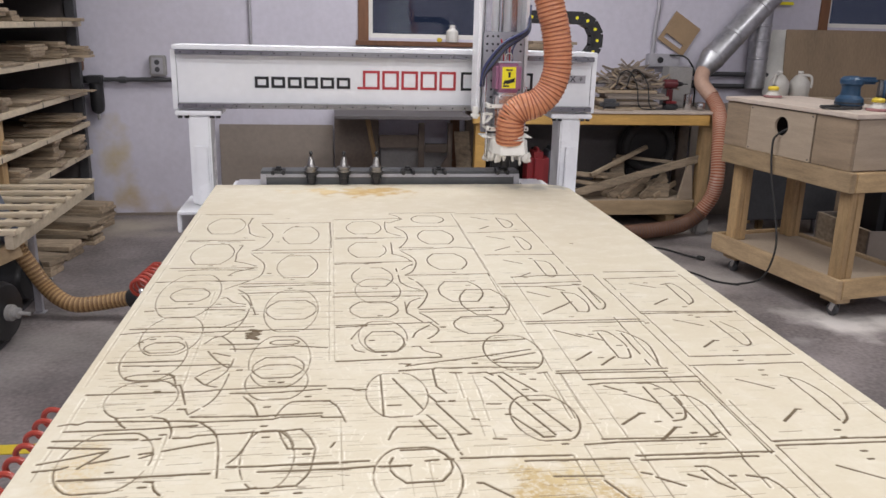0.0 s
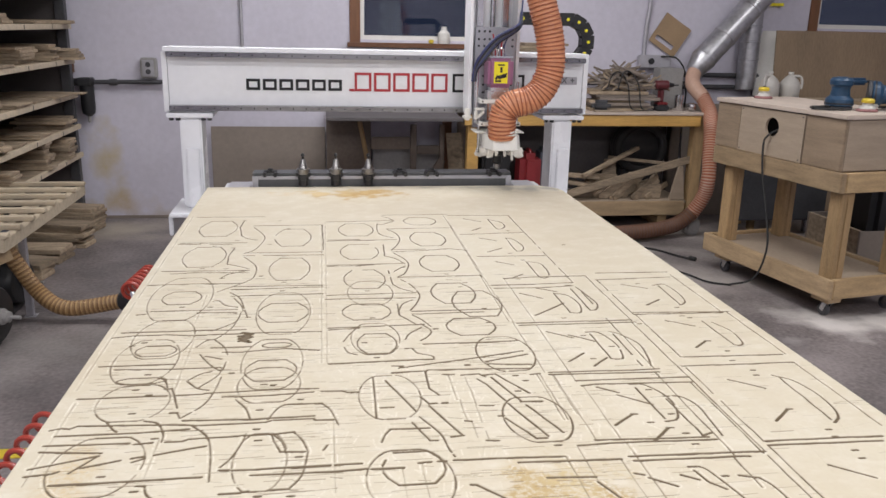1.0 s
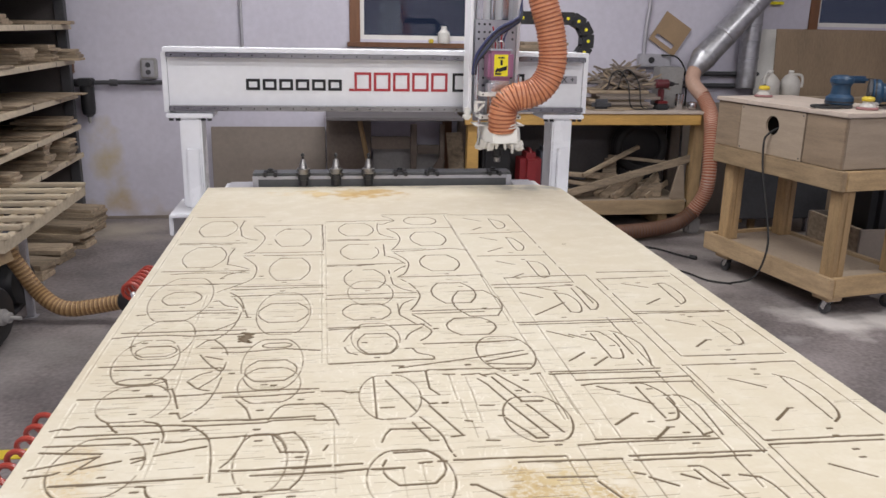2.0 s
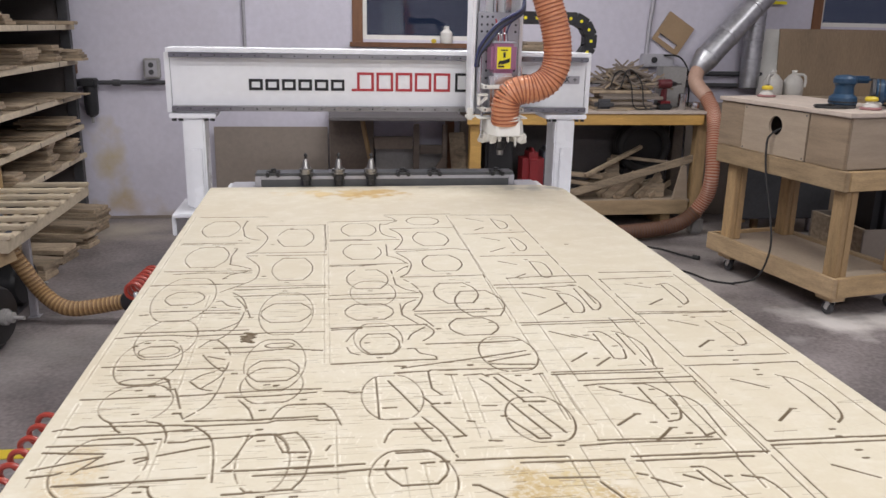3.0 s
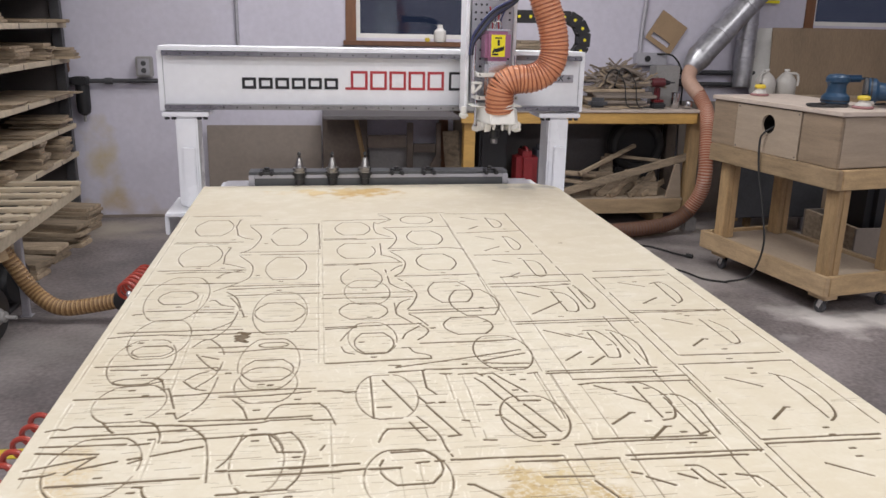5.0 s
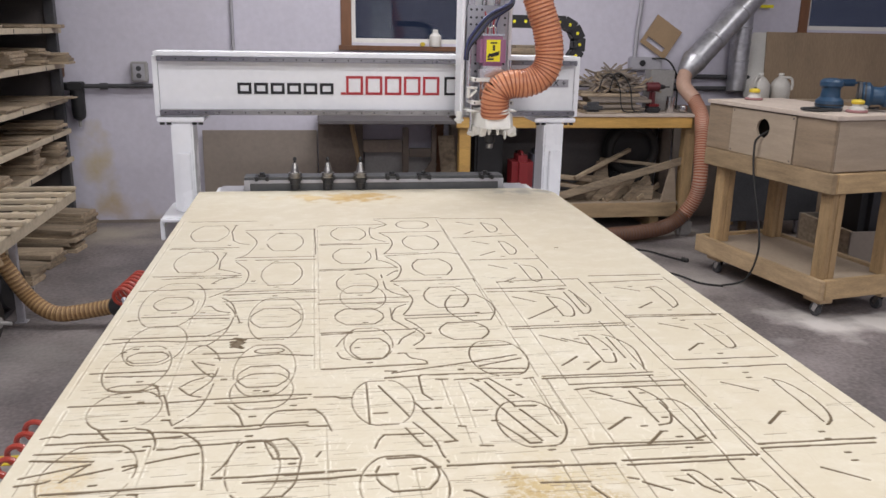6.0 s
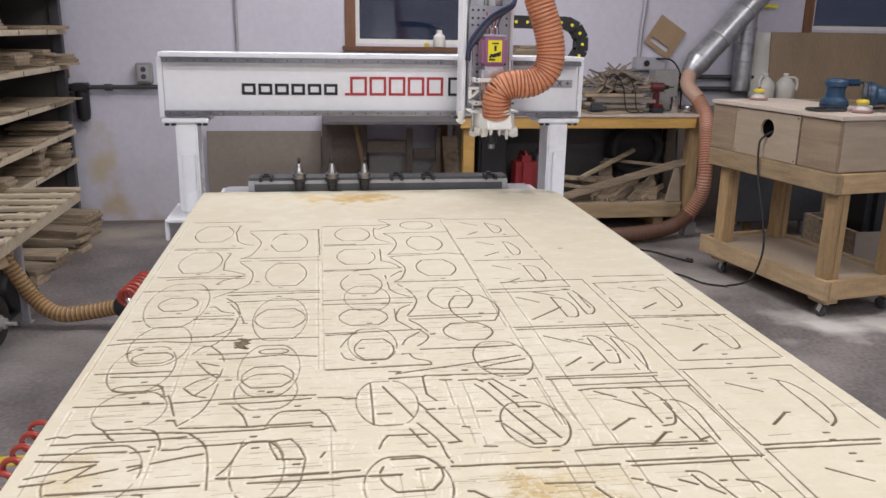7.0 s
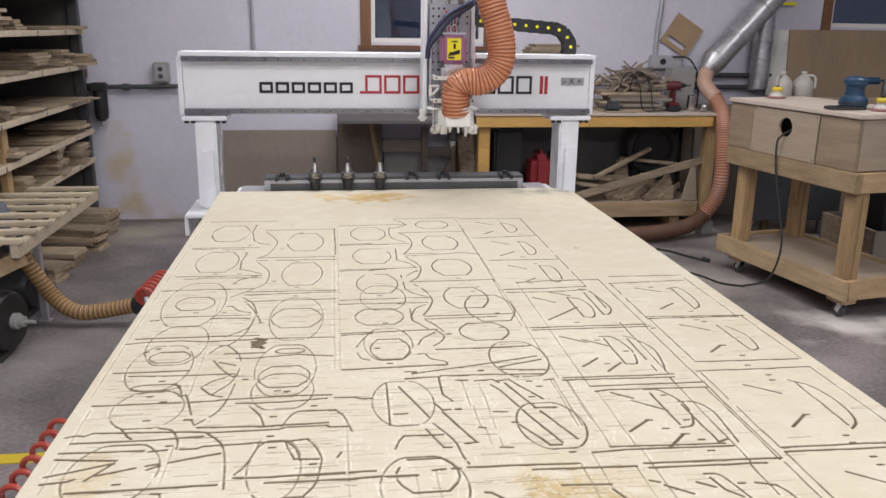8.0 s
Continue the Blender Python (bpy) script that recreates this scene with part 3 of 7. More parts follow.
def middle_plates(c):
    """Middle columns of plates and fins."""
    c.plate(-0.173, -0.799, 0.125, 0.181)
    c.plate(-0.173, -1.091, 0.124, 0.175)
    c.plate(-0.171, -1.383, 0.12, 0.177)
    c.disc(-0.162, -1.507, 0.124, 0.203)
    c.plate(-0.18, -1.659, 0.125, 0.119)
    c.disc(-0.169, -1.844, 0.114, 0.194)
    c.plate(-0.167, -1.875, 0.092, 0.12)
    c.curve((-0.244, -1.858), (-0.227, -1.81), (-0.2, -1.752))
    c.curve((-0.243, -1.892), (-0.235, -1.923), (-0.216, -1.938))
    c.plate(0.071, -0.681, 0.123, 0.117)
    c.plate(0.069, -0.942, 0.123, 0.182)
    c.plate(0.068, -1.236, 0.123, 0.171)
    c.plate(0.066, -1.527, 0.122, 0.174)
    c.plate(0.116, -1.617, 0.13, 0.202)
    c.plate(0.07, -1.786, 0.122, 0.114)
    c.run((-0.276, -0.676), (-0.028, -0.664))
    c.run((-0.274, -0.952), (-0.042, -0.945))
    c.run((-0.273, -0.937), (-0.168, -0.937))
    c.run((-0.276, -1.239), (-0.041, -1.232))
    c.run((-0.276, -1.251), (-0.138, -1.243))
    c.run((-0.278, -1.522), (-0.038, -1.517))
    c.run((-0.283, -1.554), (-0.043, -1.56))
    c.run((-0.277, -1.768), (-0.205, -1.767), (-0.044, -1.762))
    c.run((-0.276, -1.779), (-0.205, -1.774))
    c.run((-0.278, -1.982), (-0.052, -1.978))
    c.run((-0.065, -0.577), (0.19, -0.572))
    c.run((-0.06, -0.793), (0.172, -0.79))
    c.run((-0.065, -1.101), (0.042, -1.088), (0.125, -1.073), (0.178, -1.097))
    c.run((-0.063, -1.074), (0.043, -1.074))
    c.run((-0.072, -1.375), (0.173, -1.371), (0.173, -1.394))
    c.run((-0.062, -1.666), (0.168, -1.668))
    c.run((-0.064, -1.687), (0.12, -1.686))
    c.run((-0.06, -1.889), (0.066, -1.89), (0.162, -1.888))
    c.along(0.174, -0.591, -1.394)
    c.along(0.171, -1.394, -1.761)
    c.along(0.18, -1.761, -2.072)
    c.along(0.178, -0.685, -1.559)
    c.along(0.182, -1.559, -1.778)
    c.curve((-0.066, -0.596), (-0.042, -0.626), (-0.025, -0.673))
    c.run((-0.025, -0.673), (-0.076, -0.732), (-0.091, -0.714))
    c.curve((-0.091, -0.714), (-0.097, -0.799), (-0.09, -0.872), (-0.05, -0.922))
    c.curve((-0.06, -0.801), (-0.035, -0.86), (-0.028, -0.938), (-0.043, -1.012), (-0.069, -1.08))
    c.run((-0.09, -1.008), (-0.096, -1.145))
    c.curve((-0.096, -1.145), (-0.063, -1.18), (-0.039, -1.238))
    c.curve((-0.063, -1.115), (-0.037, -1.182), (-0.029, -1.245), (-0.048, -1.332), (-0.072, -1.369))
    c.curve((-0.08, -1.318), (-0.06, -1.285), (-0.041, -1.262))
    c.curve((-0.066, -1.397), (-0.042, -1.451), (-0.03, -1.518), (-0.03, -1.552), (-0.046, -1.61), (-0.066, -1.657))
    c.run((-0.096, -1.305), (-0.094, -1.437))
    c.curve((-0.094, -1.437), (-0.074, -1.48), (-0.045, -1.507))
    c.curve((-0.098, -1.663), (-0.081, -1.607), (-0.053, -1.578))
    c.curve((-0.065, -1.695), (-0.047, -1.726), (-0.028, -1.779))
    c.run((-0.096, -1.606), (-0.098, -1.692), (-0.065, -1.756))
    c.curve((-0.051, -1.757), (-0.032, -1.805), (-0.043, -1.841), (-0.064, -1.868))
    c.curve((-0.099, -1.857), (-0.086, -1.822), (-0.051, -1.78))
    c.run((-0.104, -1.912), (-0.089, -1.913))
    c.curve((-0.089, -1.913), (-0.079, -1.941), (-0.05, -1.96), (-0.047, -1.979))


def near_slats(c):
    """Round plates crossed by slats."""
    c.run((-0.129, -2.02), (-0.049, -2.001), (0.05, -1.979), (0.16, -1.95))
    c.run((-0.142, -2.007), (-0.12, -2.009), (-0.129, -2.02))
    c.run((0.066, -2.002), (0.166, -1.97))
    c.run((0.066, -2.015), (0.161, -2.027))
    c.run((-0.069, -2.035), (0.038, -2.039), (0.155, -2.047))
    c.run((-0.145, -2.042), (-0.072, -2.04))
    c.disc(0.118, -1.959, 0.13, 0.196)
    c.disc(-0.16, -2.153, 0.123, 0.194)
    c.disc(-0.15, -2.46, 0.145, 0.188)
    c.plate(-0.141, -2.425, 0.106, 0.103)
    c.disc(0.11, -2.274, 0.127, 0.18)
    c.run((-0.163, -2.08), (-0.115, -2.223))
    c.run((-0.188, -2.061), (-0.192, -2.247))
    c.run((-0.181, -2.202), (-0.157, -2.202))
    c.run((-0.169, -2.289), (-0.13, -2.291), (-0.099, -2.292))
    c.curve((-0.169, -2.289), (-0.18, -2.307), (-0.189, -2.335))
    c.run((0.044, -2.119), (0.066, -2.195))
    c.run((0.069, -2.208), (0.113, -2.344))
    c.run((0.103, -2.218), (0.144, -2.334))
    c.run((0.05, -2.267), (0.089, -2.35), (0.108, -2.35))
    c.run((0.096, -2.203), (0.138, -2.205))
    c.run((0.044, -2.072), (0.072, -2.069), (0.122, -2.167))
    c.run((0.06, -2.085), (0.098, -2.203))
    c.run((0, -2.068), (0.037, -2.065), (0.048, -2.081))
    c.run((0.029, -2.09), (0.044, -2.119))
    c.along(-0.029, -2.061, -2.184)
    c.along(-0.023, -2.184, -2.271)
    c.run((-0.027, -2.271), (-0.017, -2.274))
    c.along(-0.016, -2.274, -2.337)
    c.run((-0.039, -2.061), (-0.017, -2.063))
    c.along(0.005, -2.079, -2.211)
    c.along(0.003, -2.211, -2.348)
    c.run((-0.001, -2.348), (0.019, -2.351))
    c.run((0.012, -2.212), (0.037, -2.214))
    c.run((-0.075, -2.043), (-0.077, -2.126), (-0.061, -2.157))
    c.run((-0.087, -2.202), (-0.041, -2.326), (-0.062, -2.328))
    c.curve((-0.111, -2.246), (-0.081, -2.315), (-0.074, -2.367), (-0.067, -2.398))
    c.run((-0.127, -2.267), (-0.102, -2.338), (-0.09, -2.339))
    c.run((-0.099, -2.163), (-0.086, -2.194), (-0.072, -2.193))
    c.along(0.16, -2.08, -2.287)
    c.along(0.167, -2.075, -2.286)
    c.run((0.147, -2.079), (0.167, -2.075))
    c.run((-0.07, -2.409), (0.023, -2.412), (0.121, -2.417))
    c.run((0.038, -2.428), (0.161, -2.434), (0.216, -2.436))
    c.run((0.074, -2.48), (0.154, -2.486))
    c.run((-0.131, -2.412), (-0.111, -2.41))
    c.run((-0.098, -2.41), (-0.085, -2.41))
    c.run((-0.055, -2.487), (-0.046, -2.489), (-0.007, -2.533))
    c.along(0.124, -2.417, -2.547)
    c.along(0.154, -2.387, -2.501)
    c.run((0.153, -2.501), (0.176, -2.556))
    c.along(0.216, -2.44, -2.557)
    c.along(0.195, -2.084, -2.367)
    c.along(0.241, -2.15, -2.366)
    c.along(0.192, -2.072, -2.266)
    c.along(0.246, -2.381, -2.56)


def strut_cells(c):
    """Cells with curved struts."""
    c.run((0.194, -0.592), (0.432, -0.605))
    c.along(0.429, -0.605, -1.468)
    c.run((0.193, -0.89), (0.424, -0.872))
    c.run((0.201, -1.173), (0.425, -1.176))
    c.run((0.187, -1.47), (0.311, -1.469), (0.428, -1.463))
    c.run((0.189, -1.496), (0.319, -1.501), (0.413, -1.493))
    c.along(0.236, -1.399, -1.77)
    c.run((0.236, -1.41), (0.329, -1.4), (0.485, -1.401))
    c.along(0.486, -1.401, -1.785)
    c.run((0.189, -1.774), (0.486, -1.776))
    c.run((0.192, -1.79), (0.492, -1.793))
    c.along(0.234, -1.794, -2.122)
    c.along(0.426, -1.759, -2.076)
    c.run((0.19, -2.072), (0.343, -2.077), (0.435, -2.077))
    c.run((0.187, -2.083), (0.339, -2.089), (0.429, -2.092))
    c.run((0.235, -2.119), (0.483, -2.123))
    c.run((0.239, -2.144), (0.271, -2.139), (0.478, -2.148))
    c.along(0.482, -1.785, -2.439)
    c.along(0.475, -2.148, -2.444)
    c.along(0.42, -2.092, -2.448)
    c.along(0.416, -2.448, -2.58)
    c.run((0.194, -2.367), (0.319, -2.374), (0.405, -2.377))
    c.run((0.157, -2.383), (0.247, -2.381), (0.416, -2.388))
    c.run((0.234, -2.429), (0.357, -2.432), (0.481, -2.438))
    c.run((0.238, -2.444), (0.412, -2.448), (0.479, -2.451))
    c.run((0.529, -1.376), (0.752, -1.381))
    c.run((0.507, -1.442), (0.739, -1.432))
    c.along(0.508, -1.442, -1.737)
    c.along(0.751, -1.409, -1.741)
    c.run((0.511, -1.724), (0.771, -1.738))
    c.run((0.509, -1.737), (0.752, -1.745))
    c.along(0.512, -1.737, -2.019)
    c.along(0.764, -1.738, -2.026)
    c.run((0.515, -2.019), (0.755, -2.026))
    c.run((0.493, -2.068), (0.756, -2.071))
    c.along(0.498, -2.077, -2.403)
    c.along(0.757, -2.071, -2.37)
    c.run((0.501, -2.403), (0.73, -2.408))
    c.run((0.5, -2.418), (0.719, -2.424))
    c.along(0.498, -2.418, -2.591)
    c.along(0.479, -2.451, -2.586)
    c.run((0.244, -0.651), (0.301, -0.701))
    c.run((0.244, -0.836), (0.283, -0.797))
    c.curve((0.336, -0.666), (0.375, -0.714), (0.376, -0.785), (0.342, -0.817), (0.336, -0.666))
    c.run((0.251, -0.941), (0.303, -0.983))
    c.run((0.245, -1.123), (0.302, -1.078))
    c.curve((0.344, -0.947), (0.365, -0.964), (0.379, -1.055), (0.364, -1.11), (0.343, -1.109), (0.344, -0.947))
    c.run((0.249, -1.234), (0.298, -1.275))
    c.run((0.241, -1.41), (0.262, -1.406), (0.302, -1.37))
    c.curve((0.343, -1.241), (0.383, -1.263), (0.385, -1.353), (0.371, -1.404), (0.346, -1.402), (0.345, -1.248))
    c.run((0.251, -1.546), (0.303, -1.593))
    c.run((0.25, -1.723), (0.324, -1.66), (0.351, -1.635))
    c.run((0.31, -1.505), (0.358, -1.54))
    c.curve((0.346, -1.553), (0.38, -1.576), (0.39, -1.647), (0.374, -1.712), (0.347, -1.71))
    c.run((0.346, -1.553), (0.347, -1.71))
    c.curve((0.398, -1.487), (0.422, -1.494), (0.435, -1.58), (0.439, -1.651), (0.421, -1.694), (0.405, -1.697))
    c.run((0.406, -1.518), (0.405, -1.697))
    c.run((0.429, -1.55), (0.428, -1.65))
    c.run((0.248, -1.838), (0.301, -1.883))
    c.run((0.296, -1.864), (0.346, -1.909))
    c.run((0.249, -2.02), (0.297, -1.976))
    c.run((0.294, -1.976), (0.303, -1.977))
    c.curve((0.343, -1.85), (0.374, -1.856), (0.391, -1.927), (0.386, -1.978), (0.375, -2.016), (0.353, -2.014))
    c.run((0.35, -1.862), (0.35, -2.013))
    c.curve((0.401, -1.851), (0.42, -1.868), (0.445, -1.932), (0.437, -2.009), (0.424, -2.061))
    c.run((0.406, -1.867), (0.405, -2.059))
    c.run((0.298, -2.049), (0.342, -2.006))
    c.run((0.269, -2.153), (0.304, -2.183))
    c.run((0.298, -2.193), (0.353, -2.241))
    c.run((0.249, -2.317), (0.298, -2.277))
    c.run((0.297, -2.276), (0.306, -2.277))
    c.curve((0.342, -2.146), (0.371, -2.152), (0.394, -2.2), (0.396, -2.25), (0.378, -2.303), (0.351, -2.312))
    c.run((0.348, -2.163), (0.354, -2.301))
    c.curve((0.391, -2.207), (0.424, -2.213), (0.441, -2.255), (0.438, -2.314), (0.433, -2.375))
    c.run((0.391, -2.22), (0.397, -2.371), (0.417, -2.363))
    c.run((0.301, -2.38), (0.345, -2.336))
    c.run((0.343, -2.336), (0.354, -2.337))
    c.run((0.567, -1.49), (0.628, -1.531))
    c.run((0.571, -1.671), (0.624, -1.629))
    c.curve((0.655, -1.507), (0.692, -1.5), (0.701, -1.577), (0.69, -1.649), (0.664, -1.679))
    c.run((0.671, -1.508), (0.664, -1.679))
    c.run((0.574, -1.788), (0.632, -1.833))
    c.run((0.573, -1.968), (0.615, -1.93))
    c.run((0.614, -1.93), (0.625, -1.931))
    c.run((0.667, -1.8), (0.672, -1.96))
    c.curve((0.688, -1.81), (0.708, -1.875), (0.699, -1.948), (0.683, -1.964), (0.672, -1.96))
    c.run((0.562, -2.145), (0.619, -2.193))
    c.run((0.564, -2.332), (0.614, -2.287))
    c.run((0.613, -2.287), (0.622, -2.288))
    c.run((0.679, -2.145), (0.674, -2.338))
    c.curve((0.669, -2.133), (0.7, -2.164), (0.713, -2.226), (0.709, -2.29), (0.695, -2.329), (0.673, -2.35))
    c.run((0.568, -2.493), (0.623, -2.54))
    c.run((0.242, -2.499), (0.278, -2.528))
    c.run((0.223, -2.483), (0.236, -2.489))
    c.run((0.299, -2.496), (0.322, -2.513))
    c.curve((0.323, -2.472), (0.346, -2.478), (0.358, -2.515), (0.371, -2.574))
    c.run((0.327, -2.485), (0.335, -2.521), (0.355, -2.545))
    c.run((0.396, -2.508), (0.426, -2.519))
    c.curve((0.426, -2.519), (0.436, -2.544), (0.44, -2.582))


def drill_marks(c):
    """Short plunge marks of the bit."""
    c.dot(-0.576, -0.641, 0.0045)
    c.dot(-0.575, -0.925, 0.0045)
    c.dot(-0.465, -0.983, 0.0045)
    c.dot(-0.579, -1.018, 0.0045)
    c.dot(-0.576, -1.252, 0.0045)
    c.dot(-0.468, -1.333, 0.0045)
    c.dot(-0.577, -1.346, 0.0045)
    c.dot(-0.646, -1.246, 0.0045)
    c.dot(-0.641, -0.992, 0.0045)
    c.dot(-0.448, -0.648, 0.0045)
    c.dot(-0.41, -0.771, 0.0045)
    c.dot(-0.411, -1.136, 0.0045)
    c.dot(-0.4, -1.397, 0.0045)
    c.dot(-0.401, -1.473, 0.0045)
    c.dot(-0.578, -1.592, 0.0045)
    c.dot(-0.649, -1.586, 0.0045)
    c.dot(-0.476, -1.676, 0.0045)
    c.dot(-0.694, -1.824, 0.0045)
    c.dot(-0.717, -1.842, 0.0045)
    c.dot(-0.651, -2.004, 0.0045)
    c.dot(-0.481, -2.012, 0.0045)
    c.dot(-0.66, -2.076, 0.0045)
    c.dot(-0.63, -2.102, 0.0045)
    c.dot(-0.645, -2.18, 0.0045)
    c.dot(-0.571, -2.185, 0.0045)
    c.dot(-0.41, -2.075, 0.0045)
    c.dot(-0.391, -2.079, 0.0045)
    c.dot(-0.335, -2.15, 0.0045)
    c.dot(-0.411, -2.188, 0.0045)
    c.dot(-0.411, -2.264, 0.0045)
    c.dot(-0.405, -2.306, 0.0045)
    c.dot(-0.393, -2.484, 0.0045)
    c.dot(-0.342, -2.489, 0.0045)
    c.dot(-0.332, -2.37, 0.0045)
    c.dot(-0.646, -2.4, 0.0045)
    c.dot(-0.585, -2.45, 0.0045)
    c.dot(-0.585, -2.281, 0.0045)
    c.dot(-0.182, -1.252, 0.0045)
    c.dot(-0.169, -1.492, 0.0045)
    c.dot(-0.12, -1.563, 0.0045)
    c.dot(-0.196, -1.869, 0.0045)
    c.dot(-0.173, -1.958, 0.0045)
    c.dot(0.073, -1.352, 0.0045)
    c.dot(0.115, -1.438, 0.0045)
    c.dot(0.095, -1.478, 0.0045)
    c.dot(0.119, -1.764, 0.0045)
    c.dot(0.128, -1.661, 0.0045)
    c.dot(-0.019, -1.795, 0.0045)
    c.dot(0.021, -2.016, 0.0045)
    c.dot(-0.055, -2.193, 0.0045)
    c.dot(0.044, -2.258, 0.0045)
    c.dot(0.121, -2.378, 0.0045)
    c.dot(0.113, -2.081, 0.0045)
    c.dot(0.101, -2.155, 0.0045)
    c.dot(0.128, -2.108, 0.0045)
    c.dot(0.374, -0.844, 0.0045)
    c.dot(0.338, -1.222, 0.0045)
    c.dot(0.277, -1.418, 0.0045)
    c.dot(0.317, -1.749, 0.0045)
    c.dot(0.33, -1.871, 0.0045)
    c.dot(0.309, -2.01, 0.0045)
    c.dot(0.376, -1.943, 0.0045)
    c.dot(0.497, -1.806, 0.0045)
    c.dot(0.372, -2.176, 0.0045)
    c.dot(0.374, -2.284, 0.0045)
    c.dot(0.32, -2.313, 0.0045)
    c.dot(0.369, -2.36, 0.0045)
    c.dot(0.369, -2.4, 0.0045)
    c.dot(0.371, -2.507, 0.0045)
    c.dot(0.621, -2.049, 0.0045)
    c.dot(0.637, -1.994, 0.0045)
    c.dot(0.641, -2.103, 0.0045)
    c.dot(0.635, -2.129, 0.0045)
    c.dot(0.645, -2.374, 0.0045)
    c.dot(0.641, -2.401, 0.0045)
    c.dot(0.646, -2.451, 0.0045)
    c.dot(0.641, -2.478, 0.0045)
    c.dot(0.632, -1.76, 0.0045)
    c.dot(0.646, -1.774, 0.0045)
    c.dot(0.616, -1.488, 0.0045)
    c.dot(0.645, -1.696, 0.0045)
    c.dot(0.523, -1.05, 0.0045)
    c.dot(0.316, -1.141, 0.0045)
    c.dot(-0.049, -1.274, 0.0045)
    c.dot(-0.167, -1.707, 0.0045)
    c.dot(-0.153, -1.816, 0.0045)


def cut_board():
    c = Cuts()
    rng = c.rng
    for cuts in (left_plates, left_near, middle_plates, near_slats, strut_cells, drill_marks):
        cuts(c)
    # short tool marks across the board
    for k in range(2300):
        x, y = rng.uniform(-0.77, 0.76), rng.uniform(-2.58, -1.35)
        if x > 0.22 and rng.random() < 0.8:
            continue
        L = rng.uniform(0.01, 0.08)
        c.seg((x, y), (x + L, y + rng.normal(0, 0.002)), rng.uniform(0.0007, 0.0023), rng.uniform(0.0001, 0.0008))
    # faint stray cuts at every angle, and raised torn fibres
    for k in range(420):
        x, y, a = rng.uniform(-0.72, 0.74), rng.uniform(-2.58, -1.45), rng.uniform(0, math.pi)
        L = rng.uniform(0.02, 0.09)
        c.seg((x, y), (x + L * math.cos(a), y + L * math.sin(a)), rng.uniform(0.0004, 0.0009), 0.0002)
    for k in range(700):
        x, y = rng.uniform(-0.3, 0.35), rng.uniform(-2.58, -1.7)
        c.seg((x, y), (x + rng.normal(0, 0.012), y + rng.uniform(0.01, 0.04)), 0.0002, -0.003, rng.uniform(0.0001, 0.0004))
    # torn-out chip
    for k in range(14):
        x, y = -0.468 + rng.normal(0, 0.005), -1.81 + rng.normal(0, 0.009)
        c.seg((x - 0.006, y), (x + 0.006, y + rng.normal(0, 0.007)), 0.006, 0.005)
    # torn fibres stand up beside the cuts
    c.z = np.where(c.z < -0.00005, c.z, c.burr * (rng.random(c.z.shape) * 0.8 + 0.2))
    return c


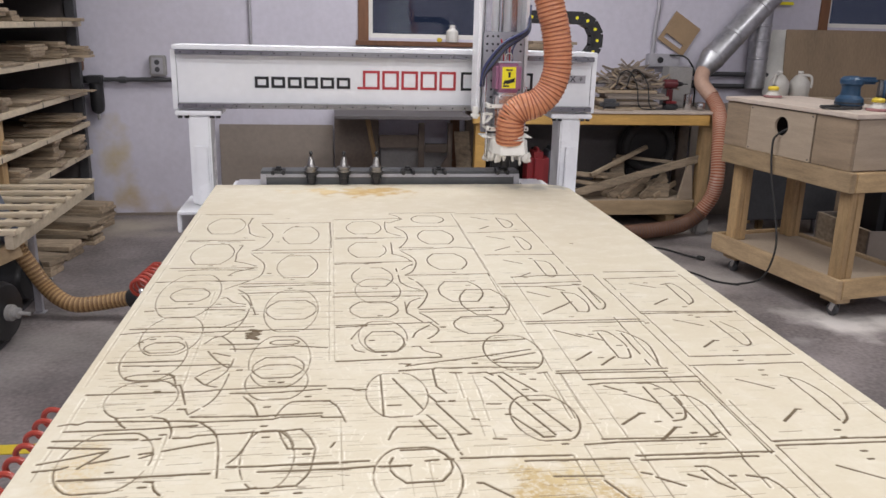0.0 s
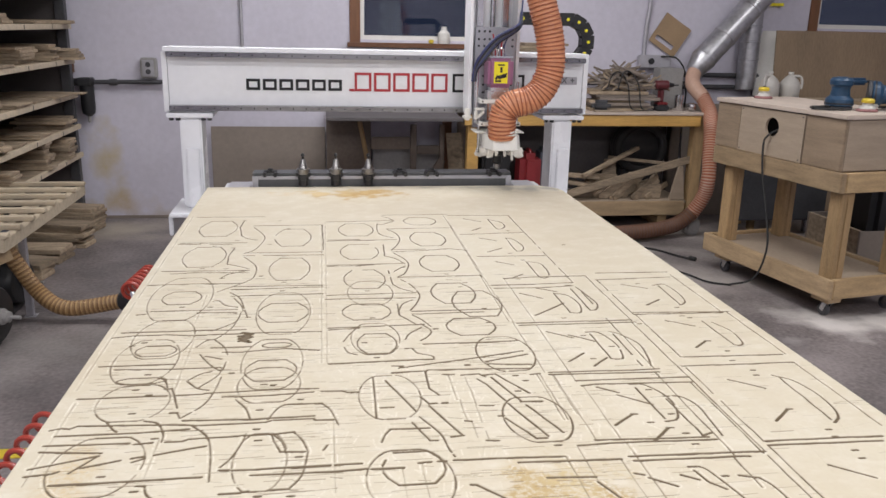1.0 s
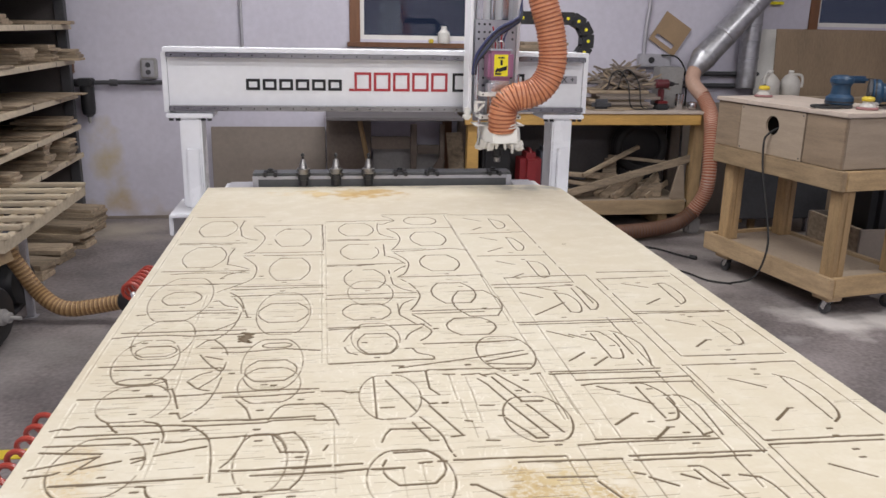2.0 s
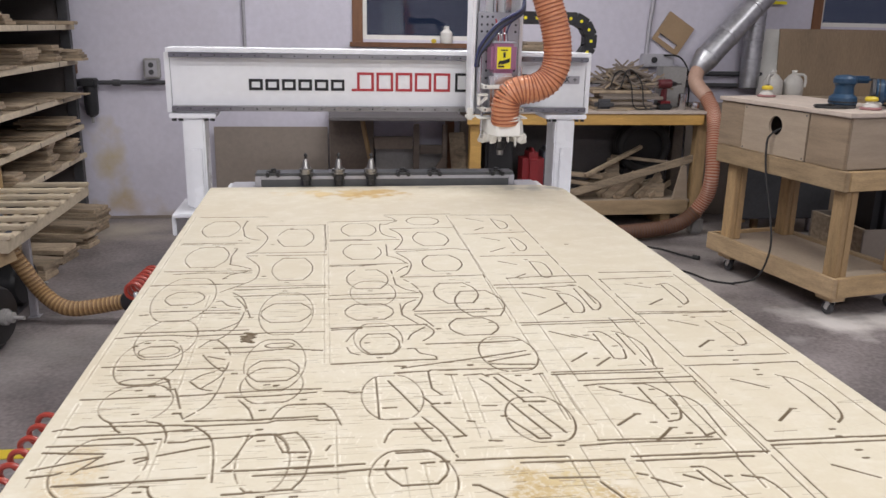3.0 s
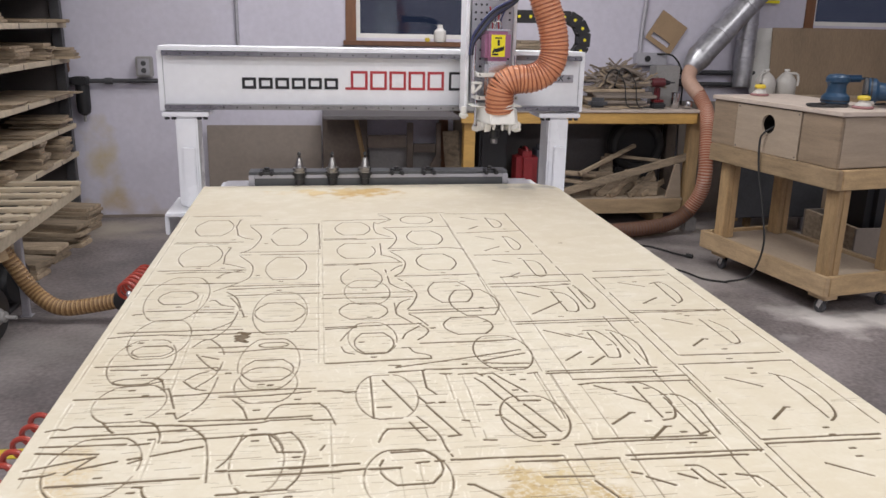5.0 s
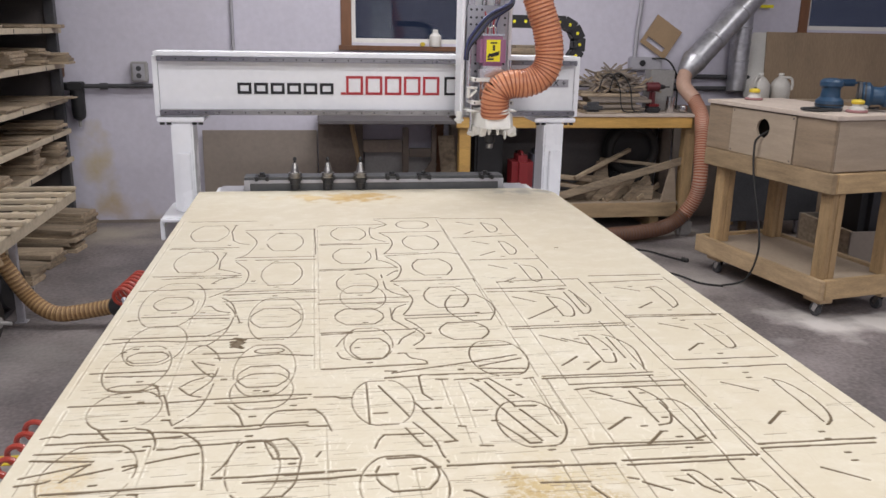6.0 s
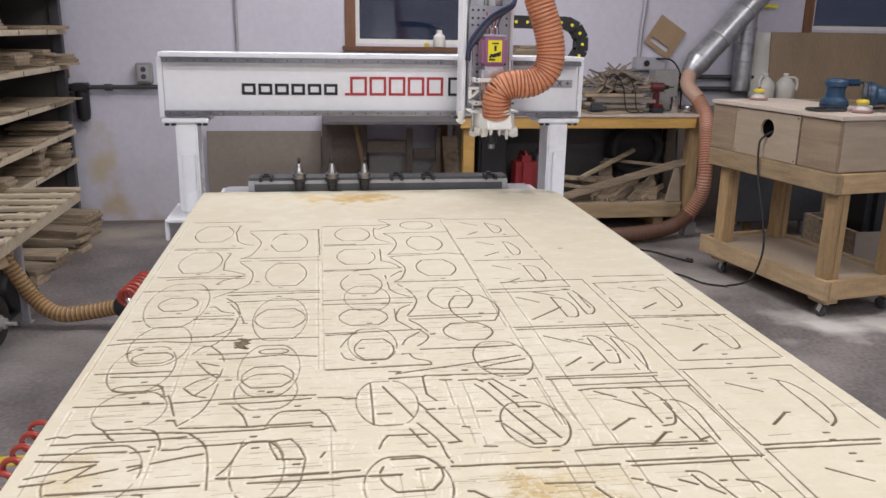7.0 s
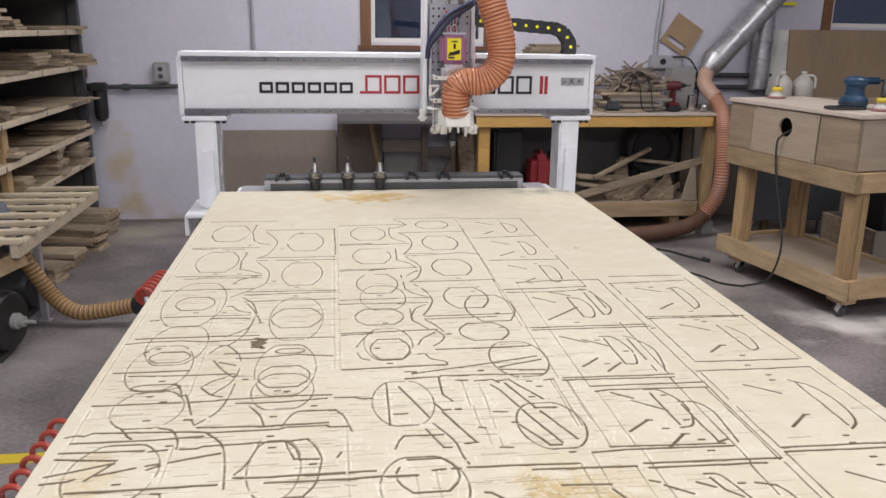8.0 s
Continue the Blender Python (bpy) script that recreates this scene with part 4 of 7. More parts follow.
def board_material():
    """Planed board, browner where routed, shade painted into its cuts, with oil stains."""
    m = bpy.data.materials.new("sacrificial_board")
    m.use_nodes = True
    nt = m.node_tree
    b = nt.nodes["Principled BSDF"]
    b.inputs["Roughness"].default_value = 0.62
    N = nt.nodes.new
    geo = N("ShaderNodeNewGeometry")
    sep = N("ShaderNodeSeparateXYZ")
    nt.links.new(geo.outputs["Position"], sep.inputs[0])
    noises = []
    for s, d in ((1.7, 4), (14, 9), (120, 3)):
        n = N("ShaderNodeTexNoise")
        n.inputs["Scale"].default_value, n.inputs["Detail"].default_value = s, d
        nt.links.new(geo.outputs["Position"], n.inputs["Vector"])
        noises.append(n)

    def blend(fac, a, c2):
        x = N("ShaderNodeMix")
        x.data_type = "RGBA"
        for sock, v in ((x.inputs[6], a), (x.inputs[7], c2)):
            if isinstance(v, tuple):
                sock.default_value = (*v, 1)
            else:
                nt.links.new(v, sock)
        nt.links.new(fac, x.inputs[0])
        return x.outputs[2]

    def ranged(sock, lo, hi, a=0.0, b2=1.0):
        r = N("ShaderNodeMapRange")
        for i, v in enumerate((lo, hi, a, b2)):
            r.inputs[i + 1].default_value = v
        nt.links.new(sock, r.inputs[0])
        return r.outputs[0]

    def blot(x, y, rx, ry, soft):
        """1 inside an uneven oval on the board, 0 outside."""
        mp = N("ShaderNodeMapping")
        mp.inputs["Location"].default_value = (-x / rx, -y / ry, 0)
        mp.inputs["Scale"].default_value = (1 / rx, 1 / ry, 0)
        nt.links.new(geo.outputs["Position"], mp.inputs[0])
        ln = N("ShaderNodeVectorMath")
        ln.operation = "LENGTH"
        nt.links.new(mp.outputs[0], ln.inputs[0])
        ad = N("ShaderNodeMath")
        ad.operation = "MULTIPLY_ADD"
        ad.inputs[1].default_value, ad.inputs[2].default_value = 3.2, -1.6
        nt.links.new(noises[1].outputs[0], ad.inputs[0])
        sm = N("ShaderNodeMath")
        sm.operation = "ADD"
        nt.links.new(ln.outputs["Value"], sm.inputs[0])
        nt.links.new(ad.outputs[0], sm.inputs[1])
        return ranged(sm.outputs[0], 1.0, 1.0 - soft)

    col = blend(ranged(noises[0].outputs[0], 0.3, 0.7), (0.518, 0.457, 0.343), (0.562, 0.517, 0.412))
    col = blend(ranged(noises[1].outputs[0], 0.45, 0.75, 0, 0.35), col, (0.66, 0.62, 0.54))
    col = blend(ranged(noises[2].outputs[0], 0.35, 0.75, 0, 0.3), col, (0.49, 0.41, 0.29))
    sc = N("ShaderNodeMapping")
    sc.inputs["Scale"].default_value = (14, 26, 1)
    nt.links.new(geo.outputs["Position"], sc.inputs[0])
    scuff = N("ShaderNodeTexNoise")
    scuff.inputs["Scale"].default_value, scuff.inputs["Detail"].default_value = 1.6, 8
    nt.links.new(sc.outputs[0], scuff.inputs["Vector"])
    col = blend(ranged(scuff.outputs[0], 0.55, 0.75, 0, 0.28), col, (0.68, 0.65, 0.58))
    col = blend(ranged(scuff.outputs[0], 0.42, 0.28, 0, 0.25), col, (0.48, 0.42, 0.32))
    for x, y, rx, ry, soft, tone in ((-0.14, -0.17, 0.24, 0.1, 0.7, (0.42, 0.27, 0.09)), (-0.3, -0.15, 0.2, 0.06, 0.9, (0.55, 0.42, 0.22)), (0.05, -2.53, 0.06, 0.09, 0.6, (0.33, 0.21, 0.06)), (0.16, -2.54, 0.06, 0.06, 0.7, (0.36, 0.25, 0.1)), (0.1, -2.5, 0.12, 0.1, 1.2, (0.48, 0.38, 0.2)), (-0.7, -2.4, 0.06, 0.15, 1.0, (0.52, 0.42, 0.27)), (0.66, -0.08, 0.17, 0.08, 0.9, (0.3, 0.28, 0.24)), (0.4, -0.04, 0.3, 0.03, 1.0, (0.4, 0.37, 0.31))):
        mask = blot(x, y, rx, ry, soft)
        if y < -2:
            speck = N("ShaderNodeMath")
            speck.operation = "MULTIPLY"
            nt.links.new(mask, speck.inputs[0])
            nt.links.new(ranged(noises[2].outputs[0], 0.38, 0.62, 0.15, 1), speck.inputs[1])
            mask = speck.outputs[0]
        col = blend(mask, col, tone)
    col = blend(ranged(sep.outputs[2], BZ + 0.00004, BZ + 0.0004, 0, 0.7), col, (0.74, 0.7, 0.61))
    # cuts show browner wood, darkened further with depth in place of shade
    core_shade = ranged(sep.outputs[2], BZ - 0.0003, BZ - 0.0019, 0, 1)
    col = blend(core_shade, col, (0.115, 0.08, 0.042))
    nt.links.new(col, b.inputs["Base Color"])
    bp = N("ShaderNodeBump")
    bp.inputs["Strength"].default_value, bp.inputs["Distance"].default_value = 0.12, 0.002
    nt.links.new(noises[2].outputs[0], bp.inputs["Height"])
    nt.links.new(bp.outputs[0], b.inputs["Normal"])
    return m


def router_table():
    t = thing("cnc_router_table", "long white machine bed with a scored pale board top", "machine table", (0, -1.5, 0))
    c = cut_board()
    gx, gy = np.meshgrid(c.x, c.y)
    # far corner worn round
    r = 0.13
    cx, cy = BX - r, BY1 - r
    k = (gx > cx) & (gy > cy)
    d = np.hypot(gx - cx, gy - cy)
    u = np.maximum((gx - cx) / r, (gy - cy) / r) * r
    s = np.where(k & (d > 1e-6), u / np.maximum(d, 1e-6), 1)
    gx, gy = np.where(k, cx + (gx - cx) * s, gx), np.where(k, cy + (gy - cy) * s, gy)
    ny, nx = gx.shape
    co = np.stack([gx, gy + 1.5, c.z + BZ], -1).reshape(-1, 3)
    rim = np.concatenate([np.arange(nx), np.arange(1, ny) * nx + nx - 1, (ny - 1) * nx + np.arange(nx - 2, -1, -1), np.arange(ny - 2, 0, -1) * nx])
    low = co[rim].copy()
    low[:, 2] = BZ - 0.022
    idx = np.arange(ny * nx).reshape(ny, nx)
    quads = np.stack([idx[:-1, :-1], idx[:-1, 1:], idx[1:, 1:], idx[1:, :-1]], -1).reshape(-1, 4)
    k = np.arange(len(rim))
    k2 = (k + 1) % len(rim)
    sides = np.stack([ny * nx + k, ny * nx + k2, rim[k2], rim[k]], -1)
    quads = np.concatenate([quads, sides])
    me = bpy.data.meshes.new("spoilboard")
    me.vertices.add(len(co) + len(low))
    me.vertices.foreach_set("co", np.concatenate([co, low]).astype(np.float32).ravel())
    me.loops.add(quads.size)
    me.loops.foreach_set("vertex_index", quads.astype(np.int32).ravel())
    me.polygons.add(len(quads))
    me.polygons.foreach_set("loop_start", np.arange(0, quads.size, 4, dtype=np.int32))
    me.update(calc_edges=True)
    me.validate()
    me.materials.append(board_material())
    ob = new("spoilboard", me)
    ob.parent = t
    ob["label"] = "pale board scored with curved and straight cuts"
    bm = B()
    for x in (-0.72, -0.36, 0, 0.36, 0.72):
        box(bm, x - 0.04, x + 0.04, BY0 + 0.02, -0.02, 0.76, BZ - 0.026)
    for y in (-2.9, -1.5, -0.15):
        box(bm, -0.76, 0.76, y - 0.05, y + 0.05, 0.6, 0.756)
    part("bed_frame", bm, M_WHITE, t, "white welded bed frame")
    for x in (-0.68, 0.68):
        for y in (-2.9, -1.5, -0.15):
            bm = B()
            box(bm, x - 0.05, x + 0.05, y - 0.05, y + 0.05, 0.02, 0.598)
            leg = part("leg", bm, M_WHITE, t)
            bm = B()
            lathe(bm, [(0.05, 0), (0.05, 0.012), (0.02, 0.018), (0.02, 0.03)], 16, Matrix.Translation((x, y, 0)))
            part("foot", bm, M_STEEL, leg)
    for s in (-1, 1):
        bm = B()
        box(bm, s * 0.86 - 0.05, s * 0.86 + 0.05, BY0, 0.75, 0.52, 0.62, 0.006)
        part("side_rail", bm, M_WHITE, t, "white side rail beam")
        bm = B()
        box(bm, s * 0.86 - 0.015, s * 0.86 + 0.015, BY0, 0.75, 0.622, 0.65, 0.003)
        part("guide_rail", bm, M_STEEL, t, "steel guide rail")
    bm = B()
    box(bm, -0.97, -0.925, -0.6, 0.3, 0.5, 0.56, 0.006)
    part("cable_trough", bm, M_BLACK, t, "black cable trough")
    # rear deck with the tool rack
    bm = B()
    box(bm, -0.74, 0.76, 0.004, 0.26, 0.8, 0.84)
    part("rear_deck", bm, M_WHITE, t, "white painted rear deck")
    bm = B()
    box(bm, -0.6, 0.585, 0.03, 0.045, 0.842, 0.915)
    box(bm, -0.6, 0.585, 0.03, 0.13, 0.916, 0.926)
    box(bm, -0.6, -0.585, 0.046, 0.13, 0.842, 0.914)
    box(bm, 0.57, 0.585, 0.046, 0.13, 0.842, 0.914)
    part("tool_rack", bm, M_RACK, t, "grey sheet steel tool rack")
    bm = B()
    for x0, x1, z0, z1 in ((-0.6, -0.575, 0.842, 0.914), (0.56, 0.585, 0.842, 0.914), (-0.574, 0.559, 0.899, 0.914)):
        box(bm, x0, x1, 0.024, 0.029, z0, z1, 0.001)
    part("rack_lip", bm, M_ALU, t)
    for i in range(8):
        if i == 6:
            continue
        x = -0.521 + 0.146 * i
        bm = B()
        box(bm, x - 0.03, x + 0.03, 0.03, 0.07, 0.928, 0.936, 0.002)
        box(bm, x - 0.031, x - 0.015, -0.006, 0.05, 0.914, 0.934, 0.003)
        box(bm, x + 0.015, x + 0.031, -0.006, 0.05, 0.914, 0.934, 0.003)
        rod(bm, (x, 0.05, 0.93), (x, 0.05, 0.945), 0.012)
        part("tool_fork", bm, M_BLACK, t, "black plastic tool fork")
    for s in (-1, 1):
        bm = B()
        x = s * 0.66
        box(bm, x - 0.055, x + 0.055, 0.03, 0.2, 0.842, 0.858, 0.004)
        part("deck_bracket", bm, M_GREYMETAL, t)


def tool_holder(x, tip):
    t = thing("tool_holder", "steel taper tool holder with a black clamping nut", "tool holder", (x, 0.02, 0.88), group="tool holders in the rack")
    m = Matrix.Translation((x, 0.012, 0))
    bm = B()
    lathe(bm, [(0.019, 0.925), (0.029, 0.928), (0.029, 0.934), (0.025, 0.936), (0.025, 0.942), (0.029, 0.944), (0.029, 0.95), (0.02, 0.952), (0.011, 0.99), (0.008, 0.994)], 24, m)
    part("taper", bm, M_TAPER, t)
    bm = B()
    lathe(bm, [(0.005, 0.995), (0.005, 1.005), (0.009, 1.008), (0.007, 1.016), (0.003, 1.02)], 16, m)
    part("pull_stud", bm, M_BLACK, t)
    bm = B()
    lathe(bm, [(0.016, 0.872), (0.02, 0.876), (0.02, 0.9), (0.024, 0.902), (0.024, 0.924)], 24, m)
    part("collet_nut", bm, M_BLACK, t, "black clamping nut")


def gantry():
    base = (0, 0.3, 0.62)
    g = thing("router_gantry", "white steel gantry beam on two legs with dark and red marks", "gantry", base)
    y = 0.3
    bm = B()
    box(bm, -0.99, 1.0, y + 0.035, y + 0.19, 1.19, 1.44, 0.004)
    part("beam", bm, M_WHITE, g)
    for x0, x1 in ((-1.016, -0.992), (1.002, 1.026)):
        bm = B()
        box(bm, x0, x1, y + 0.033, y + 0.2, 1.165, 1.44, 0.002)
        part("end_plate", bm, M_WHITE, g)
    bm = B()
    box(bm, -1.0, 1.012, y - 0.01, y + 0.2, 1.442, 1.462, 0.0015)
    part("top_cover", bm, M_WHITE, g)
    for z0, z1 in ((1.419, 1.441), (1.176, 1.199)):
        bm = B()
        box(bm, -0.985, 0.995, y - 0.02, y + 0.034, z0, z1, 0.002)
        rail = part("linear_rail", bm, M_RAIL, g, "ground steel linear rail")
        for i in range(33):
            x = -0.96 + 0.06 * i
            bm = B()
            lathe(bm, [(0.0035, 0), (0.0035, 0.0012)], 8, Matrix.Translation((x, y - 0.02, (z0 + z1) / 2)) @ pose(0, 0, 0, 90))
            part("screw", bm, M_BLACK, rail)
    for s, x in ((-1, -0.897), (1, 0.9)):
        bm = B()
        box(bm, x - 0.105, x + 0.105, y - 0.015, y + 0.2, 1.142, 1.164, 0.004)
        part("top_plate", bm, M_WHITE, g)
        bm = B()
        box(bm, x - 0.05, x + 0.05, y + 0.0, y + 0.16, 0.715, 1.141, 0.008)
        part("leg", bm, M_WHITE, g, "white boxed steel leg")
        bm = B()
        box(bm, x - 0.022, x + 0.034, y - 0.02, y - 0.002, 0.715, 1.0, 0.004)
        part("cover_strip", bm, M_WHITE, g)
        bm = B()
        box(bm, x - 0.1, x + 0.1, y - 0.14, y + 0.22, 0.695, 0.713, 0.004)
        box(bm, x + s * 0.1 - 0.01, x + s * 0.1 + 0.01, y - 0.1, y + 0.2, 0.6, 0.693, 0.004)
        part("foot_plate", bm, M_WHITE, g)
        for dx in (-0.085, -0.055, 0.06, 0.088):
            bm = B()
            lathe(bm, [(0.011, 0), (0.011, 0.012)], 6, Matrix.Translation((x + dx, y + 0.004, 1.129)))
            part("bolt", bm, M_BLACK, g)
    # maker's marks as plain hollow blocks
    def block(x0, x1, z0, z1, stroke, lean, material, name):
        bm = B()
        for a0, a1, c0, c1 in ((x0, x1, z0, z0 + stroke), (x0, x1, z1 - stroke, z1), (x0, x0 + stroke, z0 + stroke, z1 - stroke), (x1 - stroke, x1, z0 + stroke, z1 - stroke)):
            box(bm, a0, a1, y + 0.0305, y + 0.0345, c0, c1, 0)
        for v in bm.verts:
            v.co.x += lean * (v.co.z - z0)
        part(name, bm, material, g)
    for i in range(6):
        x = -0.637 + 0.0765 * i
        block(x, x + 0.064, 1.27, 1.322, 0.0125, 0.0, M_INK, "dark_mark")
    for i in range(5):
        x = -0.13 + 0.0925 * i
        block(x, x + 0.08, 1.269, 1.357, 0.0115, 0.0, M_REDINK, "red_mark")
    bm = B()
    box(bm, -0.156, -0.131, y + 0.0305, y + 0.0345, 1.269, 1.28, 0)
    part("red_mark", bm, M_REDINK, g)
    for i in range(4):
        x = 0.345 + 0.0925 * i
        block(x, x + 0.08, 1.269, 1.357, 0.0115, 0.0, M_INK, "dark_mark")
    for x in (0.752, 0.776):
        bm = B()
        box(bm, x - 0.008, x + 0.008, y + 0.0305, y + 0.0345, 1.269, 1.357, 0)
        part("red_mark", bm, M_REDINK, g)
    bm = B()
    box(bm, 0.852, 0.97, y + 0.03, y + 0.0342, 1.312, 1.35, 0.001)
    sign = part("axis_sign", bm, M_GREYMETAL, g, "grey sign with dark characters - X +")
    cu = bpy.data.curves.new("axis_text", "FONT")
    cu.body, cu.size, cu.align_x, cu.align_y, cu.extrude = "- X +", 0.042, "CENTER", "CENTER", 0.0006
    cu.space_character = 1.05
    tmp = new("axis_text", cu)
    dg = bpy.context.evaluated_depsgraph_get()
    me = bpy.data.meshes.new_from_object(tmp.evaluated_get(dg))
    bpy.data.objects.remove(tmp)
    me.materials.clear()
    me.materials.append(M_INK)
    me.transform(pose(0.911 - base[0], y + 0.0292 - base[1], 1.331 - base[2], 90))
    ob = new("axis_text", me)
    ob.parent = sign
    return g


def carriage():
    c = thing("gantry_carriage", "white upright carriage with steel slide rails on the gantry", "machine carriage", (0.51, 0.28, 1.17))
    y = 0.275
    bm = B()
    box(bm, 0.388, 0.404, 0.13, y, 1.18, 2.15, 0.003)
    box(bm, 0.612, 0.628, 0.15, y, 1.18, 2.15, 0.003)
    box(bm, 0.405, 0.611, 0.25, y, 1.18, 2.15, 0.003)
    part("column", bm, M_WHITE, c)
    for x in (0.45, 0.57):
        bm = B()
        box(bm, x - 0.014, x + 0.014, 0.215, 0.249, 1.25, 2.12, 0.002)
        part("slide_rail", bm, M_STEEL, c)
    bm = B()
    rod(bm, (0.51, 0.225, 1.25), (0.51, 0.225, 2.1), 0.012)
    part("lead_screw", bm, M_STEEL, c)
    for z in (1.43, 1.187):
        bm = B()
        box(bm, 0.4, 0.615, 0.281, 0.3, z - 0.02, z + 0.02, 0.003)
        part("bearing_block", bm, M_GREYMETAL, c)
    bm = B()
    box(bm, 0.63, 0.645, 0.22, 0.35, 1.35, 1.6)
    part("chain_bracket", bm, M_WHITE, c)
    bm = B()
    box(bm, 0.368, 0.392, 0.09, 0.118, 1.16, 1.215, 0.003)
    box(bm, 0.36, 0.4, 0.085, 0.118, 1.17, 1.182, 0.002)
    part("stop_block", bm, M_SHOE, c)
    return c


def head():
    """Built at the height that it has at 3.5 s."""
    h = thing("spindle_head", "router spindle with a magenta motor, yellow label and white dust shoe", "router spindle", (0.513, 0.06, 1.02))
    bm = B()
    box(bm, 0.415, 0.607, 0.14, 0.16, 1.2, 1.66, 0.003)
    plate = part("mounting_plate", bm, M_ALU, h, "grey drilled mounting plate")
    for x in (0.432, 0.458, 0.482, 0.55, 0.59):
        for z in (1.64, 1.605, 1.575, 1.49, 1.44, 1.4, 1.365, 1.27):
            if 0.46 < x < 0.57 and z < 1.55:
                continue
            bm = B()
            lathe(bm, [(0.0055, 0), (0.0055, 0.0012)], 10, Matrix.Translation((x, 0.14, z)) @ pose(0, 0, 0, 90))
            part("bolt_hole", bm, M_BLACK, plate)
    bm = B()
    box(bm, 0.457, 0.573, 0.015, 0.135, 1.395, 1.525, 0.014)
    part("motor_housing", bm, M_PURPLE, h, "magenta motor housing")
    bm = B()
    box(bm, 0.459, 0.571, 0.017, 0.135, 1.215, 1.394, 0.014)
    part("spindle_body", bm, M_STEEL, h, "bright steel spindle body")
    bm = B()
    box(bm, 0.462, 0.568, 0.02, 0.13, 1.526, 1.535, 0.003)
    for x in (0.49, 0.52):
        tube(bm, [(x - 0.012, 0.06, 1.53), (x - 0.012, 0.06, 1.56), (x, 0.06, 1.568), (x + 0.012, 0.06, 1.56), (x + 0.012, 0.06, 1.53)], 0.004, 20, 8)
    part("lifting_eye", bm, M_STEEL, h)
    bm = B()
    box(bm, 0.482, 0.545, 0.0125, 0.0145, 1.415, 1.51, 0)
    lab = part("warning_label", bm, M_YELLOW, h, "yellow warning label")
    bm = B()
    box(bm, 0.499, 0.529, 0.011, 0.0124, 1.493, 1.499, 0)
    box(bm, 0.51, 0.52, 0.011, 0.0124, 1.463, 1.487, 0)
    for a, b, w in (((0.487, 0.0117, 1.425), (0.515, 0.0117, 1.425), 0.008), ((0.49, 0.0117, 1.432), (0.5, 0.0117, 1.45), 0.01), ((0.5, 0.0117, 1.44), (0.538, 0.0117, 1.452), 0.016), ((0.53, 0.0117, 1.44), (0.54, 0.0117, 1.46), 0.006)):
        beam(bm, a, b, 0.001, w, 0)
    part("pictogram", bm, M_INK, lab)
    for z in (1.335, 1.233):
        bm = B()
        box(bm, 0.42, 0.612, 0.0, 0.014, z - 0.009, z + 0.009, 0.002)
        box(bm, 0.42, 0.436, 0.015, 0.139, z - 0.009, z + 0.009, 0.002)
        box(bm, 0.594, 0.61, 0.015, 0.139, z - 0.009, z + 0.009, 0.002)
        cl = part("clamp_bracket", bm, M_SHOE, h, "white clamp bracket")
        for x in (0.432, 0.6):
            bm = B()
            lathe(bm, [(0.004, 0), (0.004, 0.002)], 8, Matrix.Translation((x, 0.0, z)) @ pose(0, 0, 0, 90))
            part("bolt", bm, M_BLACK, cl)
    bm = B()
    rod(bm, (0.427, 0.05, 1.1), (0.427, 0.05, 1.25), 0.007)
    part("guide_rod", bm, M_STEEL, h)
    for x, z0, z1, q in ((0.412, 1.24, 1.47, 0.008), (0.603, 1.22, 1.42, 0.006)):
        bm = B()
        rod(bm, (x, 0.05, z0), (x, 0.05, z1), q)
        part("air_cylinder", bm, M_STEEL, h, "steel air cylinder")
    bm = B()
    box(bm, 0.404, 0.45, 0.03, 0.06, 1.292, 1.302, 0.002)
    box(bm, 0.404, 0.416, 0.03, 0.06, 1.25, 1.291, 0.002)
    beam(bm, (0.418, 0.045, 1.258), (0.448, 0.045, 1.288), 0.03, 0.01, 0.002)
    part("cylinder_cap", bm, M_SHOE, h)
    bm = B()
    box(bm, 0.4, 0.628, -0.01, 0.12, 1.193, 1.199, 0.002)
    part("shoe_plate", bm, M_SHOE, h)
    # dust shoe: a faceted cream box
    bm = B()
    b = bmesh.new()
    lo = [(0.44, -0.02), (0.47, -0.09), (0.575, -0.1), (0.6, -0.06), (0.6, 0.12), (0.44, 0.12)]
    rings = [[b.verts.new((x, y, z)) for x, y in lo] for z in (1.124, 1.14)]
    rings.append([b.verts.new((0.517 + (x - 0.517) * 0.97, y * 0.9 + 0.01, 1.192)) for x, y in lo])
    for p, q in zip(rings, rings[1:]):
        for i in range(6):
            b.faces.new((p[i], p[(i + 1) % 6], q[(i + 1) % 6], q[i]))
    b.faces.new(rings[0][::-1])
    b.faces.new(rings[-1])
    bmesh.ops.bevel(b, geom=b.edges[:], offset=0.004, segments=2, affect="EDGES")
    merge(bm, b)
    part("dust_shoe", bm, M_SHOE, h, "cream plastic dust shoe")
    # ragged skirt, strip by strip
    rng = random.Random(3)
    loop = lo + [lo[0]]
    for (ax, ay), (bx, by) in zip(loop, loop[1:]):
        n = max(2, int(math.hypot(bx - ax, by - ay) / 0.028))
        for k in range(n):
            f = (k + 0.5) / n
            x, y = ax + (bx - ax) * f, ay + (by - ay) * f
            x, y = 0.517 + (x - 0.517) * 0.93, y * 0.93
            L = rng.uniform(0.022, 0.052)
            ox, oy = (x - 0.517) * rng.uniform(-0.25, 0.3), y * rng.uniform(-0.3, 0.25)
            bm = B()
            beam(bm, (x, y, 1.128), (x + ox, y + oy, 1.128 - L), 0.036, 0.009, 0.004, 0, (bx - ax, by - ay, 0.01))
            part("skirt_strip", bm, M_BRUSH, h)
    bm = B()
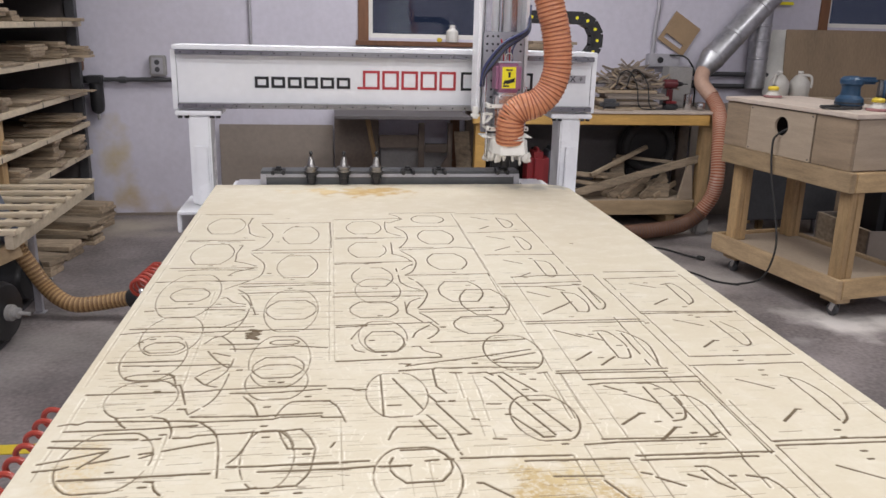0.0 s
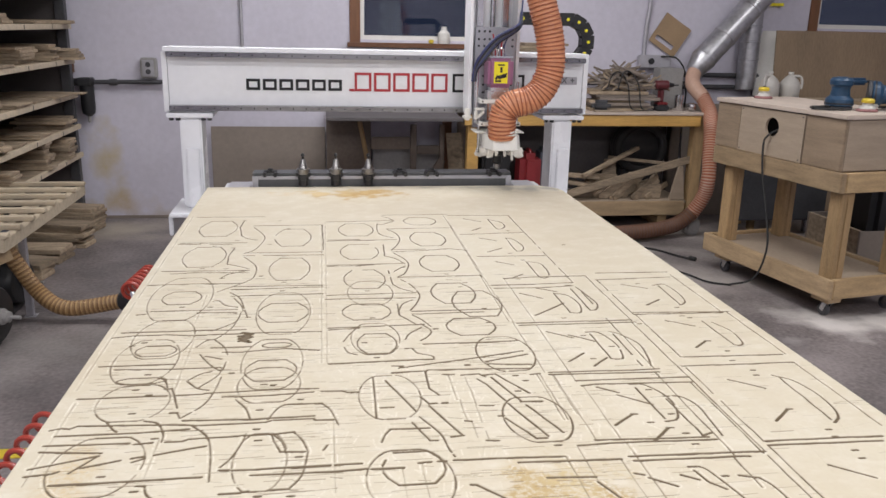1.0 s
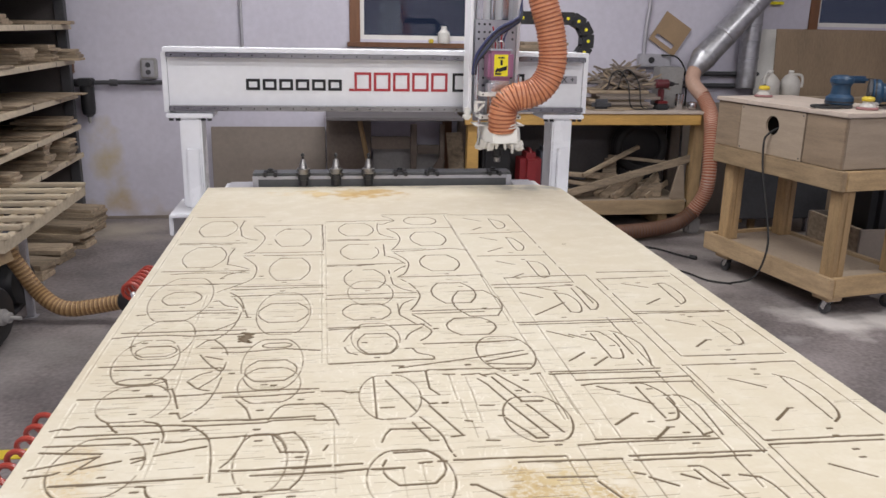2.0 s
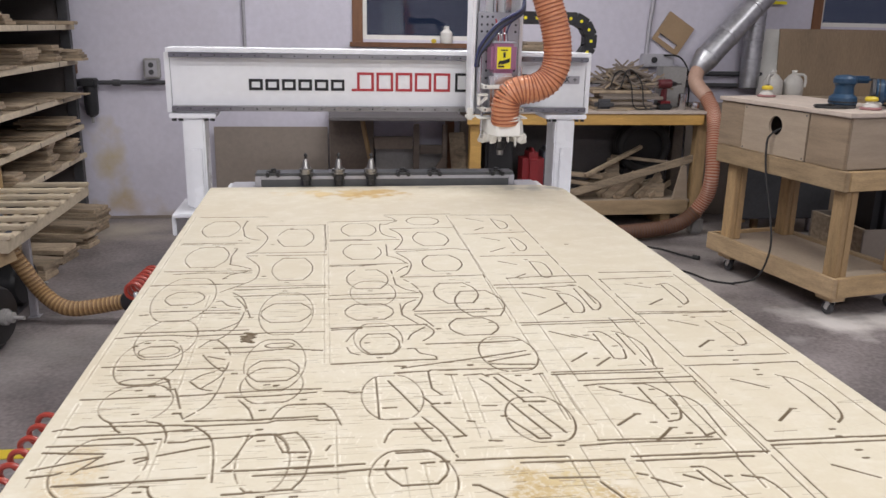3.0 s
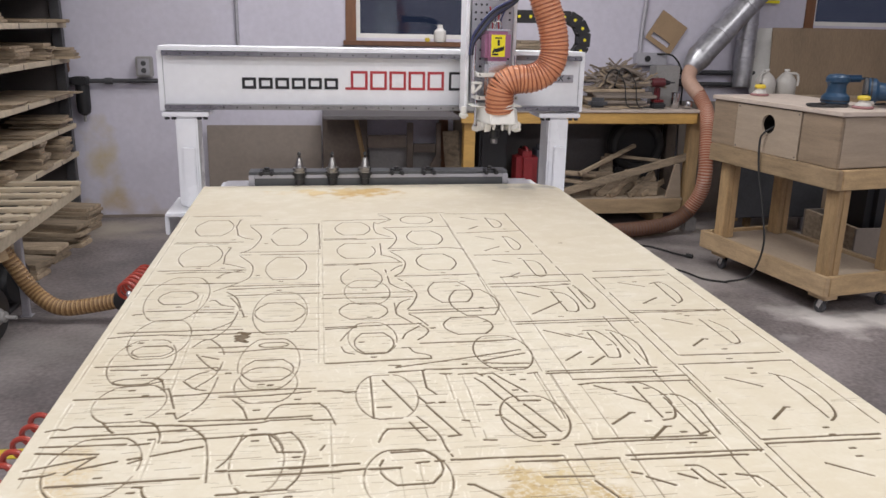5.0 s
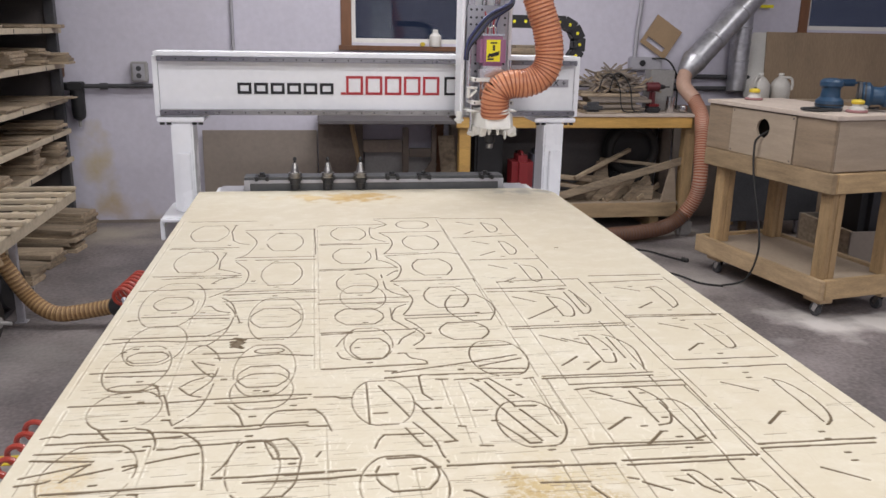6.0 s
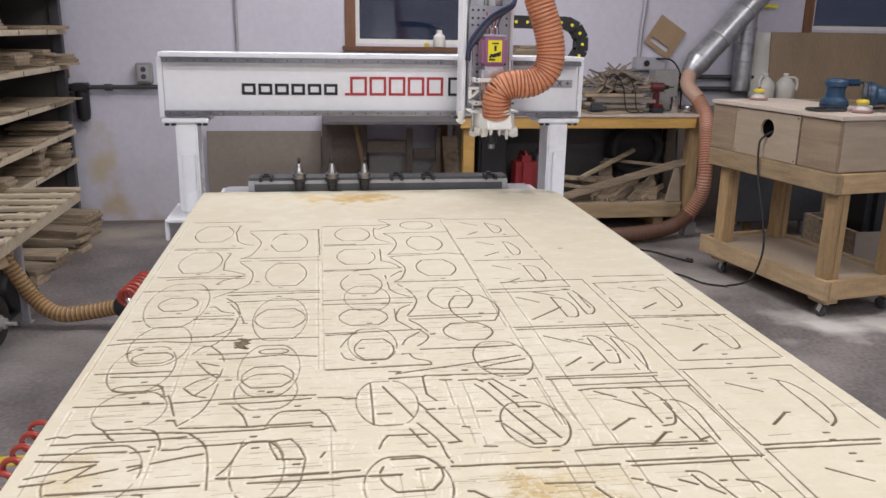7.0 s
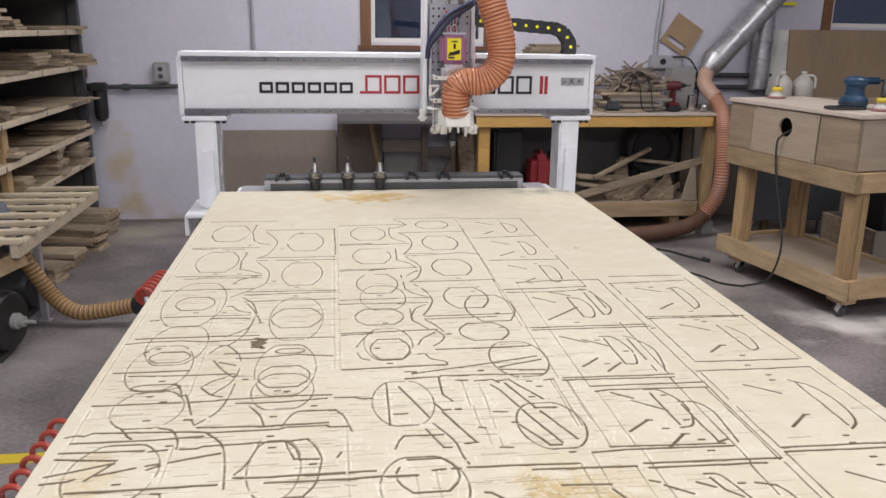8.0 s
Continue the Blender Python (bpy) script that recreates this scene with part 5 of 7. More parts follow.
    lathe(bm, [(0.012, 1.02), (0.016, 1.024), (0.016, 1.043), (0.012, 1.045)], 24, Matrix.Translation((0.518, 0.05, 0)))
    nose = part("spindle_nose", bm, M_TAPER, h, "grey steel spindle nose")
    bm = B()
    lathe(bm, [(0.018, 1.046), (0.024, 1.05), (0.024, 1.085), (0.045, 1.09), (0.045, 1.21)], 24, Matrix.Translation((0.518, 0.05, 0)))
    part("nose_housing", bm, M_BLACK, nose, "black nose housing")
    bm = B()
    lathe(bm, [(0.058, 0), (0.062, 0.003), (0.062, 0.02), (0.058, 0.023)], 28, Matrix.Translation((0.52, -0.045, 1.19)))
    part("hose_collar", bm, M_SHOE, h)
    # cables from the motor up and over to the side
    for i in range(5):
        o = 0.0065 * (i - 2)
        bm = B()
        tube(bm, [(0.395 + o * 0.4, 0.04, 1.42), (0.4 + o * 0.5, 0.03, 1.47), (0.425 + o, 0.02 - 0.3 * abs(o), 1.52 - o * 0.5), (0.49 + o * 0.6, 0.02 + o, 1.6 - o), (0.57, 0.05 + o, 1.645 - o), (0.62 + o * 0.3, 0.12, 1.68 - o * 0.5), (0.64, 0.2 + o, 1.78)], 0.006, 40, 8)
        part("cable", bm, (M_CABLEBLUE, M_BLACK, M_GREYBLUE)[i % 3], h)
    for i in range(4):
        bm = B()
        x = 0.5 + 0.014 * i
        tube(bm, [(x, 0.08, 1.53), (x - 0.005, 0.07, 1.58), (x - 0.02 + 0.012 * i, 0.06, 1.63)], 0.0035, 14, 6)
        part("motor_lead", bm, (M_REDINK, M_CABLEBLUE)[i % 2], h)
    return h


# the hose: segments that follow the head below and hang from above
HOSE_N = 76
HEAD_ROWS = [(0, 0, 0, -0.108), (0.5, 0, 0, -0.094), (1.0, 0, 0, -0.079), (1.5, 0, 0, -0.065), (3.0, 0, 0, -0.017), (3.5, 0, 0, 0), (4.0, 0, 0, 0.015), (4.4, 0, 0, 0.0275), (4.6, 0, 0, 0.03), (6.0, 0, 0, 0.03), (6.85, 0, 0, 0.03), (7.0, -0.01, 0.003, 0.03), (7.1, -0.03, 0.01, 0.03), (7.5, -0.13, 0.04, 0.03), (8.0, -0.254, 0.078, 0.03)]


def hose_at(dx, dy, dz):
    # place, how far it follows the head's height, how far it sways out
    pts = [((0.516, -0.045, 1.19), 1, 0), ((0.513, -0.055, 1.25), 1, 0), ((0.526, -0.06, 1.296), 0.97, 0.2), ((0.575, -0.065, 1.324), 0.9, 0.5), ((0.648, -0.07, 1.334), 0.8, 0.8), ((0.71, -0.072, 1.369), 0.65, 1), ((0.741, -0.072, 1.433), 0.45, 1), ((0.742, -0.07, 1.51), 0.3, 1), ((0.724, -0.068, 1.595), 0.15, 1), ((0.694, -0.062, 1.68), 0.06, 0.9), ((0.64, -0.04, 1.86), 0, 0.6), ((0.6, 0.0, 2.08), 0, 0), ((0.58, 0.04, 2.3), 0, 0)]
    sway = 0.27 * (dz - 0.015) + 0.13 * dx
    return frames_along(spline([(x + dx + sway * v, y + dy, z + dz * w) for (x, y, z), w, v in pts], HOSE_N))


def spindle_hose():
    t = thing("dust_hose", "ribbed orange flexible dust hose above the spindle", "hose", (0.52, -0.05, 1.2))
    bm = B()
    lathe(bm, [(0.0605, -0.0115), (0.061, -0.0032)], 28, None, 0)
    lathe(bm, [(0.061, -0.0033), (0.064, -0.0022), (0.0648, 0), (0.064, 0.0022), (0.061, 0.0033)], 28, None, 1)
    lathe(bm, [(0.061, 0.0032), (0.0605, 0.0115)], 28, None, 0)
    me = mesh_of("hose_segment", bm, (M_HOSE, M_HOSERIB), True)
    out = []
    for i in range(HOSE_N + 1):
        ob = new("hose_segment", me)
        ob.parent = t
        out.append(ob)
    return t, out


# the cable chain: links that roll round a bend half as fast as the carriage
LINK = 0.058


def chain_at(dx):
    r, lo, xb, fixed = 0.105, 1.415, 0.945 + dx / 2, 0.15
    sag, start = -0.14 * dx, 0.64 + dx
    out = []
    for i in range(24):
        s = (i + 0.5) * LINK
        run = xb - fixed
        if s < run:
            out.append((fixed + s, lo, 0.0))
        elif s < run + math.pi * r:
            a = (s - run) / r
            out.append((xb + r * math.sin(a), lo + r - r * math.cos(a) - sag * min(1, a / 2), math.degrees(a)))
        else:
            x = xb - (s - run - math.pi * r)
            out.append((x, lo + 2 * r - sag * max(0, min(1, (x - start) / (xb - start))), 180.0))
    return out


def drag_chain():
    t = thing("cable_chain", "black plastic cable chain with yellow pins above the gantry", "cable chain", (0.6, 0.47, 1.43))
    bm = B()
    box(bm, -0.034, 0.034, -0.035, -0.028, -0.031, 0.031, 0.003)
    box(bm, -0.034, 0.034, 0.028, 0.035, -0.031, 0.031, 0.003)
    box(bm, -0.016, 0.016, -0.028, 0.028, 0.024, 0.03, 0.002)
    box(bm, -0.016, 0.016, -0.028, 0.028, -0.03, -0.024, 0.002)
    me = mesh_of("link", bm, M_BLACK, True)
    bm = B()
    lathe(bm, [(0.008, 0), (0.008, 0.002), (0.005, 0.003)], 14, Matrix.Translation((0, -0.035, 0)) @ pose(0, 0, 0, 90))
    pin = mesh_of("pin", bm, M_YELLOW, True)
    out = []
    for i in range(24):
        ob = new("link", me)
        ob.parent = t
        if i % 1 == 0:
            p = new("pin", pin)
            p.parent = ob
            p["label"] = "round yellow pin"
        out.append(ob)
    return t, out


router_table()
for x in (-0.375, -0.229, -0.083):
    tool_holder(x, 0)
GANTRY = gantry()
CARRIAGE = carriage()
HEAD = head()
HOSE, HOSE_SEGMENTS = spindle_hose()
CHAIN, CHAIN_LINKS = drag_chain()

# ==== things ====


# ---------------------------------------------------------------- lumber rack and its stacks
# the top two are unseen, added to shade the shelves below
SHELVES = (0.585, 0.8, 1.035, 1.285, 1.535, 1.79, 2.05)


def lumber_rack():
    t = thing("lumber_rack", "tall dark steel rack with rough wooden shelves full of offcuts", "lumber rack", (-2.6, 1.8, 0))
    for y in (0.25, 2.93):
        for x in (-2.19, -3.15):
            bm = B()
            box(bm, x - 0.035, x + 0.035, y - 0.035, y + 0.035, 0, 2.4, 0.004)
            part("post", bm, M_DARKGREY, t, "dark steel post")
    bm = B()
    box(bm, -2.2, -2.16, 1.26, 1.345, 0, 1.05, 0.004)
    part("stud", bm, M_PINE_Z, t, "bare wooden stud")
    for z in SHELVES:
        bm = B()
        box(bm, -3.18, -2.14, 0.2, 2.88, z - 0.03, z - 0.004, 0.002)
        s = part("shelf", bm, M_SCRAP, t)
        bm = B()
        box(bm, -2.138, -2.115, 0.2, 2.9, z - 0.036, z, 0.003)
        part("edge_board", bm, M_SLAT, s)
        for y in (1.15, 1.9, 2.45):
            bm = B()
            box(bm, -2.114, -2.112, y, y + 0.008, z - 0.034, z - 0.004, 0)
            part("gap", bm, M_DARKGREY, s, "dark gap between boards")
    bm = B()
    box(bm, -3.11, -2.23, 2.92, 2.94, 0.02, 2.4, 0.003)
    part("end_panel", bm, M_DIMPANEL, t, "dark steel end panel")
    # dark sheet before the wall, standing in for the rack's own shadow
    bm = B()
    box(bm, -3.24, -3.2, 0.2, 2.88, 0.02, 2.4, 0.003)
    part("back_panel", bm, M_DIMPANEL, t)


def lumber_stack(x, y, z, n, wide, long, thick, seed, label="stack of rough sawn board offcuts on the rack", turn=0):
    """Boards laid on one another; long runs away from the aisle."""
    rng = random.Random(seed)
    t = thing("lumber_stack", label, "lumber stack", (x, y, z), group="lumber stacks")
    zz = 0.001
    for i in range(n):
        h = thick * rng.uniform(0.8, 1.2)
        L, w = long * rng.uniform(0.8, 1.1), wide * rng.uniform(0.8, 1.1)
        bm = B()
        box(bm, -L, rng.uniform(-0.02, 0.03), -w / 2, w / 2, zz, zz + h - 0.001, 0.003, pose(0, rng.uniform(-0.02, 0.02), 0, 0, 0, turn + rng.uniform(-6, 6)))
        part("board", bm, M_SCRAP, t, world=False)
        zz += h


def all_lumber():
    k = 0
    S = dict(enumerate(SHELVES))
    for sh, y, x, n, w, L, h in (
            (4, 1.25, -2.16, 6, 0.16, 0.4, 0.02), (4, 1.55, -2.2, 5, 0.2, 0.45, 0.024), (4, 1.85, -2.2, 3, 0.16, 0.4, 0.022), (4, 2.45, -2.15, 1, 0.35, 0.5, 0.022), (4, 2.72, -2.08, 1, 0.12, 0.5, 0.024),
            (3, 2.15, -2.2, 5, 0.3, 0.5, 0.02), (3, 2.5, -2.12, 6, 0.14, 0.4, 0.02), (3, 2.72, -2.02, 4, 0.16, 0.6, 0.02), (3, 1.5, -2.13, 1, 0.4, 0.5, 0.018),
            (2, 1.32, -2.12, 4, 0.14, 0.4, 0.018), (2, 1.75, -2.12, 2, 0.25, 0.5, 0.014), (2, 2.15, -2.1, 1, 0.3, 0.5, 0.014), (2, 2.5, -2.1, 1, 0.3, 0.5, 0.016), (2, 2.76, -2.05, 1, 0.12, 0.5, 0.014),
            (1, 1.35, -2.12, 3, 0.12, 0.4, 0.02), (1, 1.7, -2.14, 1, 0.26, 0.5, 0.014), (1, 2.1, -2.12, 2, 0.24, 0.5, 0.012), (1, 2.62, -2.12, 4, 0.22, 0.35, 0.02),
            (0, 1.42, -2.1, 5, 0.14, 0.3, 0.022), (0, 2.15, -2.12, 8, 0.15, 0.3, 0.022), (0, 2.6, -2.1, 7, 0.17, 0.3, 0.02), (0, 2.35, -2.3, 5, 0.2, 0.3, 0.022)):
        k += 1
        lumber_stack(x, y, S[sh], n, w, L, h, k)
    for y, x, n, w, L, h in ((2.72, -2.0, 7, 0.24, 0.5, 0.026), (2.3, -1.98, 6, 0.2, 0.55, 0.026), (1.9, -2.0, 4, 0.22, 0.5, 0.028), (1.55, -2.02, 3, 0.2, 0.5, 0.028), (2.9, -2.25, 9, 0.12, 0.5, 0.026)):
        k += 1
        lumber_stack(x, y, 0, n, w, L, h, k, "low pile of rough board offcuts on the floor", -12)


def slat_bench():
    t = thing("slat_bench", "low bench of pale wooden slats on thin steel legs", "slat bench", (-2.3, 0.75, 0))
    z = 0.635
    for x in (-1.73, -2.5):
        bm = B()
        box(bm, x - 0.02, x + 0.02, 0.12, 1.42, z - 0.085, z - 0.023, 0.004)
        part("rail", bm, M_SLAT, t)
    for i in range(8):
        y = 0.15 + 0.176 * i
        bm = B()
        box(bm, -2.9, -1.7, y - 0.027, y + 0.027, z - 0.022, z, 0.004)
        part("slat", bm, M_SLAT, t)
    for x in (-1.85, -2.05, -2.3):
        bm = B()
        box(bm, x - 0.018, x + 0.018, 0.14, 1.4, z - 0.06, z - 0.023, 0.003)
        part("spacer_rail", bm, M_SLAT, t)
    for x, y in ((-1.884, 0.817), (-2.7, 0.817), (-2.7, 0.2)):
        bm = B()
        box(bm, x - 0.018, x + 0.018, y - 0.018, y + 0.018, 0.004, z - 0.142, 0.003)
        part("leg", bm, M_GREYMETAL, t)
        bm = B()
        box(bm, x - 0.03, x + 0.03, y - 0.03, y + 0.03, 0, 0.003, 0)
        part("foot_plate", bm, M_GREYMETAL, t)
    bm = B()
    beam(bm, (-1.72, 0.2, z - 0.1), (-2.3, -0.35, 0.32), 0.03, 0.07)
    part("brace", bm, M_PINE, t, "slanting wooden brace")


def motor(x, y, r):
    t = thing("electric_motor", "round black motor with a grey hub and shaft on the floor", "motor", (x, y, 0), group="motors on the floor")
    z = r + 0.03
    m = Matrix.Translation((x, y, z)) @ pose(0, 0, 0, 0, 90, -12)
    bm = B()
    lathe(bm, [(r * 0.7, -0.2), (r, -0.17), (r, -0.02), (r * 0.96, 0.0), (r * 0.9, 0.012), (r * 0.5, 0.02)], 36, m)
    part("housing", bm, M_BLACK, t)
    bm = B()
    lathe(bm, [(r * 0.27, 0.021), (r * 0.27, 0.045), (r * 0.18, 0.05), (r * 0.18, 0.075), (r * 0.06, 0.078), (r * 0.06, 0.13)], 20, m)
    part("hub", bm, M_GREYBOX, t, "grey hub and steel shaft")
    bm = B()
    box(bm, x - 0.17, x - 0.02, y - 0.1, y + 0.1, 0, 0.03, 0.004)
    part("base", bm, M_DARKGREY, t)


def floor_hose():
    t = thing("tan_dust_hose", "tan ribbed dust hose sagging over the floor towards the router", "hose", (-1.6, 0.7, 0))
    bm = B()
    tube(bm, [(-1.97, 0.76, 0.46), (-1.93, 0.745, 0.38), (-1.885, 0.75, 0.29), (-1.82, 0.755, 0.17), (-1.73, 0.72, 0.1), (-1.643, 0.7, 0.078), (-1.525, 0.7, 0.088), (-1.405, 0.69, 0.11), (-1.28, 0.65, 0.14)], 0.04, 150, 20, 0, 0.0025, 1)
    part("hose_wall", bm, (M_TANHOSE, M_TANRIB), t)
    bm = B()
    rod(bm, (-1.37, 0.68, 0.117), (-1.12, 0.6, 0.17), 0.052, 24)
    part("cuff", bm, M_BLACK, t, "black end cuff")
    bm = B()
    rod(bm, (-1.955, 0.755, 0.43), (-2.06, 0.79, 0.66), 0.05, 24)
    part("coupling", bm, M_GREYBLUE, t, "grey coupling")


def coil(y0, y1, turns, z0, z1):
    t = thing("air_line_coil", "coiled red air line hanging beside the router bed", "air hose", (-0.84, (y0 + y1) / 2, z0), group="red air lines")
    bm = B()
    n = turns * 10
    pts = []
    for i in range(n + 1):
        f = i / n
        a = math.tau * turns * f
        pts.append((-0.852 + 0.027 * math.cos(a), y0 + (y1 - y0) * f, z0 + (z1 - z0) * f + 0.027 * math.sin(a)))
    tube(bm, pts, 0.0058, n * 2, 8)
    part("coil", bm, M_COIL, t)
    bm = B()
    rod(bm, (-0.845, y0, z0), (-0.815, y0 - 0.05, z0 - 0.05), 0.01, 12)
    part("fitting", bm, M_STEEL, t)


def floor_strip():
    bm = B()
    box(bm, -2.4, -1.2, -0.75, -0.68, 0.0, 0.004, 0.001)
    solo("floor_strip", bm, M_YTOOL, "yellow painted safety strip on the concrete floor", "floor strip")


# ---------------------------------------------------------------- back wall
def wall_fittings():
    bm = B()
    rod(bm, (-0.908, 3.13, 1.2), (-0.908, 3.13, CEIL - 0.01), 0.013)
    solo("wall_conduit", bm, M_GREYMETAL, "thin grey metal conduit on the white wall", "conduit")
    c = thing("wall_conduit", "grey metal conduit with a switch box on the wall", "conduit", (2.44, 3.13, 1.35))
    bm = B()
    tube(bm, [(2.43, 3.13, 1.3), (2.435, 3.13, 1.6), (2.455, 3.13, 1.9), (2.46, 3.13, CEIL - 0.02)], 0.018, 20, 12)
    part("pipe", bm, M_GREYMETAL, c)
    bm = B()
    box(bm, 2.38, 2.66, 3.07, 3.148, 1.27, 1.38, 0.01)
    part("switch_box", bm, M_GREYMETAL, c)
    bm = B()
    lathe(bm, [(0.025, 0), (0.025, 0.012)], 16, Matrix.Translation((2.48, 3.07, 1.33)) @ pose(0, 0, 0, 90))
    part("switch_knob", bm, M_BLACK, c)
    s = thing("socket_box", "grey metal socket box with outlets on the wall", "socket", (-1.625, 3.14, 1.21))
    bm = B()
    box(bm, -1.685, -1.565, 3.07, 3.148, 1.135, 1.29, 0.008)
    part("box", bm, M_GREYBOX, s)
    bm = B()
    box(bm, -1.668, -1.582, 3.062, 3.069, 1.15, 1.275, 0.002)
    f = part("faceplate", bm, M_GREYMETAL, s)
    for z in (1.185, 1.24):
        bm = B()
        lathe(bm, [(0.02, 0), (0.019, 0.002)], 14, Matrix.Translation((-1.625, 3.062, z)) @ pose(0, 0, 0, 90))
        part("outlet", bm, M_DARKGREY, f)
    p = thing("air_pipe", "black iron air pipe along the wall", "pipe", (-1, 3.1, 1.1))
    bm = B()
    rod(bm, (-2.06, 3.1, 1.1), (2.9, 3.1, 1.15), 0.017)
    part("pipe", bm, M_DARKGREY, p)
    for x in (-1.9, -1.2):
        bm = B()
        rod(bm, (x - 0.03, 3.1, 1.1), (x + 0.03, 3.1, 1.1), 0.026)
        part("coupling", bm, M_DARKGREY, p)
    for z in (1.22, 1.12):
        bm = B()
        rod(bm, (2.6, 3.1, z), (3.6, 3.1, z), 0.02)
        solo("wall_pipe", bm, M_DARKGREY, "dark pipe running along the wall", "pipe", "wall pipes")
    f = thing("air_filter", "black air filter unit hanging from the wall pipe", "air filter", (-2.09, 3.06, 0.8))
    bm = B()
    box(bm, -2.15, -2.04, 3.0, 3.12, 1.075, 1.135, 0.008)
    rod(bm, (-2.3, 3.06, 1.1), (-2.15, 3.06, 1.1), 0.03)
    part("head", bm, M_BLACK, f)
    bm = B()
    lathe(bm, [(0.02, 0.84), (0.045, 0.86), (0.052, 0.9), (0.052, 1.074)], 24, Matrix.Translation((-2.09, 3.06, 0)))
    part("bowl", bm, M_BLACK, f)
    bm = B()
    lathe(bm, [(0.008, 0.79), (0.012, 0.8), (0.012, 0.84)], 12, Matrix.Translation((-2.09, 3.06, 0)))
    part("drain", bm, M_GREYBOX, f)
    bm = B()
    box(bm, -2.27, -2.19, 3.09, 3.148, 1.16, 1.25, 0.01)
    solo("wall_block", bm, M_DARKWOOD, "small brown wooden block on the wall", "block")
    # square template with a slot, hung askew
    a = B()
    b = bmesh.new()
    o = [(-0.135, -0.135), (0.135, -0.135), (0.135, 0.135), (-0.135, 0.135)]
    i4 = [(-0.1, -0.095), (0.085, -0.095), (0.085, -0.055), (-0.1, -0.055)]
    vo = [b.verts.new((x, 0, z)) for x, z in o]
    vi = [b.verts.new((x, 0, z)) for x, z in i4]
    for k in range(4):
        b.faces.new((vo[k], vo[(k + 1) % 4], vi[(k + 1) % 4], vi[k]))
    r = bmesh.ops.extrude_face_region(b, geom=b.faces[:])
    bmesh.ops.translate(b, vec=(0, 0.008, 0), verts=[v for v in r["geom"] if isinstance(v, bmesh.types.BMVert)])
    bmesh.ops.recalc_face_normals(b, faces=b.faces[:])
    merge(a, b, pose(2.65, 3.12, 1.545, 0, 32, 0))
    solo("hanging_template", a, M_CARDBOARD, "square brown template board with a slot, hung askew", "template")
    bm = B()
    lathe(bm, [(0.045, 0), (0.048, 0.004), (0.048, 0.085), (0.03, 0.1), (0.022, 0.11), (0.022, 0.135)], 24, Matrix.Translation((0.705, 3.12, 1.438)))
    solo("sill_bottle", bm, M_MILK, "short white plastic bottle on the window sill", "bottle")
    bm = B()
    box(bm, 0.58, 0.62, 3.1, 3.13, 1.438, 1.47, 0.006)
    solo("sill_tin", bm, M_YTOOL, "small yellow tin on the window sill", "tin")


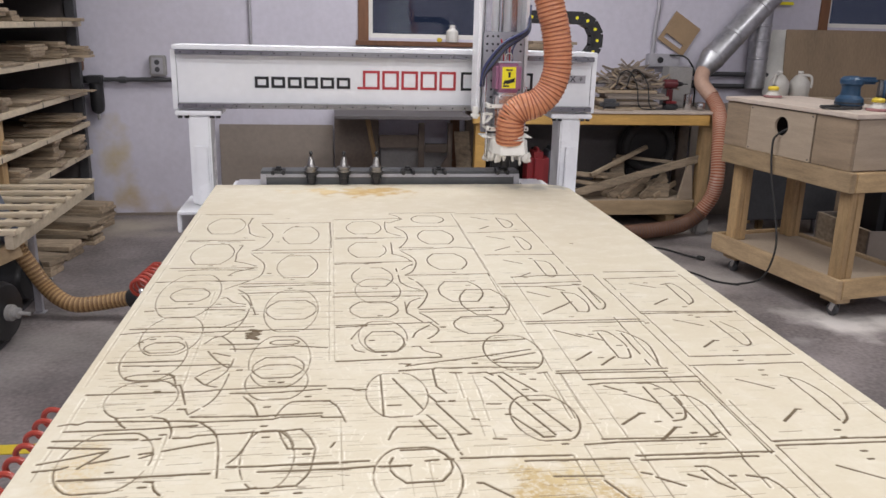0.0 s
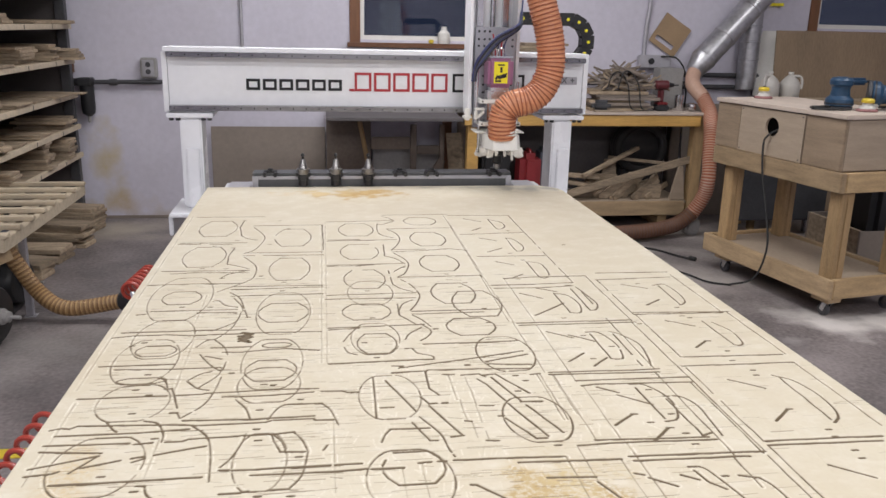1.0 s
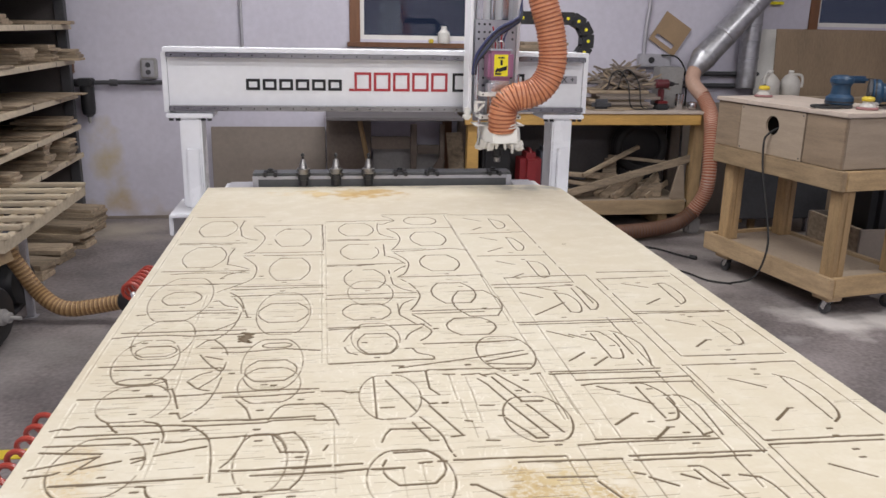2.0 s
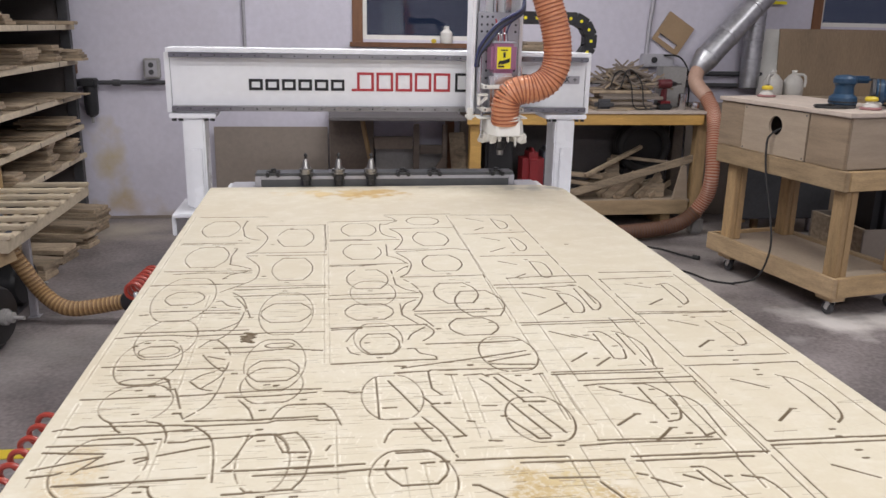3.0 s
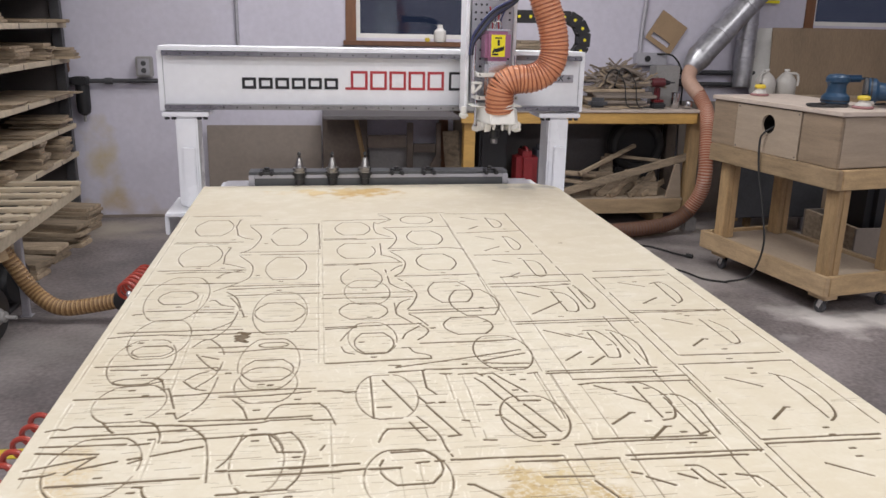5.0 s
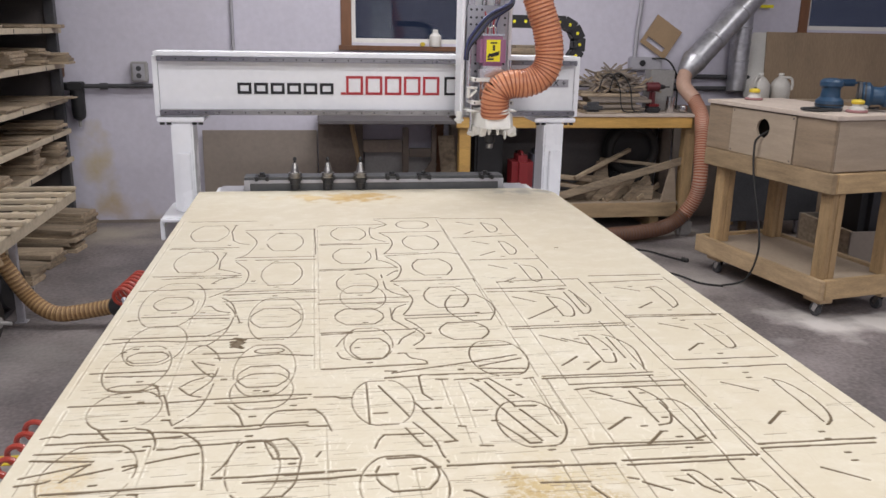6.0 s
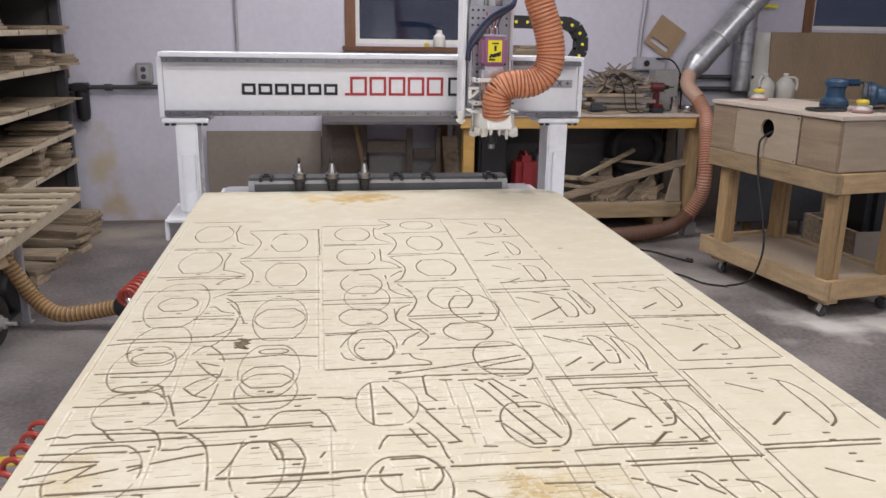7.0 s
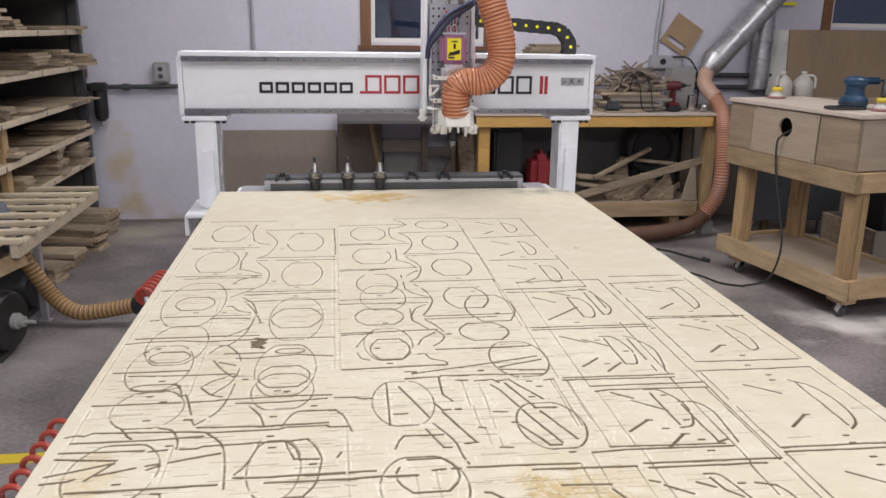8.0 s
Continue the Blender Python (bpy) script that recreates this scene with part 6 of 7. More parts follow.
def ducts():
    t = thing("dust_duct", "galvanised dust duct with a branch running down the wall", "duct", (3.0, 2.9, 1.3))
    bm = B()
    rod(bm, (2.84, 2.9, 1.33), (3.5, 2.95, 2.05), 0.1, 28)
    part("branch_pipe", bm, M_GALV, t)
    for f in (0.05, 0.3, 0.62):
        p = Vector((2.84, 2.9, 1.33)).lerp(Vector((3.5, 2.95, 2.05)), f)
        d = Vector((0.66, 0.05, 0.72)).normalized()
        bm = B()
        rod(bm, p - d * 0.014, p + d * 0.014, 0.105, 28)
        part("band", bm, M_GALV, t)
    bm = B()
    rod(bm, (3.345, 3.05, 1.1), (3.345, 3.05, CEIL - 0.02), 0.082, 28)
    part("riser", bm, M_GALV, t)
    for z in (1.35, 1.5, 1.62):
        bm = B()
        rod(bm, (3.345, 3.05, z), (3.345, 3.05, z + 0.02), 0.087, 28)
        part("band", bm, M_GALV, t)
    bm = B()
    rod(bm, (2.875, 2.903, 1.37), (2.77, 2.86, 1.25), 0.106, 28, r2=0.074)
    part("hose_adaptor", bm, M_GALV, t)
    bm = B()
    box(bm, 3.46, 3.64, 3.1, 3.13, 1.805, 1.83, 0.002)
    part("tag", bm, M_YELLOW, t, "bright yellow-green tag")
    h = thing("long_dust_hose", "dusty orange ribbed hose falling from the duct to the floor", "hose", (2.6, 2.2, 0))
    bm = B()
    tube(bm, [(2.8, 2.87, 1.29), (2.755, 2.83, 1.22), (2.745, 2.78, 1.15), (2.79, 2.68, 1.06)], 0.06, 40, 24, 0, 0.0, None)
    part("smooth_stretch", bm, M_HOSEPALE, h, "stretched pale orange hose wall")
    bm = B()
    tube(bm, [(2.79, 2.68, 1.06), (2.8, 2.55, 0.95), (2.74, 2.38, 0.82), (2.7, 2.28, 0.66), (2.68, 2.22, 0.5), (2.67, 2.24, 0.34), (2.6, 2.28, 0.18)], 0.053, 220, 24, 0, 0.004, 1)
    part("ribbed_stretch", bm, (M_HOSEPALE, M_HOSERIB), h)
    # the run along the floor is coloured darker to look shaded
    bm = B()
    tube(bm, [(2.605, 2.278, 0.19), (2.46, 2.26, 0.1), (2.2, 2.18, 0.075), (1.8, 2.08, 0.075), (1.2, 1.9, 0.075)], 0.056, 220, 24, 0, 0.003, 1)
    part("floor_stretch", bm, (M_HOSEFLOOR, M_DARKWOOD), h, "brown hose wall with shade put into its colour")
    bm = B()
    box(bm, 2.58, 2.7, 2.3, 2.42, 0, 0.14, 0.02)
    tube(bm, [(2.62, 2.32, 0.14), (2.66, 2.3, 0.22), (2.7, 2.34, 0.2)], 0.012, 14, 8)
    solo("hose_clamp", bm, M_GREYBOX, "grey hose clamp bracket standing on the floor", "clamp")
    bm = B()
    box(bm, 3.5, 5.4, -0.009, 0.009, 0, 1.6, 0.002, Matrix.Translation((0, 2.78, 0.01)) @ pose(0, 0, 0, -5))
    solo("plywood_sheet", bm, M_SHEET, "large brown plywood sheet leaning on the wall", "plywood sheet")
    # added board that gives the wall behind the hose its shaded tone
    bm = B()
    box(bm, 2.82, 3.4, -0.008, 0.008, 0, 0.98, 0.002, Matrix.Translation((0, 3.0, 0)) @ pose(0, 0, 0, -6))
    solo("leaning_board", bm, M_HARDBOARD, "brown board standing in for the shaded wall by the hose", "hardboard sheet")
    bm = B()
    beam(bm, (3.52, 3.02, 1.05), (3.58, 3.1, 1.6), 0.2, 0.012)
    solo("white_offcut", bm, M_MILK, "white board offcut leaning on the wall", "offcut")


# ---------------------------------------------------------------- benches at the wall
def fir_bench():
    t = thing("wall_bench", "long fir workbench with a yellowed front board and low shelf", "workbench", (1.78, 2.8, 0))
    bm = B()
    box(bm, 0.79, 2.77, 2.53, 3.13, 0.93, 0.952, 0.004)
    part("top", bm, M_TOPPLY, t)
    bm = B()
    box(bm, 0.8, 2.73, 2.54, 2.58, 0.842, 0.928, 0.005)
    part("front_board", bm, M_YELLOWWOOD, t, "yellowed fir front board")
    for x0, x1 in ((0.83, 0.92), (2.7, 2.79)):
        for y in (2.585, 3.03):
            bm = B()
            box(bm, x0, x1, y, y + 0.09, 0, 0.926, 0.005)
            # rear legs get the dim tone, their shade put into the colour
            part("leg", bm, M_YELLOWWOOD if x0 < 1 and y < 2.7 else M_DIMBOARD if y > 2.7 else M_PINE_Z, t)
    bm = B()
    box(bm, 1.2, 2.66, 2.54, 2.583, 0.112, 0.225, 0.005)
    part("shelf_front", bm, M_PINE, t)
    bm = B()
    box(bm, 0.93, 2.69, 2.59, 3.1, 0.2, 0.226, 0.003)
    part("shelf", bm, M_PLY, t)
    for x in (1.3, 2.5):
        bm = B()
        box(bm, x - 0.04, x + 0.04, 2.6, 3.0, 0, 0.198, 0.004)
        part("bearer", bm, M_PINE_Y, t)
    # dark sheet that stands in for the shade beneath the bench
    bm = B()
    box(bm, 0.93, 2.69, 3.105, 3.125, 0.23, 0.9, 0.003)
    part("back_panel", bm, M_DIMPANEL, t, "dark panel standing in for the shade beneath")


def side_table():
    """Unlit table beside the bench, shade painted in; frames and panels stored under it."""
    t = thing("storage_table", "dark brown table with boards stored upright beneath", "table", (0.3, 2.85, 0))
    # top coloured dark because no light falls here
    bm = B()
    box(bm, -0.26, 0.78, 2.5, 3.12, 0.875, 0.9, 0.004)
    part("top", bm, M_DIMPANEL, t)
    for x in (-0.22, 0.74):
        bm = B()
        box(bm, x - 0.035, x + 0.035, 3.04, 3.11, 0, 0.873, 0.004)
        part("leg", bm, M_DARKWOOD, t)
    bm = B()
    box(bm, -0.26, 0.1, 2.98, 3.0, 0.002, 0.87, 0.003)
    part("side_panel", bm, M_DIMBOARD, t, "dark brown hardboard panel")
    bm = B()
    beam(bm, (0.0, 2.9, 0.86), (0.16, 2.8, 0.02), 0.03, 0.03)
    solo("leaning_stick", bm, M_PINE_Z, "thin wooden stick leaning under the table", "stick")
    # pieces of a wooden frame, in the dim shade tone
    f = thing("wooden_frame", "dark brown wooden frame pieces stored under the table", "trestle", (0.45, 2.95, 0))
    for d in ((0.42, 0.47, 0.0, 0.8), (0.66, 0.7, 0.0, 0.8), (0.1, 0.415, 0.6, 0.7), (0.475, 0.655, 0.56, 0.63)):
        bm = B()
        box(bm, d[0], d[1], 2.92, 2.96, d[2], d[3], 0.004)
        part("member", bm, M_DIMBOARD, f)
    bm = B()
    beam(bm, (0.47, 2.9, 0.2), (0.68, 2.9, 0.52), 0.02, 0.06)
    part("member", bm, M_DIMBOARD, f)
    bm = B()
    beam(bm, (0.82, 2.75, 0.0), (0.76, 2.82, 0.75), 0.02, 0.16)
    solo("leaning_offcut", bm, M_SCRAP, "pale board offcut leaning by the bench leg", "offcut")
    # a plain grey panel
    bm = B()
    box(bm, 0.12, 0.78, 3.05, 3.07, 0.0, 0.6, 0.003)
    solo("steel_sheet", bm, M_GREYBOX, "grey panel standing under the table", "steel sheet")
    bm = B()
    box(bm, -1.18, -0.27, -0.004, 0.004, 0, 0.76, 0.002, Matrix.Translation((0, 3.06, 0)) @ pose(0, 0, 0, -3))
    solo("hardboard_sheet", bm, M_HARDBOARD, "brown hardboard sheet leaning on the wall", "hardboard sheet")


def under_bench():
    z = 0.227
    c = thing("jerry_can", "red plastic fuel can with a rounded top on the shelf", "fuel can", (1.34, 2.72, z))
    bm = B()
    box(bm, 1.275, 1.45, 2.6, 2.86, z + 0.001, 0.61, 0.05)
    part("body", bm, M_RED, c)
    bm = B()
    tube(bm, [(1.362, 2.66, 0.595), (1.362, 2.68, 0.625), (1.362, 2.76, 0.628), (1.362, 2.8, 0.595)], 0.013, 20, 10)
    part("handle", bm, M_RED, c)
    bm = B()
    rod(bm, (1.362, 2.81, 0.6), (1.362, 2.81, 0.63), 0.025)
    part("cap", bm, M_BLACK, c)
    bm = B()
    box(bm, 1.455, 1.6, 2.66, 2.88, z + 0.001, 0.64, 0.03)
    solo("plastic_canister", bm, M_GREYBLUE, "slate-blue plastic canister on the bench shelf", "canister")
    # black box added to make the shelf beside the can dark
    bm = B()
    box(bm, 0.99, 1.22, 2.75, 3.0, z + 0.001, 0.8, 0.02)
    solo("black_case", bm, M_BLACK, "black box standing in for the dark beside the can", "case")
    t = thing("rolled_hose", "black rubber hose rolled up on the bench shelf", "hose roll", (2.38, 2.95, z))
    for k in range(3):
        bm = B()
        n = 40
        tube(bm, [(2.38 + 0.2 * math.cos(a), 2.89 + 0.05 * k, 0.62 + 0.19 * math.sin(a)) for a in np.linspace(0, math.tau, n)], 0.035, 80, 12)
        part("loop", bm, M_RUBBER, t)
    bm = B()
    box(bm, 2.2, 2.56, 2.88, 3.04, z + 0.001, 0.45, 0.02)
    part("stand", bm, M_BLACK, t)
    bm = B()
    rod(bm, (2.38, 2.92, 0.62), (2.38, 3.05, 0.62), 0.215, 36)
    part("drum", bm, M_BLACK, t, "black drum")
    # scrap pile
    rng = random.Random(11)
    pieces = [((1.79, 2.6, 0.43), (2.33, 2.82, 0.63), 0.035, 0.03), ((1.62, 2.6, 0.27), (2.74, 2.63, 0.57), 0.03, 0.06), ((2.55, 2.66, 0.52), (2.1, 2.9, 0.54), 0.03, 0.025),
              ((1.65, 2.64, 0.44), (1.95, 2.72, 0.4), 0.1, 0.03), ((1.66, 2.66, 0.38), (1.9, 2.7, 0.34), 0.12, 0.03)]
    for a, b, w, h in pieces:
        bm = B()
        beam(bm, a, b, w, h, 0.004)
        solo("scrap_stick", bm, M_SCRAP, "grey-brown wooden stick in the scrap pile", "scrap wood", "scrap wood under the bench")
    for k in range(13):
        x = 2.0 + 0.035 * k + rng.uniform(-0.01, 0.01)
        lean = rng.uniform(0.1, 0.2)
        bm = B()
        beam(bm, (x - 0.06, 2.62 + rng.uniform(0, 0.1), z + 0.012), (x + lean, 2.68 + rng.uniform(0, 0.12), z + rng.uniform(0.1, 0.2)), 0.016, rng.uniform(0.03, 0.07), 0.002)
        solo("scrap_stick", bm, M_SCRAP, "rough thin wooden offcut in the scrap pile", "scrap wood", "scrap wood under the bench")
    for x0, x1, y, h, top in ((1.7, 2.25, 2.72, 0.2, 0.4), (2.02, 2.18, 2.85, 0.3, 0.25), (2.55, 2.68, 2.6, 0.28, 0.45)):
        bm = B()
        b = bmesh.new()
        lo = [(x0, z + 0.002), (x1, z + 0.002), (x1 - (x1 - x0) * top * 0.6, z + h), (x0 + (x1 - x0) * top, z + h)]
        f = [b.verts.new((x, y, q)) for x, q in lo]
        g = [b.verts.new((x, y + 0.03, q)) for x, q in lo]
        b.faces.new(f)
        b.faces.new(g[::-1])
        for i in range(4):
            b.faces.new((f[i], g[i], g[(i + 1) % 4], f[(i + 1) % 4]))
        bmesh.ops.recalc_face_normals(b, faces=b.faces[:])
        bmesh.ops.bevel(b, geom=b.edges[:], offset=0.003, segments=2, affect="EDGES")
        merge(bm, b)
        solo("shaped_offcut", bm, M_PLY if x0 > 2.5 else M_SCRAP, "tapered plywood offcut standing in the scrap pile", "scrap wood", "scrap wood under the bench")
    bm = B()
    box(bm, 2.3, 2.5, 2.66, 2.85, z + 0.001, z + 0.12, 0.006)
    solo("scrap_block", bm, M_SCRAP, "thick wooden block in the scrap pile", "scrap wood", "scrap wood under the bench")


def bench_top_items():
    z = 0.953
    rng = random.Random(4)
    # stacked offcuts carrying a tangle of sticks
    zz = z
    for k in range(7):
        h = rng.uniform(0.018, 0.026)
        bm = B()
        x0 = 1.86 + rng.uniform(-0.05, 0.06)
        box(bm, x0, x0 + rng.uniform(0.45, 0.52), 2.64 + rng.uniform(-0.02, 0.03), 2.86, zz + 0.0005, zz + h, 0.003)
        solo("bench_offcut", bm, M_HARDBOARD if k % 3 else M_SCRAP, "flat plywood offcut stacked on the bench", "offcut", "offcuts on the bench")
        zz += h
    t = thing("stick_bundle", "tangled heap of thin dowels and cut sticks on the bench", "sticks", (2.12, 2.76, zz))
    for k in range(170):
        a = rng.uniform(-0.35, 0.35) + (math.pi if rng.random() < 0.5 else 0)
        L = rng.uniform(0.1, 0.26)
        cx, cy = 2.1 + rng.gauss(0, 0.12), 2.76 + rng.uniform(-0.1, 0.1)
        hgt = max(0.0, 0.2 - 0.55 * abs(cx - 2.1)) * rng.random()
        tilt = rng.uniform(-0.3, 0.75)
        d = Vector((math.cos(a) * math.cos(tilt), math.sin(a) * 0.6, math.sin(tilt))) * L
        p = Vector((cx, cy, zz + 0.008 + hgt))
        lo = min(0, d.z / -2 + 0)
        q0, q1 = p - d / 2, p + d / 2
        lift = max(0, zz + 0.006 - min(q0.z, q1.z))
        q0.z += lift
        q1.z += lift
        bm = B()
        beam(bm, q0, q1, 0.011, rng.uniform(0.008, 0.016), 0.0015)
        part("stick", bm, (M_SCRAP, M_HARDBOARD, M_DIMBOARD, M_HARDBOARD, M_SCRAP)[k % 5], t)
    for k in range(2):
        bm = B()
        x = 1.95 + 0.09 * k
        tube(bm, [(x, 2.62, zz + 0.03), (x + 0.03, 2.61, zz + 0.13 + 0.02 * k), (x + 0.1, 2.63, zz + 0.15), (x + 0.17, 2.62, zz + 0.05), (x + 0.2, 2.6, z + 0.03), (x + 0.3, 2.58, z + 0.012)], 0.005, 40, 8)
        part("wire_tie", bm, M_RUBBER, t, "black cable looped over the sticks")
    bm = B()
    box(bm, 1.82, 1.98, 2.56, 2.63, z + 0.001, z + 0.09, 0.03)
    solo("sanding_block", bm, M_DARKGREY, "dark grey rounded bundle on the bench", "bundle")
    bm = B()
    box(bm, 1.84, 2.08, 2.54, 2.62, z + 0.0005, z + 0.012, 0.003)
    solo("thin_batten", bm, M_PLY, "thin pale batten lying on the bench edge", "batten")
    # carton behind the gantry with boards laid on it
    c = thing("carton", "brown cardboard carton with closed flaps on the bench", "carton", (1.35, 2.9, z))
    bm = B()
    box(bm, 1.26, 1.6, 2.76, 3.08, z + 0.001, 1.396, 0.006)
    part("body", bm, M_CARDBOARD, c)
    bm = B()
    box(bm, 1.27, 1.59, 2.915, 2.965, 1.3965, 1.399, 0)
    part("tape", bm, M_HARDBOARD, c, "brown packing tape")
    for k, (x0, x1) in enumerate(((1.25, 1.62), (1.27, 1.63), (1.3, 1.66))):
        bm = B()
        box(bm, x0, x1, 2.78, 3.02, 1.401 + 0.022 * k, 1.421 + 0.022 * k, 0.003)
        solo("carton_board", bm, M_SCRAP, "short rough board lying on the carton", "board", "boards on the carton")
    # cordless drill
    d = thing("cordless_drill", "red and black cordless drill standing on its battery", "drill", (2.43, 2.68, z))
    bm = B()
    box(bm, 2.375, 2.49, 2.63, 2.73, z + 0.001, z + 0.05, 0.012)
    part("battery", bm, M_BLACK, d, "black battery pack")
    bm = B()
    beam(bm, (2.425, 2.68, z + 0.045), (2.425, 2.68, z + 0.18), 0.05, 0.042, 0.015)
    part("grip", bm, M_MAROON, d)
    bm = B()
    box(bm, 2.385, 2.48, 2.636, 2.724, z + 0.051, z + 0.07, 0.008)
    part("foot", bm, M_RED, d, "red battery foot")
    bm = B()
    rod(bm, (2.37, 2.68, z + 0.205), (2.48, 2.68, z + 0.205), 0.037, 20)
    part("motor_body", bm, M_MAROON, d, "dark red motor body")
    bm = B()
    rod(bm, (2.481, 2.68, z + 0.205), (2.53, 2.68, z + 0.205), 0.024, 16, r2=0.014)
    rod(bm, (2.53, 2.68, z + 0.205), (2.57, 2.68, z + 0.205), 0.005, 8)
    part("chuck", bm, M_BLACK, d)
    bm = B()
    lathe(bm, [(0.034, 0), (0.036, 0.004), (0.036, 0.125), (0.033, 0.125), (0.033, 0.01)], 24, Matrix.Translation((2.585, 2.68, z + 0.001)))
    solo("steel_cup", bm, M_STEEL, "plain brushed steel cup on the bench", "cup")
    bm = B()
    lathe(bm, [(0.02, 0), (0.035, 0.01), (0.04, 0.03), (0.034, 0.055), (0.02, 0.065)], 24, Matrix.Translation((2.69, 2.66, z + 0.001)))
    solo("chrome_knob", bm, M_STEEL, "round chrome fitting on the bench", "fitting")
    b = thing("grey_control_box", "grey cardboard box standing on the bench", "box", (2.56, 2.9, z))
    bm = B()
    box(bm, 2.47, 2.68, 2.84, 2.98, z + 0.001, z + 0.33, 0.006)
    part("body", bm, M_GREYBOX, b)
    bm = B()
    tube(bm, [(2.56, 3.06, 1.37), (2.68, 3.02, 1.36), (2.75, 2.98, 1.25), (2.76, 2.95, 1.1), (2.74, 2.9, z + 0.012)], 0.007, 30, 8)
    solo("power_cord", bm, M_RUBBER, "black power cord hanging behind the bench", "cord")


def rear_shelf():
    t = thing("rear_bench", "plain pine bench against the wall behind the cart", "workbench", (3.9, 2.6, 0))
    bm = B()
    box(bm, 3.15, 4.7, 2.42, 2.74, 1.03, 1.065, 0.004)
    part("top", bm, M_PINE, t)
    for x in (3.2, 4.65):
        for y in (2.45, 2.66):
            bm = B()
            box(bm, x, x + 0.05, y, y + 0.05, 0, 1.028, 0.004)
            part("leg", bm, M_PINE_Z, t)
    for x, s in ((3.31, 1), (3.49, -1)):
        j = thing("plastic_jug", "milky white plastic gallon jug with a handle", "jug", (x, 2.6, 1.066), group="jugs on the rear bench")
        m = Matrix.Translation((x, 2.6, 1.066))
        bm = B()
        lathe(bm, [(0.074, 0), (0.08, 0.008), (0.081, 0.1), (0.073, 0.135), (0.042, 0.175), (0.02, 0.19), (0.02, 0.2)], 28, m)
        part("body", bm, M_JUG, j)
        bm = B()
        rod(bm, (x, 2.6, 1.266), (x, 2.6, 1.281), 0.022, 20)
        part("cap", bm, M_MILK, j)
        bm = B()
        tube(bm, [(x - 0.015, 2.58, 1.25), (x - s * 0.06, 2.56, 1.245), (x - s * 0.075, 2.55, 1.2), (x - s * 0.07, 2.55, 1.15)], 0.011, 20, 10)
        part("handle", bm, M_JUG, j)
    bm = B()
    box(bm, 3.35, 4.2, 2.43, 2.5, 1.066, 1.085, 0.003)
    solo("loose_batten", bm, M_SCRAP, "loose wooden batten lying on the rear bench", "batten")


# ---------------------------------------------------------------- cart
CART = (2.54, 0.37, 0)
CART_RZ = math.degrees(math.atan2(0.98, -0.18))


def cart_point(a, r, z):
    """a along the long front, r back from it."""
    m = pose(*CART, 0, 0, CART_RZ)
    return m @ Vector((a, -r, z))


